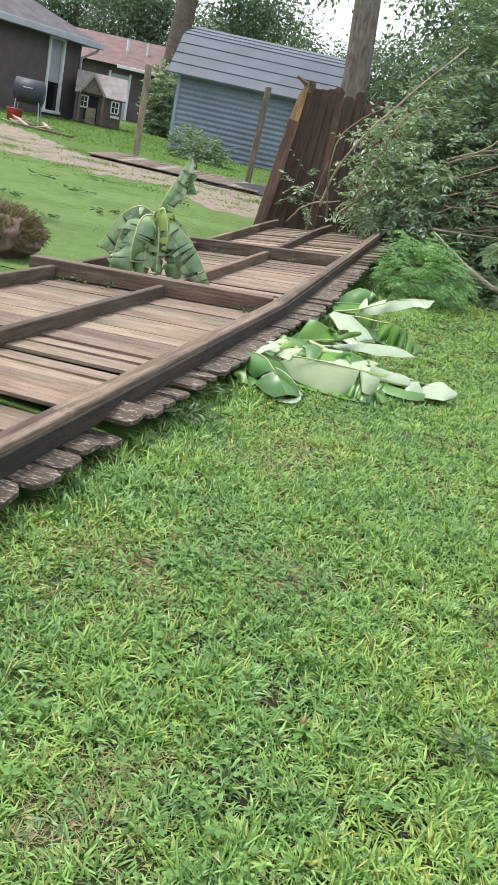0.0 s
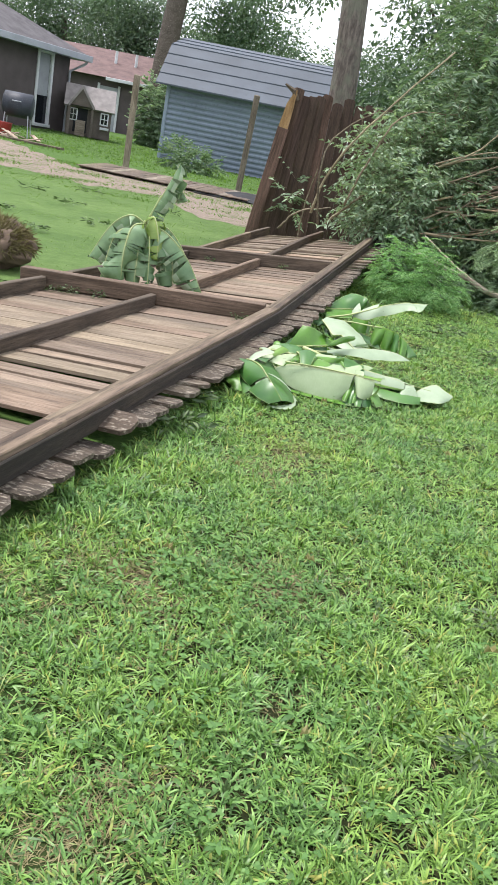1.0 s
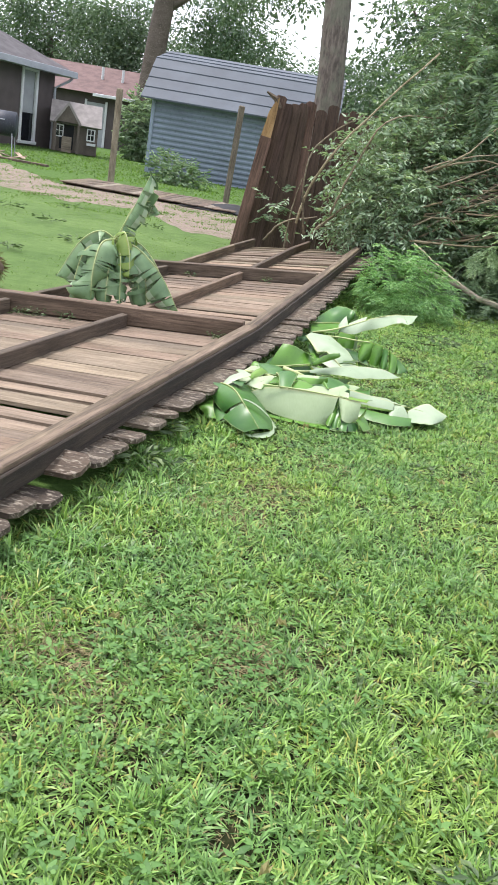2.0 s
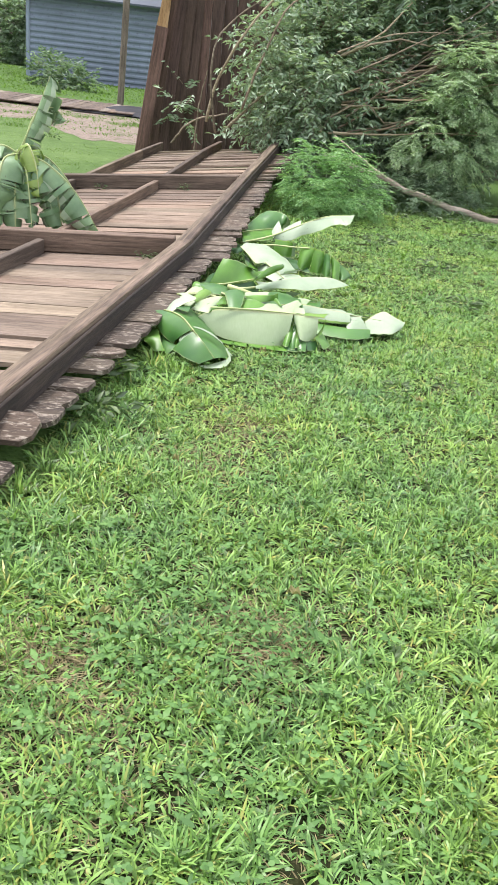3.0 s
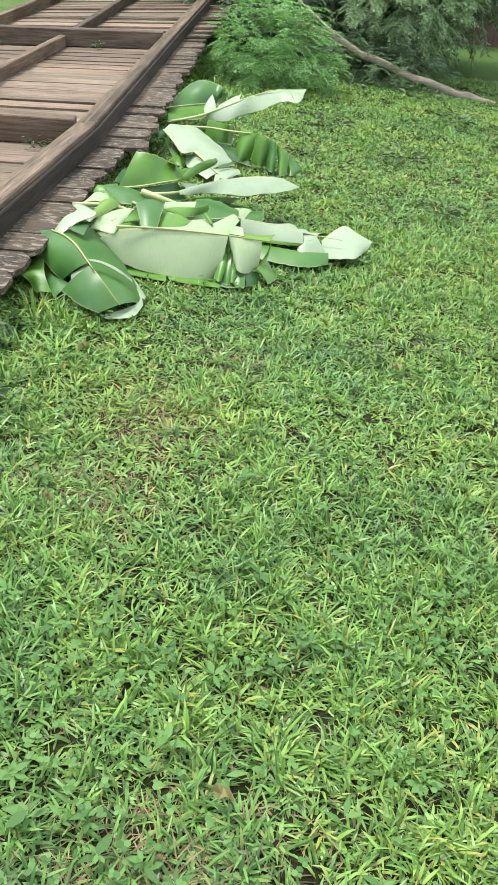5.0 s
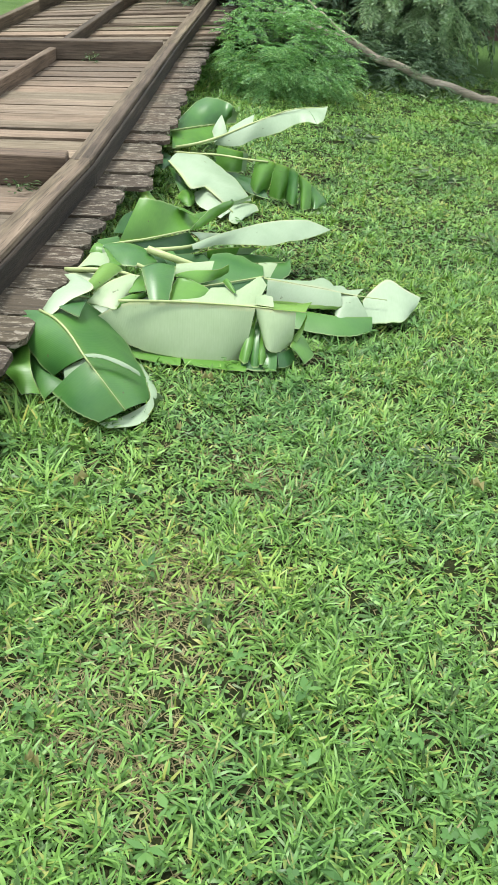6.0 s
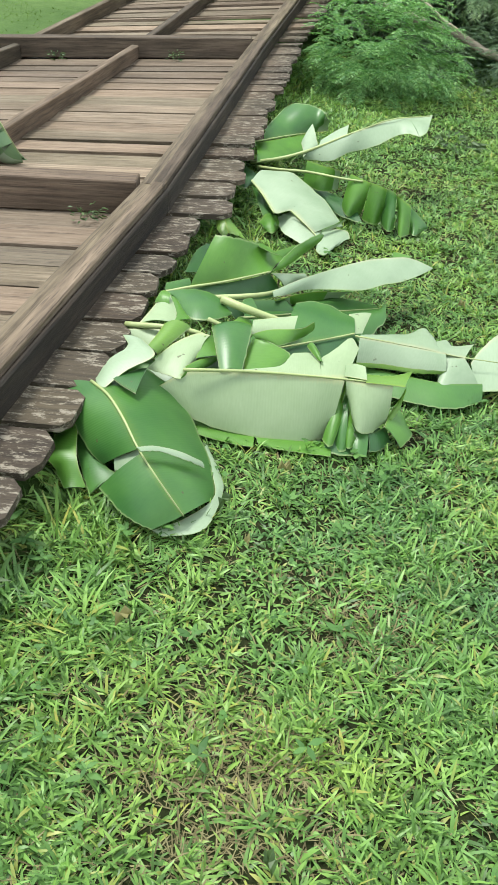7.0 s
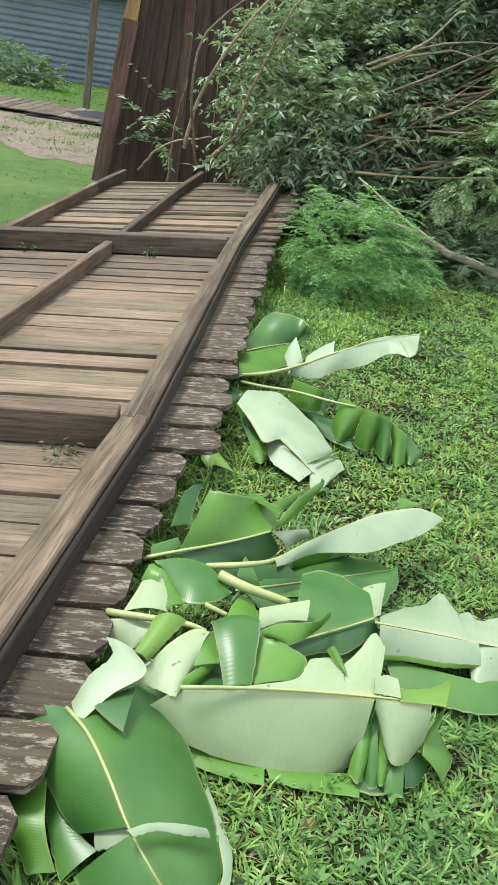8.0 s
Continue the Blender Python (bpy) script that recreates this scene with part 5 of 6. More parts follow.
leaf_sheet(leaf, [(0.284, 4.179, 0.05), (0.304, 4.125, 0.05), (0.33, 4.097, 0.05)], [(0.232, 4.235, 0.05), (0.254, 4.138, 0.035), (0.279, 4.066, 0.02)], UPPER, UNDER, bulge=0.08)
leaf = thing("banana_leaf", "pale curled flap of banana leaf", "leaf", group="fallen banana leaves")
leaf_sheet(leaf, [(0.365, 4.409, 0.18), (0.391, 4.344, 0.18), (0.334, 4.309, 0.16), (0.285, 4.272, 0.13)], [(0.319, 4.447, 0.17), (0.331, 4.397, 0.17), (0.297, 4.359, 0.16), (0.27, 4.319, 0.13)], UNDER, UPPER, bulge=0.08)

# the snapped banana plant standing on the fence
plant = thing("banana_plant", "snapped banana plant with shredded drooping leaves on the fallen fence", "banana plant")
part("stem", tube(bmesh.new(), [(-0.66, 6.05, 0.06), (-0.62, 5.96, 0.28), (-0.58, 5.91, 0.52)], [0.022, 0.02, 0.014], 9), RIB, plant, smooth=True)
FR = (FRAYED, UNDER)
for i, (ctrl, wl, wr, al, ar, te, mt) in enumerate((
        ([(-0.58, 5.9, 0.5), (-0.53, 5.9, 0.62), (-0.47, 5.9, 0.76), (-0.41, 5.9, 0.92)], 0.1, 0.09, -35, -35, (11, 11), FR),
        ([(-0.58, 5.9, 0.5), (-0.68, 5.88, 0.54), (-0.8, 5.86, 0.45), (-0.92, 5.84, 0.22)], 0.16, 0.15, -50, -40, (12, 12), FR),
        ([(-0.58, 5.9, 0.5), (-0.64, 5.76, 0.48), (-0.66, 5.68, 0.32), (-0.65, 5.66, 0.13)], 0.17, 0.17, -12, -12, (11, 11), FR),
        ([(-0.56, 5.9, 0.5), (-0.42, 5.85, 0.47), (-0.26, 5.82, 0.34), (-0.12, 5.8, 0.13)], 0.17, 0.16, -40, -45, (13, 13), FR),
        ([(-0.57, 5.9, 0.52), (-0.52, 5.84, 0.56), (-0.47, 5.79, 0.46), (-0.45, 5.76, 0.32)], 0.11, 0.11, -20, -20, (12, 12), (YOUNG, YOUNG)),
        ([(-0.58, 5.88, 0.46), (-0.52, 5.78, 0.42), (-0.48, 5.7, 0.14)], 0.13, 0.12, -25, -25, (14, 14), FR),
        ([(-0.6, 5.88, 0.46), (-0.74, 5.78, 0.42), (-0.8, 5.72, 0.12)], 0.14, 0.13, -25, -25, (14, 14), FR),
        ([(-0.57, 5.9, 0.48), (-0.44, 5.92, 0.5), (-0.3, 5.93, 0.36), (-0.22, 5.93, 0.15)], 0.12, 0.12, -35, -35, (14, 14), FR),
        ([(-0.55, 5.9, 0.55), (-0.5, 5.92, 0.7), (-0.4, 5.93, 0.76), (-0.33, 5.93, 0.7)], 0.08, 0.08, -45, -45, (12, 12), FR),
        ([(-0.6, 5.9, 0.48), (-0.74, 5.95, 0.4), (-0.88, 6.0, 0.2)], 0.1, 0.1, -30, -30, (16, 16), FR),
        ([(-0.56, 5.92, 0.48), (-0.48, 5.98, 0.42), (-0.4, 6.0, 0.2)], 0.1, 0.1, -30, -30, (16, 16), FR),
        ([(-0.58, 5.86, 0.4), (-0.58, 5.76, 0.32), (-0.57, 5.7, 0.1)], 0.15, 0.15, -10, -10, (12, 12), FR),
        ([(-0.6, 5.9, 0.44), (-0.72, 5.86, 0.36), (-0.76, 5.84, 0.1)], 0.14, 0.14, -20, -20, (14, 14), FR),
        ([(-0.54, 5.9, 0.44), (-0.38, 5.84, 0.36), (-0.32, 5.8, 0.1)], 0.13, 0.13, -20, -20, (14, 14), FR))):
    leaf = thing("leaf", "", "")
    leaf.parent = plant
    banana_leaf(leaf, ctrl, wl, wr, al - 4, ar - 4, 0.1, te, mats=mt, seed=60 + i, base=0.06, droop=0.36, rib=0.011, shape=9, fray=36)

# ---------- branches, shrubs and trees ----------
OVAL = leaf_mat("oval_leaves", [(0.05, (0.1, 0.165, 0.1)), (0.4, (0.205, 0.3, 0.185)), (0.7, (0.32, 0.43, 0.285)), (0.95, (0.5, 0.58, 0.46))], 0.36, 0.3)
FEATHER = leaf_mat("feathery_leaves", [(0.05, (0.075, 0.135, 0.08)), (0.5, (0.15, 0.235, 0.14)), (0.95, (0.3, 0.4, 0.27))], 0.5, 0.35)
BRIGHT = leaf_mat("bright_mimosa_leaves", [(0.05, (0.075, 0.19, 0.08)), (0.45, (0.18, 0.37, 0.135)), (0.95, (0.4, 0.6, 0.26))], 0.5, 0.35)
TREELEAF = leaf_mat("tree_leaves", [(0.05, (0.055, 0.1, 0.062)), (0.5, (0.1, 0.165, 0.1)), (0.95, (0.18, 0.26, 0.155))], 0.55, 0.3)
TWIG = wood("twig_bark", (0.16, 0.125, 0.09), (0.31, 0.255, 0.185), (0.48, 0.42, 0.32))
PALEBARK = wood("pale_branch_bark", (0.2, 0.18, 0.15), (0.38, 0.35, 0.29), (0.5, 0.47, 0.4))


def leaf_cards(name, at, way, length, width, seed, mat, parent=None, label="", fold=0.25):
    """Many small pointed leaves, each folded along its middle, in one mesh."""
    g = np.random.default_rng(seed)
    at, way = np.asarray(at, float), np.asarray(way, float)
    k = len(at)
    way = way / np.linalg.norm(way, axis=1)[:, None]
    ref = g.normal(size=(k, 3)) + np.array([0, 0, 1.2])
    side = np.cross(way, ref)
    side /= np.linalg.norm(side, axis=1)[:, None]
    up = np.cross(side, way)
    ln, wd = g.uniform(*length, k)[:, None], g.uniform(*width, k)[:, None]
    mid = at + way * ln * 0.45
    v = np.stack([at, mid - side * wd / 2 + up * wd * fold, at + way * ln - up * ln * 0.12, mid + side * wd / 2 + up * wd * fold], 1).reshape(-1, 3)
    o = (np.arange(k) * 4)[:, None]
    f = np.concatenate([o + np.array([[0, 1, 2]]), o + np.array([[0, 2, 3]])], 1).reshape(-1, 3)
    me = bpy.data.meshes.new(name)
    me.vertices.add(len(v))
    me.vertices.foreach_set("co", v.astype(np.float32).ravel())
    me.loops.add(f.size)
    me.loops.foreach_set("vertex_index", f.astype(np.int32).ravel())
    me.polygons.add(len(f))
    me.polygons.foreach_set("loop_start", (np.arange(len(f)) * 3).astype(np.int32))
    me.update(calc_edges=True)
    me.materials.append(mat)
    ob = new(name, me)
    if parent:
        ob.parent = parent
    return tagged(ob, label)


def sprays(seed, starts, length, pairs, droop, twig_r=0.003, jit=0.0):
    """Twigs with leaves on both sides: twig verts and faces, leaf places and ways."""
    rnd = random.Random(seed)
    tv, tf, at, way = [], [], [], []
    for p, d in starts:
        p, d = Vector(p), Vector(d).normalized()
        ln = rnd.uniform(*length)
        n = rnd.randint(*pairs)
        pts = [p]
        for i in range(n):
            d = (d + Vector((rnd.uniform(-0.06, 0.06), rnd.uniform(-0.06, 0.06), rnd.uniform(-0.06, 0.06) - droop))).normalized()
            pts.append(pts[-1] + d * ln / n)
        for i, (a, b) in enumerate(zip(pts, pts[1:])):
            w = (b - a).normalized()
            s = w.cross(Vector((0, 0, 1)))
            s = s.normalized() if s.length > 0.01 else Vector((1, 0, 0))
            for sg in (-1, 1):
                at.append(b)
                way.append(s * sg + w * rnd.uniform(0.2, 0.9) + Vector((rnd.uniform(-jit, jit), rnd.uniform(-jit, jit), rnd.uniform(-0.35, 0.15) * (1 + 3 * jit))))
        m, o = pts[len(pts) // 2], len(tv)
        for q, r in ((pts[0], twig_r), (m, twig_r * 0.7), (pts[-1], twig_r * 0.3)):
            tv += [q + Vector((r, 0, 0)), q + Vector((-r / 2, r * 0.86, 0)), q + Vector((-r / 2, -r * 0.5, r * 0.7))]
        for k in (0, 3):
            tf += [(o + k + j, o + k + (j + 1) % 3, o + k + 3 + (j + 1) % 3, o + k + 3 + j) for j in range(3)]
    return tv, tf, at, way


def in_lobes(n, lobes, seed, shell=0.45):
    """Places and outward ways in a heap of egg-shaped lobes, thicker near their skins."""
    rnd = random.Random(seed)
    total_ = sum(a * b * c for _, (a, b, c) in lobes)
    out = []
    for (cx, cy, cz), (a, b, c) in lobes:
        for _ in range(int(n * a * b * c / total_)):
            u = Vector((rnd.gauss(0, 1), rnd.gauss(0, 1), rnd.gauss(0, 1))).normalized()
            r = shell + (1 - shell) * rnd.random() ** 0.7
            p = Vector((cx + a * u.x * r, cy + b * u.y * r, cz + c * u.z * r))
            if p.z > 0.05 + ground_z(p.x, p.y):
                out.append((p, Vector((u.x / a, u.y / b, u.z / c)).normalized() + Vector((rnd.uniform(-0.7, 0.7), rnd.uniform(-0.7, 0.7), rnd.uniform(-0.7, 0.5)))))
    return out


def branch(parent, ctrl, r0, r1, mat, n=10, seg=7):
    pts = curve_points(ctrl, n)
    rnd_ = random.Random(int(1000 * abs(ctrl[0][0] + ctrl[0][2])))
    for p in pts[1:-1]:
        p += Vector((rnd_.uniform(-1, 1), rnd_.uniform(-1, 1), rnd_.uniform(-1, 1))) * r0 * 0.5
    return part("branch", tube(bmesh.new(), pts, [r0 + (r1 - r0) * i / n for i in range(n + 1)], seg), mat, parent, smooth=True)


heap = thing("fallen_tree_limb", "storm-felled tree limb with dense dark leafy branches", "tree")
low_lobes = [((1.36, 9.8, 0.75), (0.38, 0.45, 0.32)), ((1.75, 9.75, 0.95), (0.55, 0.6, 0.7)), ((1.25, 10.0, 1.2), (0.3, 0.4, 0.3)),
             ((2.4, 9.9, 0.75), (0.8, 0.6, 0.7)), ((2.0, 10.2, 1.5), (0.7, 0.5, 0.5))]
tv, tf, at, way = sprays(3, in_lobes(2300, low_lobes, 31), (0.2, 0.45), (5, 9), 0.03, jit=0.6)
tagged(mesh_ob("twig_mass", tv, tf, TWIG), kind="stuff").parent = heap
leaf_cards("foliage", at, way, (0.045, 0.1), (0.017, 0.032), 4, OVAL, heap)
high_lobes = [((2.5, 10.2, 2.1), (1.0, 0.8, 0.8)), ((3.3, 10.0, 1.4), (1.0, 0.8, 1.1)), ((3.4, 10.4, 2.8), (1.2, 0.8, 0.9)), ((2.3, 10.6, 2.9), (0.8, 0.6, 0.7)), ((3.1, 9.9, 0.7), (0.7, 0.5, 0.6))]
tv, tf, at, way = sprays(5, in_lobes(1700, high_lobes, 32), (0.3, 0.6), (11, 16), 0.06, jit=0.15)
tagged(mesh_ob("twig_mass", tv, tf, TWIG), kind="stuff").parent = heap
leaf_cards("foliage", at, way, (0.06, 0.11), (0.016, 0.028), 6, FEATHER, heap, "feathery lighter green foliage")
rnd = random.Random(44)
for ctrl, r0, r1 in (
        ([(4.2, 9.3, 1.75), (3.2, 9.25, 1.45), (2.5, 9.3, 1.15), (1.9, 9.4, 0.85)], 0.035, 0.012),
        ([(4.2, 9.25, 1.6), (3.1, 9.25, 1.3), (2.1, 9.3, 0.92), (1.7, 9.5, 0.7)], 0.03, 0.01),
        ([(3.6, 9.2, 0.7), (2.7, 9.2, 0.78), (2.0, 9.2, 0.6), (1.62, 9.2, 0.61)], 0.018, 0.006),
        ([(3.4, 9.25, 1.1), (2.6, 9.2, 0.8), (1.95, 9.2, 0.62)], 0.014, 0.006),
        ([(0.62, 9.6, 0.55), (0.72, 9.5, 1.0), (1.04, 9.4, 1.55), (1.7, 9.4, 2.35)], 0.016, 0.008),
        ([(0.95, 9.5, 0.7), (1.1, 9.4, 1.2), (1.35, 9.4, 1.68), (1.9, 9.5, 1.8)], 0.013, 0.005),
        ([(0.72, 9.6, 0.45), (0.62, 9.4, 0.99), (0.7, 9.4, 1.36), (1.1, 9.5, 1.7)], 0.012, 0.005),
        ([(0.3, 10.4, 0.25), (0.5, 10.2, 0.5), (0.85, 10.1, 0.62)], 0.012, 0.006),
        ([(0.55, 10.3, 0.15), (0.56, 10.3, 0.6), (0.62, 10.2, 1.0)], 0.01, 0.005),
        ([(0.8, 9.7, 0.45), (1.0, 9.6, 0.7), (1.3, 9.5, 1.0)], 0.018, 0.008)):
    branch(heap, ctrl, r0, r1, TWIG, 14)
for i in range(46):
    a = Vector((rnd.uniform(1.7, 2.7), rnd.uniform(8.95, 9.7), rnd.uniform(0.55, 1.3)))
    d = Vector((rnd.uniform(0.8, 1.5), rnd.uniform(-0.2, 0.3), rnd.uniform(0.1, 0.8)))
    branch(heap, [a, a + d * 0.35 + Vector((0, 0, rnd.uniform(-0.1, 0.12))), a + d * 0.7 + Vector((0, rnd.uniform(-0.1, 0.1), rnd.uniform(-0.12, 0.1))), a + d], rnd.uniform(0.006, 0.013), 0.003, TWIG, 5, 5)

log = thing("fallen_branch", "pale bare broken branch lying across the grass", "branch")
branch(log, [(3.6, 8.5, -0.02), (3.2, 8.55, 0.03), (2.76, 8.6, 0.13), (2.2, 8.7, 0.29), (1.7, 8.85, 0.42)], 0.034, 0.024, PALEBARK, 14, 9)
branch(log, [(2.35, 8.68, 0.25), (2.05, 8.7, 0.42), (1.76, 8.8, 0.6)], 0.011, 0.006, PALEBARK, 6)


def pinnate_bush(name, label, lobes, n, seed, mat, pinna, leaflet, parent=None):
    """A shrub of fern-like fronds."""
    rnd_ = random.Random(seed)
    t = thing(name, label, "shrub")
    starts = []
    for p, d in in_lobes(n, lobes, seed, 0.3):
        starts.append((p, d))
        side = d.cross(Vector((0, 0, 1))).normalized()
        for k in range(3):
            for sg in (-1, 1):
                starts.append((p + d.normalized() * 0.045 * (k + 1), side * sg + d.normalized() * 0.7 + Vector((0, 0, rnd_.uniform(-0.2, 0.2)))))
    tv_, tf_, at_, way_ = sprays(seed + 1, starts, pinna, (12, 15), 0.05, 0.0015)
    tagged(mesh_ob("stem_mass", tv_, tf_, mat), kind="stuff").parent = t
    leaf_cards("foliage", at_, way_, leaflet, (leaflet[0] * 0.2, leaflet[1] * 0.26), seed, mat, t)
    return t


pinnate_bush("mimosa_bush", "bright green feathery mimosa bush on the lawn", [((1.58, 7.98, 0.27), (0.23, 0.3, 0.25)), ((1.8, 8.02, 0.16), (0.17, 0.28, 0.18)), ((1.45, 8.0, 0.17), (0.13, 0.28, 0.2))], 120, 51, BRIGHT, (0.15, 0.22), (0.022, 0.034))
PALEFERN = leaf_mat("pale_fern_leaves", [(0.05, (0.2, 0.31, 0.17)), (0.5, (0.36, 0.49, 0.29)), (0.95, (0.58, 0.68, 0.5))], 0.45, 0.35)
pinnate_bush("mimosa_branch", "feathery pale green mimosa fronds hanging from the felled limb", [((2.85, 8.98, 0.72), (0.5, 0.2, 0.38)), ((3.25, 9.0, 1.25), (0.55, 0.22, 0.5))], 230, 55, PALEFERN, (0.12, 0.2), (0.03, 0.045))
pinnate_bush("low_weeds", "low green feathery weeds beside the fallen branch", [((2.6, 8.8, 0.08), (0.7, 0.25, 0.16))], 180, 57, FEATHER, (0.07, 0.14), (0.018, 0.03))


def tree(label, base, trunk, r0, r1, limbs, clumps, seed, leaf=(0.14, 0.26), per=90, clump_r=(0.5, 1.1), crown_mat=None):
    """A trunk, its limbs and a crown of leaf clumps with gaps."""
    rnd_ = random.Random(seed)
    t = thing("tree", label, "tree")
    if trunk:
        pts = curve_points(trunk, 10)
        part("trunk", tube(bmesh.new(), pts, [r0 + (r1 - r0) * i / 10 for i in range(11)], 12), BARK if seed == 73 else TRUNK, t, smooth=True)
    at_, way_ = [], []
    for c, r in limbs:
        part("limb", tube(bmesh.new(), curve_points(c, 8), [r * (1 - 0.8 * i / 8) for i in range(9)], 6), BARK, t, smooth=True)
    for (c, a), n in clumps:
        for _ in range(n):
            u = Vector((rnd_.gauss(0, 1), rnd_.gauss(0, 1), rnd_.gauss(0, 1))).normalized() * rnd_.random() ** 0.4
            o = Vector((c[0] + a[0] * u.x, c[1] + a[1] * u.y, c[2] + a[2] * u.z))
            r = rnd_.uniform(*clump_r)
            for _ in range(per):
                w = Vector((rnd_.gauss(0, 0.5), rnd_.gauss(0, 0.5), rnd_.gauss(0, 0.35)))
                at_.append(o + w * r)
                way_.append(w + Vector((rnd_.uniform(-0.5, 0.5), rnd_.uniform(-0.5, 0.5), rnd_.uniform(-0.8, 0.3))))
    leaf_cards("crown", at_, way_, leaf, (leaf[0] * 0.4, leaf[1] * 0.5), seed, crown_mat or TREELEAF, t)
    return t


tree("tall tree with a thick pale mottled trunk behind the fence", None, [(1.02, 16, 0.0), (0.98, 16, 2.2), (0.85, 16, 3.8), (0.7, 16.2, 6.5), (0.9, 16.4, 9.0)], 0.25, 0.2,
     [([(0.75, 16.2, 5.0), (1.8, 16.5, 5.8), (3.0, 17, 5.6)], 0.09), ([(0.75, 16.2, 5.2), (-0.6, 16.8, 5.9), (-1.6, 17, 5.0)], 0.07)],
     [(((-0.55, 17.5, 4.0), (1.0, 0.8, 0.45)), 26), (((0.6, 17, 7.5), (3, 1.5, 1.2)), 50)], 71, (0.07, 0.13), 60, (0.25, 0.5))
tree("broad dark leafy tree behind the fence", None, [(3.6, 17, 0.0), (3.5, 17, 2.0), (3.3, 17, 4.5)], 0.2, 0.12,
     [([(3.5, 17, 2.4), (2.6, 16.8, 3.5), (2.0, 16.6, 4.2)], 0.06)],
     [(((2.6, 17, 2.7), (1.2, 1.0, 1.0)), 34), (((3.4, 17, 4.2), (2.0, 1.2, 1.5)), 70), (((5.5, 17, 3.0), (1.6, 1.2, 2.0)), 50)], 72, (0.08, 0.15), 80, (0.35, 0.6))
tree("old tree with a thick leaning trunk behind the shed", None, [(-6.3, 40, 0.3), (-6.0, 40, 4.4), (-5.7, 40, 7.5), (-5.2, 40, 11)], 0.48, 0.4,
     [([(-5.7, 40, 6.5), (-3.5, 40, 8.0), (-2.0, 40, 8.2)], 0.2)],
     [(((-5.0, 41, 9.0), (4.0, 2, 1.6)), 40), (((-3.0, 42, 6.0), (2.4, 2, 1.6)), 40)], 73, (0.14, 0.26), 130, (0.7, 1.3))
for i, (x, y, z, rx, rz, n) in enumerate(((-20, 56, 4.5, 5.0, 4.5, 90), (-14, 52, 5.0, 3.6, 3.8, 90), (-9.0, 49, 4.6, 3.2, 4.0, 95), (-4.0, 52, 4.2, 3.2, 3.2, 85), (-0.5, 46, 3.4, 2.6, 2.6, 75), (4.5, 48, 4.0, 3.4, 3.4, 80), (11, 48, 4.5, 4.0, 4.0, 80), (-28, 58, 5, 6, 5, 70))):
    tree("leafy green tree of the far neighbourhood", None, [(x, y, 0.3), (x + 0.2, y, 3), (x, y, z + 1)], 0.35, 0.15, [], [(((x, y, z), (rx, 1.6, rz)), n)], 80 + i, (0.15, 0.28), 165, (0.75, 1.4))


def shrub(label, lobes, n, seed, leaf, mat):
    t = thing("shrub", label, "shrub")
    tv_, tf_, at_, way_ = sprays(seed, in_lobes(n, lobes, seed, 0.35), (0.15, 0.35), (4, 7), 0.02)
    tagged(mesh_ob("twig_mass", tv_, tf_, TWIG), kind="stuff").parent = t
    leaf_cards("foliage", at_, way_, leaf, (leaf[0] * 0.4, leaf[1] * 0.4), seed, mat, t)


shrub("weedy green bush against the shed wall", [((-2.5, 22.6, 0.4), (0.5, 0.4, 0.42)), ((-1.9, 22.0, 0.3), (0.55, 0.35, 0.3))], 260, 91, (0.08, 0.16), FEATHER)
shrub("tall dark ivy-covered hedge beside the shed", [((-5.0, 33, 1.4), (0.75, 0.8, 1.5)), ((-4.6, 33, 0.8), (0.9, 0.8, 0.9))], 900, 92, (0.1, 0.2), OVAL)
shrub("ivy growing on the standing fence", [((0.42, 11.0, 0.55), (0.16, 0.06, 0.4))], 16, 93, (0.05, 0.09), OVAL)

# ---------- neighbouring houses ----------
BRICK = paint("brown_house_wall", (0.085, 0.07, 0.07), 0.85, 0.15, 2.0, grime=(0.12, 0.1, 0.095))
SHINGLE = paint("dark_shingle_roof", (0.075, 0.07, 0.075), 0.9, 0.25, 3.0, grime=(0.13, 0.12, 0.12))
REDROOF = paint("brown_shingle_roof", (0.14, 0.09, 0.085), 0.9, 0.2, 3.0, grime=(0.2, 0.15, 0.14))
FASCIA = paint("pale_fascia_paint", (0.32, 0.34, 0.38), 0.6, 0.1, 2.0)
WHITE = paint("white_window_paint", (0.6, 0.62, 0.64), 0.5, 0.06, 4.0)
BLIND = paint("window_blind", (0.3, 0.32, 0.34), 0.7, 0.1, 2.0)
PLAYWALL = paint("playhouse_brown_wood", (0.11, 0.09, 0.075), 0.8, 0.2, 4.0)
PLAYROOF = paint("playhouse_grey_roof", (0.24, 0.22, 0.21), 0.8, 0.2, 4.0)
GRILL = paint("dark_blue_grill_enamel", (0.02, 0.026, 0.04), 0.6, 0.2, 5.0)
REDPLASTIC = paint("red_plastic", (0.32, 0.035, 0.03), 0.5, 0.15, 5.0)
PALEWOOD = wood("pale_scrap_wood", (0.2, 0.15, 0.12), (0.34, 0.27, 0.22), (0.45, 0.37, 0.31))
GLASS, gn, gl, gb = node_mat("dark_window_glass")
gb.inputs["Base Color"].default_value, gb.inputs["Roughness"].default_value = (0.012, 0.014, 0.018, 1), 0.08

house = thing("house", "dark brown single-storey house with a shingle roof", "house", axes((-7.75, 30.66, 0.2), (-0.396, -0.918, 0), (0, 0, 1)))
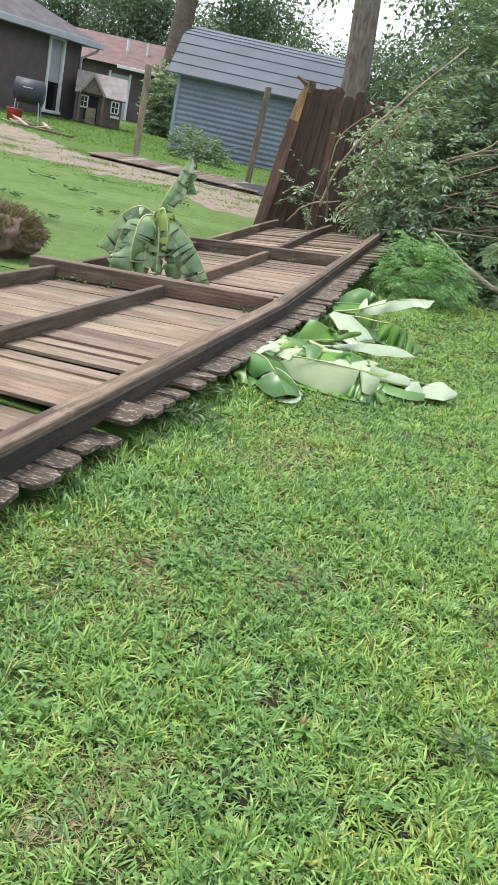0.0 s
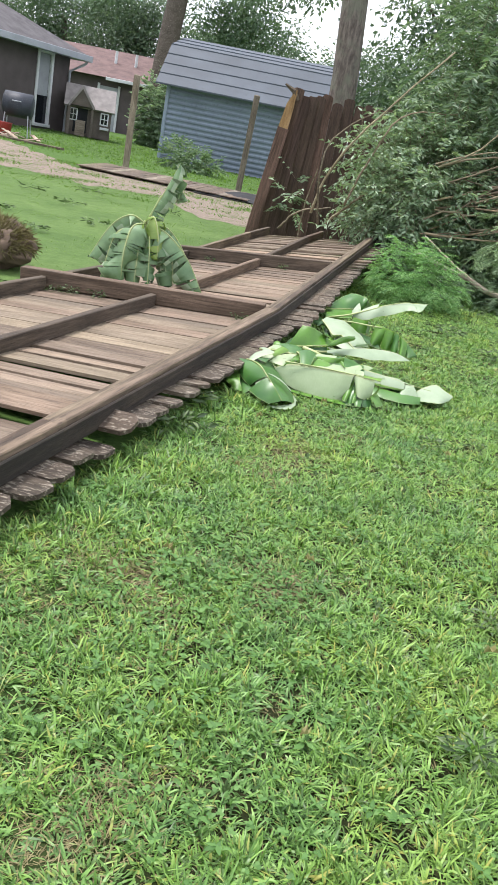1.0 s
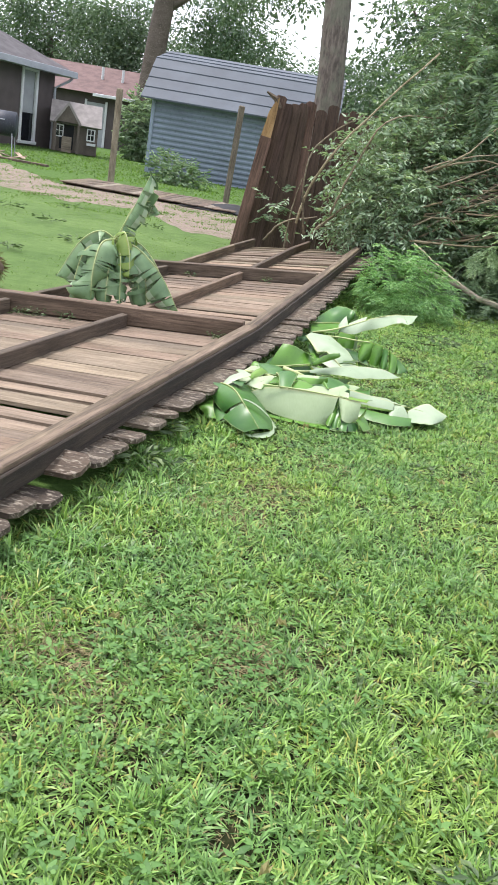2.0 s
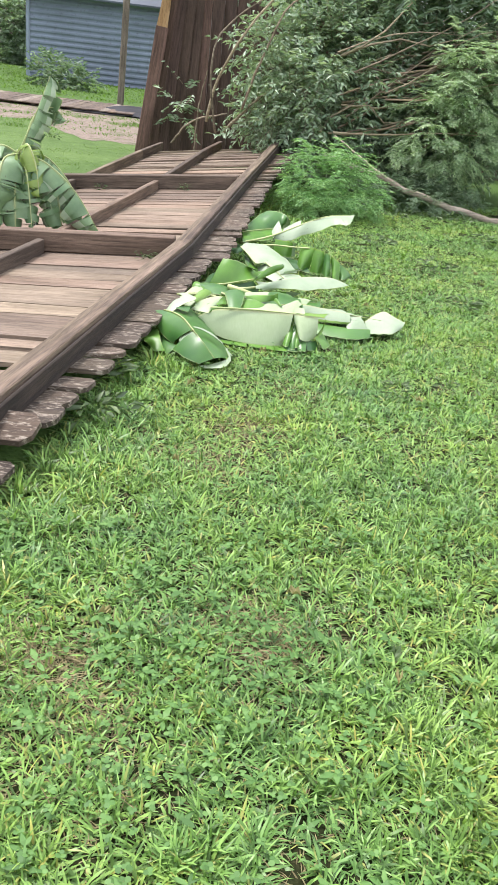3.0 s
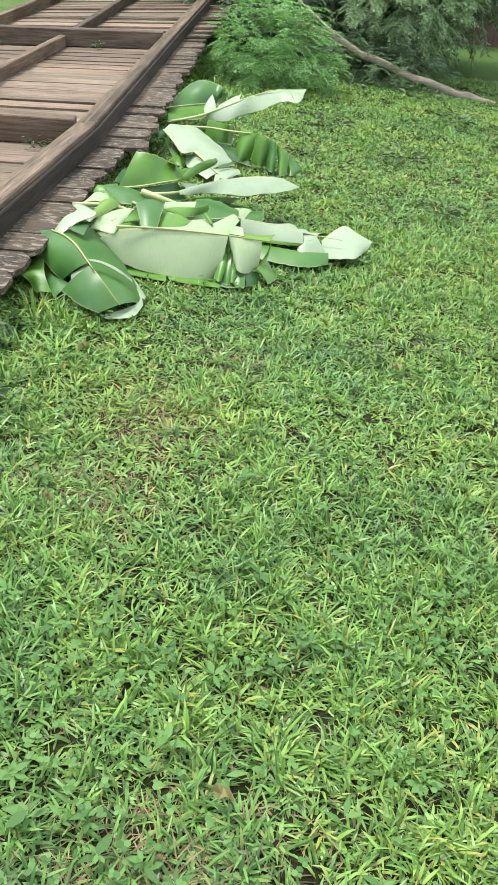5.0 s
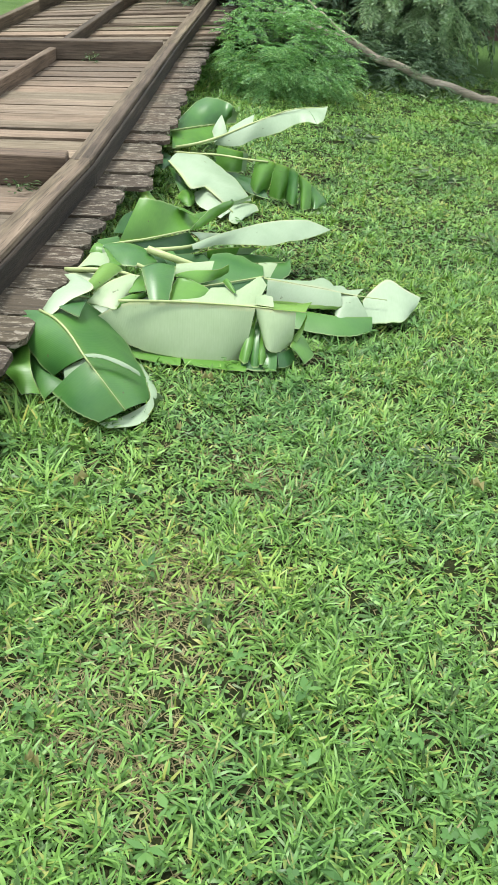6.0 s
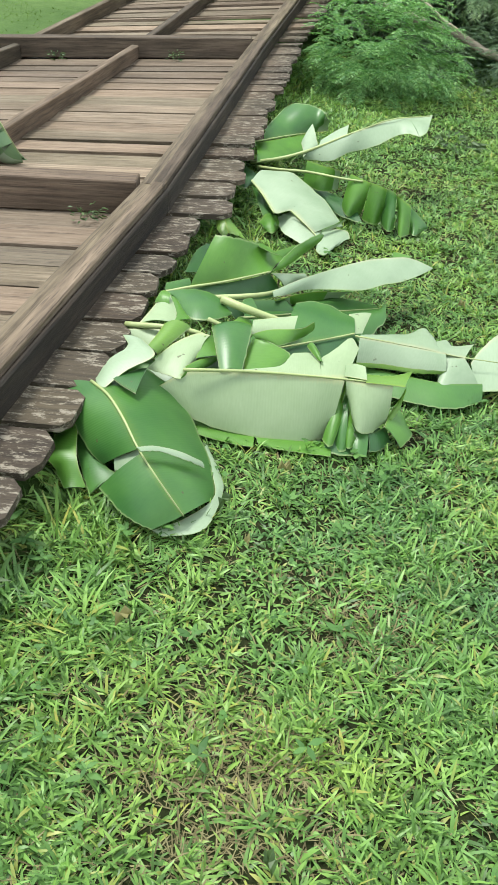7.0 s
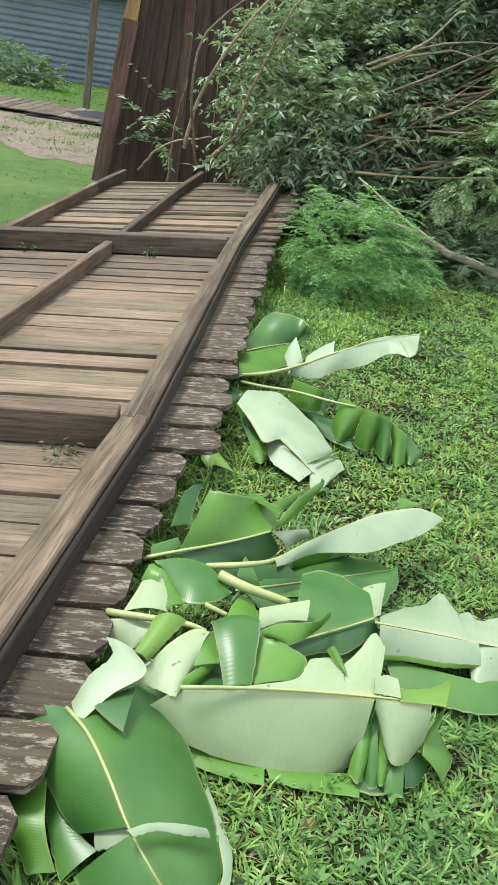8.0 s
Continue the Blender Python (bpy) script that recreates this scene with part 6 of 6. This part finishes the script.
# local x runs along the wall towards the camera, local y out of the wall into the yard
part("wall", boxed(0.92, 1.62, -0.2, 0, 0, 0.22), BRICK, house)
part("wall", boxed(0, 0.92, -0.2, 0, 0, 2.6), BRICK, house)
part("wall", boxed(1.62, 13, -0.2, 0, 0, 2.6), BRICK, house)
part("wall", boxed(0.92, 1.62, -0.2, 0, 2.5, 2.6), BRICK, house)
part("wall", boxed(0, 0.2, -9, -0.2, 0, 2.6), BRICK, house)
bm = bmesh.new()
rv = [bm.verts.new(c) for c in ((-0.5, 0.5, 2.62), (13.5, 0.5, 2.62), (13.5, -9.6, 2.62), (-0.5, -9.6, 2.62), (4.5, -4.5, 5.0), (13.5, -4.5, 5.0))]
for f in ((0, 1, 5, 4), (0, 4, 3), (3, 4, 5, 2), (1, 2, 5), (0, 3, 2, 1)):
    bm.faces.new([rv[i] for i in f])
bmesh.ops.recalc_face_normals(bm, faces=bm.faces[:])
part("roof", bm, SHINGLE, house)
part("fascia", boxed(-0.52, 13.5, 0.5, 0.54, 2.46, 2.66, 0.01), FASCIA, house)
part("fascia", boxed(-0.54, -0.5, -9.6, 0.54, 2.46, 2.66, 0.01), FASCIA, house)
part("soffit", boxed(-0.5, 13.5, 0.0, 0.5, 2.47, 2.52), FASCIA, house)
win = thing("window", "", "")
win.parent = house
part("window_frame", boxed(0.86, 0.96, -0.05, 0.05, 0.18, 2.5, 0.01), WHITE, win)
part("window_frame", boxed(1.58, 1.68, -0.05, 0.05, 0.18, 2.5, 0.01), WHITE, win)
part("window_frame", boxed(0.96, 1.58, -0.05, 0.045, 2.4, 2.5, 0.01), WHITE, win)
part("window_sill", boxed(0.82, 1.72, -0.05, 0.08, 0.12, 0.22, 0.01), WHITE, win)
part("pane", boxed(0.96, 1.58, -0.08, -0.06, 0.22, 1.1), GLASS, win)
part("blind", boxed(0.96, 1.58, -0.07, -0.05, 1.1, 2.4), BLIND, win)
part("downspout", tube(bmesh.new(), [(-0.4, 0.42, 2.45), (-0.35, 0.35, 2.35), (0.04, 0.07, 2.05), (0.04, 0.06, 0.05)], [0.045] * 4, 8), FASCIA, house)

back_house = thing("house", "low house with a brown shingle roof behind the yard", "house", pose(0, 42, 0.3, 0, 0, -2))
part("wall", boxed(-14, -6.9, 0, 0.2, 0, 2.5), BRICK, back_house)
part("wall", boxed(-7.1, -6.9, 0.2, 6, 0, 2.5), BRICK, back_house)
bm = bmesh.new()
prism(bm, [(-0.6, 2.42), (2.9, 3.86), (6.4, 2.42)], -15, -6.6, Matrix(((0, 1, 0, 0), (1, 0, 0, 0), (0, 0, 1, 0), (0, 0, 0, 1))))
part("roof", bm, REDROOF, back_house)
part("fascia", boxed(-8.9, -6.6, -0.66, -0.6, 2.3, 2.44, 0.01), WHITE, back_house, "white fascia board")
for x in (-9.0, -8.0):
    part("roof_vent", tube(bmesh.new(), [(x, 1.3, 2.9), (x, 1.3, 3.75)], [0.07, 0.07], 8), WHITE, back_house, "white roof vent pipe")
door = thing("door", "", "")
door.parent = back_house
part("door_panel", boxed(-9.3, -8.4, -0.05, 0.0, 0, 2.05), BLIND, door)
part("door_frame", boxed(-9.4, -9.3, -0.07, 0.0, 0, 2.15), WHITE, door)
part("door_frame", boxed(-8.4, -8.3, -0.07, 0.0, 0, 2.15), WHITE, door)

# ---------- the playhouse ----------
play = thing("playhouse", "small brown wooden playhouse with white windows and grey roof", "playhouse", pose(-6.62, 29.5, 0.27, 0, 0, 14))
part("wall", boxed(-0.75, 0.75, 0.3, 0.34, 0, 1.0, 0.005), PLAYWALL, play)
part("wall", boxed(-0.75, -0.71, 0.34, 1.4, 0, 1.0, 0.005), PLAYWALL, play)
part("wall", boxed(0.71, 0.75, 0.34, 1.4, 0, 1.0, 0.005), PLAYWALL, play)
part("wall", boxed(-0.75, 0.75, 1.4, 1.44, 0, 1.0, 0.005), PLAYWALL, play)
bm = bmesh.new()
prism(bm, [(0.15, 0.92), (0.9, 1.62), (1.6, 0.95), (1.55, 0.9), (0.9, 1.54), (0.2, 0.88)], -0.85, 0.85, Matrix(((0, 1, 0, 0), (1, 0, 0, 0), (0, 0, 1, 0), (0, 0, 0, 1))))
part("roof", bm, PLAYROOF, play)
bm = bmesh.new()
prism(bm, [(-0.72, 0.95), (-0.28, 1.6), (0.18, 0.95), (0.12, 0.9), (-0.28, 1.48), (-0.66, 0.9)], -0.12, 0.85)
part("porch_roof", bm, PLAYROOF, play)
bm = bmesh.new()
prism(bm, [(-0.62, 0.95), (-0.28, 1.5), (0.08, 0.95)], -0.06, -0.02)
part("porch_gable", bm, PLAYWALL, play)
for x in (-0.66, 0.1):
    part("porch_post", boxed(x - 0.04, x + 0.04, -0.08, 0.0, 0, 0.95, 0.006), PLAYWALL, play)
part("half_door", boxed(-0.42, -0.1, -0.06, -0.03, 0.0, 0.5, 0.006), OLDPOST, play, "grey half-height door")
# black panel on the unbroken wall stands in for the doorway's shaded inside
part("opening_shade_panel", boxed(-0.5, -0.05, 0.28, 0.295, 0.1, 0.9), BLACK, play)
for x, y in ((-0.62, 0.27), (0.42, 0.27)):
    w = thing("window", "", "")
    w.parent = play
    part("pane", boxed(x, x + 0.2, y, y + 0.02, 0.5, 0.82), GLASS, w)
    for q in (boxed(x - 0.04, x, y - 0.02, y + 0.02, 0.46, 0.86), boxed(x + 0.2, x + 0.24, y - 0.02, y + 0.02, 0.46, 0.86), boxed(x, x + 0.2, y - 0.02, y + 0.02, 0.82, 0.86),
              boxed(x, x + 0.2, y - 0.02, y + 0.02, 0.46, 0.5), boxed(x + 0.09, x + 0.11, y - 0.015, y, 0.5, 0.82), boxed(x, x + 0.2, y - 0.012, y, 0.65, 0.67)):
        part("window_bar", q, WHITE, w)
part("flower_box", boxed(0.4, 0.7, 0.2, 0.29, 0.32, 0.4, 0.005), WHITE, play)

# ---------- grill and scrap by the house ----------
bbq = thing("barbecue_grill", "dark blue barrel barbecue grill on thin legs", "grill", pose(-6.72, 22.3, 0.08, 0, 0, 10))
bbq.scale = (0.88, 1.2, 1.08)
part("barrel", tube(bmesh.new(), [(-0.42, 0, 0.78), (-0.38, 0, 0.78), (0.38, 0, 0.78), (0.42, 0, 0.78)], [0.2, 0.28, 0.28, 0.2], 20), GRILL, bbq, smooth=True)
part("lid_handle", tube(bmesh.new(), [(-0.12, -0.3, 0.86), (-0.1, -0.34, 0.86), (0.1, -0.34, 0.86), (0.12, -0.3, 0.86)], [0.012] * 4, 6), FASCIA, bbq, "grey lid handle")
for x in (-0.32, 0.32):
    for y in (-0.2, 0.2):
        part("leg", tube(bmesh.new(), [(x, y, 0.58), (x * 1.15, y * 1.3, 0.0)], [0.018, 0.015], 6), FASCIA, bbq)
tub = thing("red_bucket", "red plastic bucket on the ground by the grill", "bucket", pose(-6.95, 22.0, 0.15))
part("body", tube(bmesh.new(), [(0, 0, 0), (0, 0, 0.3), (0, 0, 0.32)], [0.16, 0.2, 0.21], 16), REDPLASTIC, tub, smooth=True)
rnd = random.Random(21)
for i in range(11):
    x, y = rnd.uniform(-7.3, -6.0), rnd.uniform(21.0, 21.8)
    pl = thing("scrap_board", "short pale scrap of broken wooden board", "board", group="scrap boards")
    part("board", boxed(-rnd.uniform(0.15, 0.3), rnd.uniform(0.15, 0.3), -0.06, 0.06, 0, 0.02, 0.003), PALEWOOD, pl, m=pose(x, y, ground_z(x, y) + 0.01 + 0.03 * (i % 4), rnd.uniform(-8, 8), rnd.uniform(-24, 24), rnd.uniform(-70, 70)))
pl = thing("edging_board", "dark board lying flat on the grass", "board")
part("board", boxed(-0.8, 0.75, -0.1, 0.1, 0, 0.05, 0.004), RAIL, pl, m=pose(-5.75, 20.6, ground_z(-5.75, 20.6), 0, 0, -12))

# ---------- bare earth and the old fallen panel ----------
DIRT, dn, dl, db = node_mat("sandy_bare_earth")
dt = dn.new("ShaderNodeTexCoord")
d1, d2, d3 = noise_node(dn, dl, dt.outputs["Object"], 1.3, 6, 0.65), noise_node(dn, dl, dt.outputs["Object"], 22, 5, 0.7), noise_node(dn, dl, dt.outputs["Object"], 3.5, 5, 0.7)
dr = ramp(dn, [(0.3, (0.12, 0.09, 0.068)), (0.5, (0.22, 0.172, 0.135)), (0.72, (0.31, 0.25, 0.2))])
dl.new(d2.outputs[0], dr.inputs[0])
dg = ramp(dn, [(0.5, (0, 0, 0)), (0.66, (0.8, 0.8, 0.8))])
dl.new(d3.outputs[0], dg.inputs[0])
dl.new(mixc(dn, dl, dg.outputs[0], dr.outputs[0], (0.085, 0.11, 0.04)), db.inputs["Base Color"])
db.inputs["Roughness"].default_value = 0.95
bump(dn, dl, db, d2.outputs[0], 0.8, 0.03)
nx, ny = 70, 16
dv = []
for j in range(ny + 1):
    for i in range(nx + 1):
        x = -8.5 + 9.3 * i / nx
        lo = 13.6 + 0.035 * (x + 4) ** 2 * 0.2 + 0.4 * noise.noise((x * 0.9, 3.1, 0)) + 0.35 * noise.noise((x * 3.1, 5.1, 0)) + 0.2 * noise.noise((x * 7, 1.1, 0)) - (1.7 if x > -1.7 else 0) * min(1, (x + 1.7))
        hi = 16.4 + 0.35 * noise.noise((x * 0.8, 8.4, 0)) + 0.4 * noise.noise((x * 3.3, 2.4, 0)) + max(0, -3.6 - x) * 1.3
        y = lo + (hi - lo) * j / ny
        dv.append((x, y, ground_z(x, y) + 0.008))
dirt = mesh_ob("dirt_path", dv, [(j * (nx + 1) + i, j * (nx + 1) + i + 1, (j + 1) * (nx + 1) + i + 1, (j + 1) * (nx + 1) + i) for j in range(ny) for i in range(nx)], DIRT, True)
tagged(dirt, "strip of bare sandy earth with patchy grass", "path", kind="structure")
tuft_grass("path_grass", "sparse grass in the bare earth", roots_in(4500, 12.6, 17.5, lambda y: -8, lambda y: 0.3, 77, lambda x, y: 0.15 + max(0, noise.noise((x * 1.4, y * 1.4, 3)) * 1.8)), 5, (0.025, 0.06), (0.012, 0.02), 78, MOWN, spread=0.1, joints=2)

old = thing("old_fence_panel", "old brown fence panel lying flat at the foot of the posts", "fence")
rnd = random.Random(31)
for i in range(23):
    x = -3.55 + i * 0.143
    y0 = 16.3 - 0.12 * i * 0.14 + rnd.uniform(-0.04, 0.04)
    part("picket", picket(1.75, 0.139, 300 + i), OLDPOST if i % 5 == 4 else RAIL, old, m=axes((x, y0, ground_z(x, y0) + 0.05), (0.1, 1, 0.02), (0, 0, 1)))
for y in (16.45, 17.6):
    part("rail", boxed(-3.6, -0.4, y, y + 0.09, 0.08, 0.13, 0.004), RAIL, old)
sheet = thing("black_sheeting", "crumpled black plastic sheeting by the fence panel", "sheeting")
sv = []
for j in range(9):
    for i in range(13):
        x, y = -1.35 + 1.35 * i / 12, 15.9 + 0.9 * j / 8
        sv.append((x, y, ground_z(x, y) + 0.03 + 0.1 * max(0, 1 - ((x + 0.35) / 0.6) ** 2) * (j / 8) + 0.03 * noise.noise((x * 5, y * 5, 0))))
so = mesh_ob("sheet", sv, [(j * 13 + i, j * 13 + i + 1, (j + 1) * 13 + i + 1, (j + 1) * 13 + i) for j in range(8) for i in range(12)], BLACK, True)
so.parent = sheet

# ---------- the upturned root clump ----------
root = thing("root_clump", "upturned clump of brown roots and soil on the lawn", "root clump")
SOIL = paint("dry_root_soil", (0.12, 0.085, 0.06), 0.95, 0.4, 9, grime=(0.25, 0.19, 0.13))
bm = bmesh.new()
bmesh.ops.create_icosphere(bm, subdivisions=4, radius=1.0)
for v in bm.verts:
    k = 1 + 0.22 * noise.noise(v.co * 2.2) + 0.16 * noise.noise(v.co * 6) + 0.1 * noise.noise(v.co * 14)
    v.co = Vector((v.co.x * 0.3 * k, v.co.y * 0.28 * k, v.co.z * 0.19 * k))
part("clod", bm, SOIL, root, m=pose(-1.66, 6.05, 0.14), smooth=True)
at, way = [], []
for i in range(2600):
    u = Vector((rnd.gauss(0, 1), rnd.gauss(0, 1), abs(rnd.gauss(0, 1)))).normalized()
    at.append((-1.66 + u.x * 0.28, 6.05 + u.y * 0.26, 0.14 + u.z * 0.17))
    way.append(u + Vector((rnd.uniform(-1, 1), rnd.uniform(-1, 1), rnd.uniform(-1, 0.6))))
leaf_cards("root_fibre", at, way, (0.04, 0.11), (0.003, 0.007), 9, STRAW, root)

# ---------- small litter ----------
DEAD = leaf_mat("dead_leaf", [(0.1, (0.12, 0.11, 0.045)), (0.5, (0.24, 0.225, 0.09)), (0.9, (0.36, 0.35, 0.15))], 0.7, 0.1)
SPRIG = leaf_mat("wilted_sprig", [(0.1, (0.035, 0.07, 0.025)), (0.5, (0.07, 0.12, 0.04)), (0.9, (0.13, 0.19, 0.07))], 0.5, 0.15)


def litter_leaf(x, y, ln, az, mat, label):
    t = thing("leaf", label, "leaf", group="leaves scattered on the lawn")
    bm = bmesh.new()
    r = random.Random(int(x * 1000 + y * 77))
    mid = [bm.verts.new((ln * i / 4, 0, 0.004 * math.sin(i))) for i in range(5)]
    for sg in (-1, 1):
        e = [bm.verts.new((ln * (i + 0.1) / 4, sg * ln * (0.0, 0.2, 0.26, 0.17, 0.0)[i] * r.uniform(0.85, 1.1), 0.012 * (i % 2) + 0.008)) for i in range(1, 4)]
        bm.faces.new((mid[0], mid[1], e[0]))
        bm.faces.new((mid[1], mid[2], e[1], e[0]))
        bm.faces.new((mid[2], mid[3], e[2], e[1]))
        bm.faces.new((mid[3], mid[4], e[2]))
    part("blade", bm, mat, t, m=pose(x, y, ground_z(x, y) + 0.035, r.uniform(-14, 14), r.uniform(-12, 12), az))


rnd = random.Random(61)
for i in range(34):
    y = rnd.uniform(1.5, 8.0)
    x = rnd.uniform(near_left(y) + 0.2, near_right(y) - 0.3)
    dead = rnd.random() < 0.55
    litter_leaf(x, y, rnd.uniform(0.022, 0.05), rnd.uniform(0, 360), DEAD if dead else SPRIG, "small dry yellowish leaf lying in the grass" if dead else "small dark wilted leaf lying in the grass")


for x, y, ln, az, mat in ((0.381, 1.511, 0.024, 60, SPRIG), (0.14, 2.377, 0.03, 20, DEAD), (0.576, 2.462, 0.036, 150, DEAD), (0.723, 2.186, 0.03, 70, DEAD), (0.732, 2.249, 0.042, 80, SPRIG), (0.93, 3.164, 0.03, 60, SPRIG), (0.598, 3.146, 0.03, 100, SPRIG)):
    litter_leaf(x, y, ln, az, mat, "yellowed leaf lying in the grass" if mat is DEAD else "small wilted green leaf lying in the grass")


def sprig(x, y, z, r, seed, size=1.0, label="wilted dark green leafy sprig on the ground"):
    t = thing("leaf_sprig", label, "sprig", group="leafy sprigs blown about")
    rr = random.Random(seed)
    at_, way_ = [], []
    for _ in range(46):
        a, d = rr.uniform(0, 6.28), rr.random() ** 0.6 * r
        at_.append((x + math.cos(a) * d, y + math.sin(a) * d * 0.8, z + rr.uniform(0.005, 0.05)))
        way_.append((math.cos(a) + rr.uniform(-0.6, 0.6), math.sin(a) + rr.uniform(-0.6, 0.6), rr.uniform(-0.2, 0.5)))
    leaf_cards("foliage", at_, way_, (0.04 * size, 0.075 * size), (0.012 * size, 0.022 * size), seed, SPRIG, t)


for i, (x, y, r) in enumerate(((1.79, 6.85, 0.12), (2.03, 6.15, 0.1), (1.141, 3.793, 0.05), (1.35, 3.851, 0.045), (0.896, 1.74, 0.06), (1.058, 2.302, 0.05), (-0.02, 3.75, 0.16), (0.06, 3.45, 0.14), (1.9, 5.2, 0.09), (2.8, 7.4, 0.13), (2.3, 8.2, 0.16), (2.9, 8.3, 0.18),
                               (-2.6, 9.0, 0.16), (-2.2, 10.4, 0.18), (-1.6, 9.2, 0.14), (-2.9, 11.2, 0.18), (-1.2, 11.6, 0.16), (-1.9, 8.0, 0.1), (-2.4, 12.3, 0.16))):
    sprig(x, y, ground_z(x, y) + 0.02, r, 400 + i, min(1.0, 9 * r))
for i, (s_, v_) in enumerate(((1.965, 0.2), (1.97, 1.25), (1.965, 1.35), (2.965, 0.5), (2.97, 1.2), (1.975, 1.1))):
    q = fence_at(s_, v_, -RISE)
    sprig(q.x, q.y - 0.02, q.z, 0.05, 430 + i, 0.42, "small wilted leafy sprig caught on the fence boards")
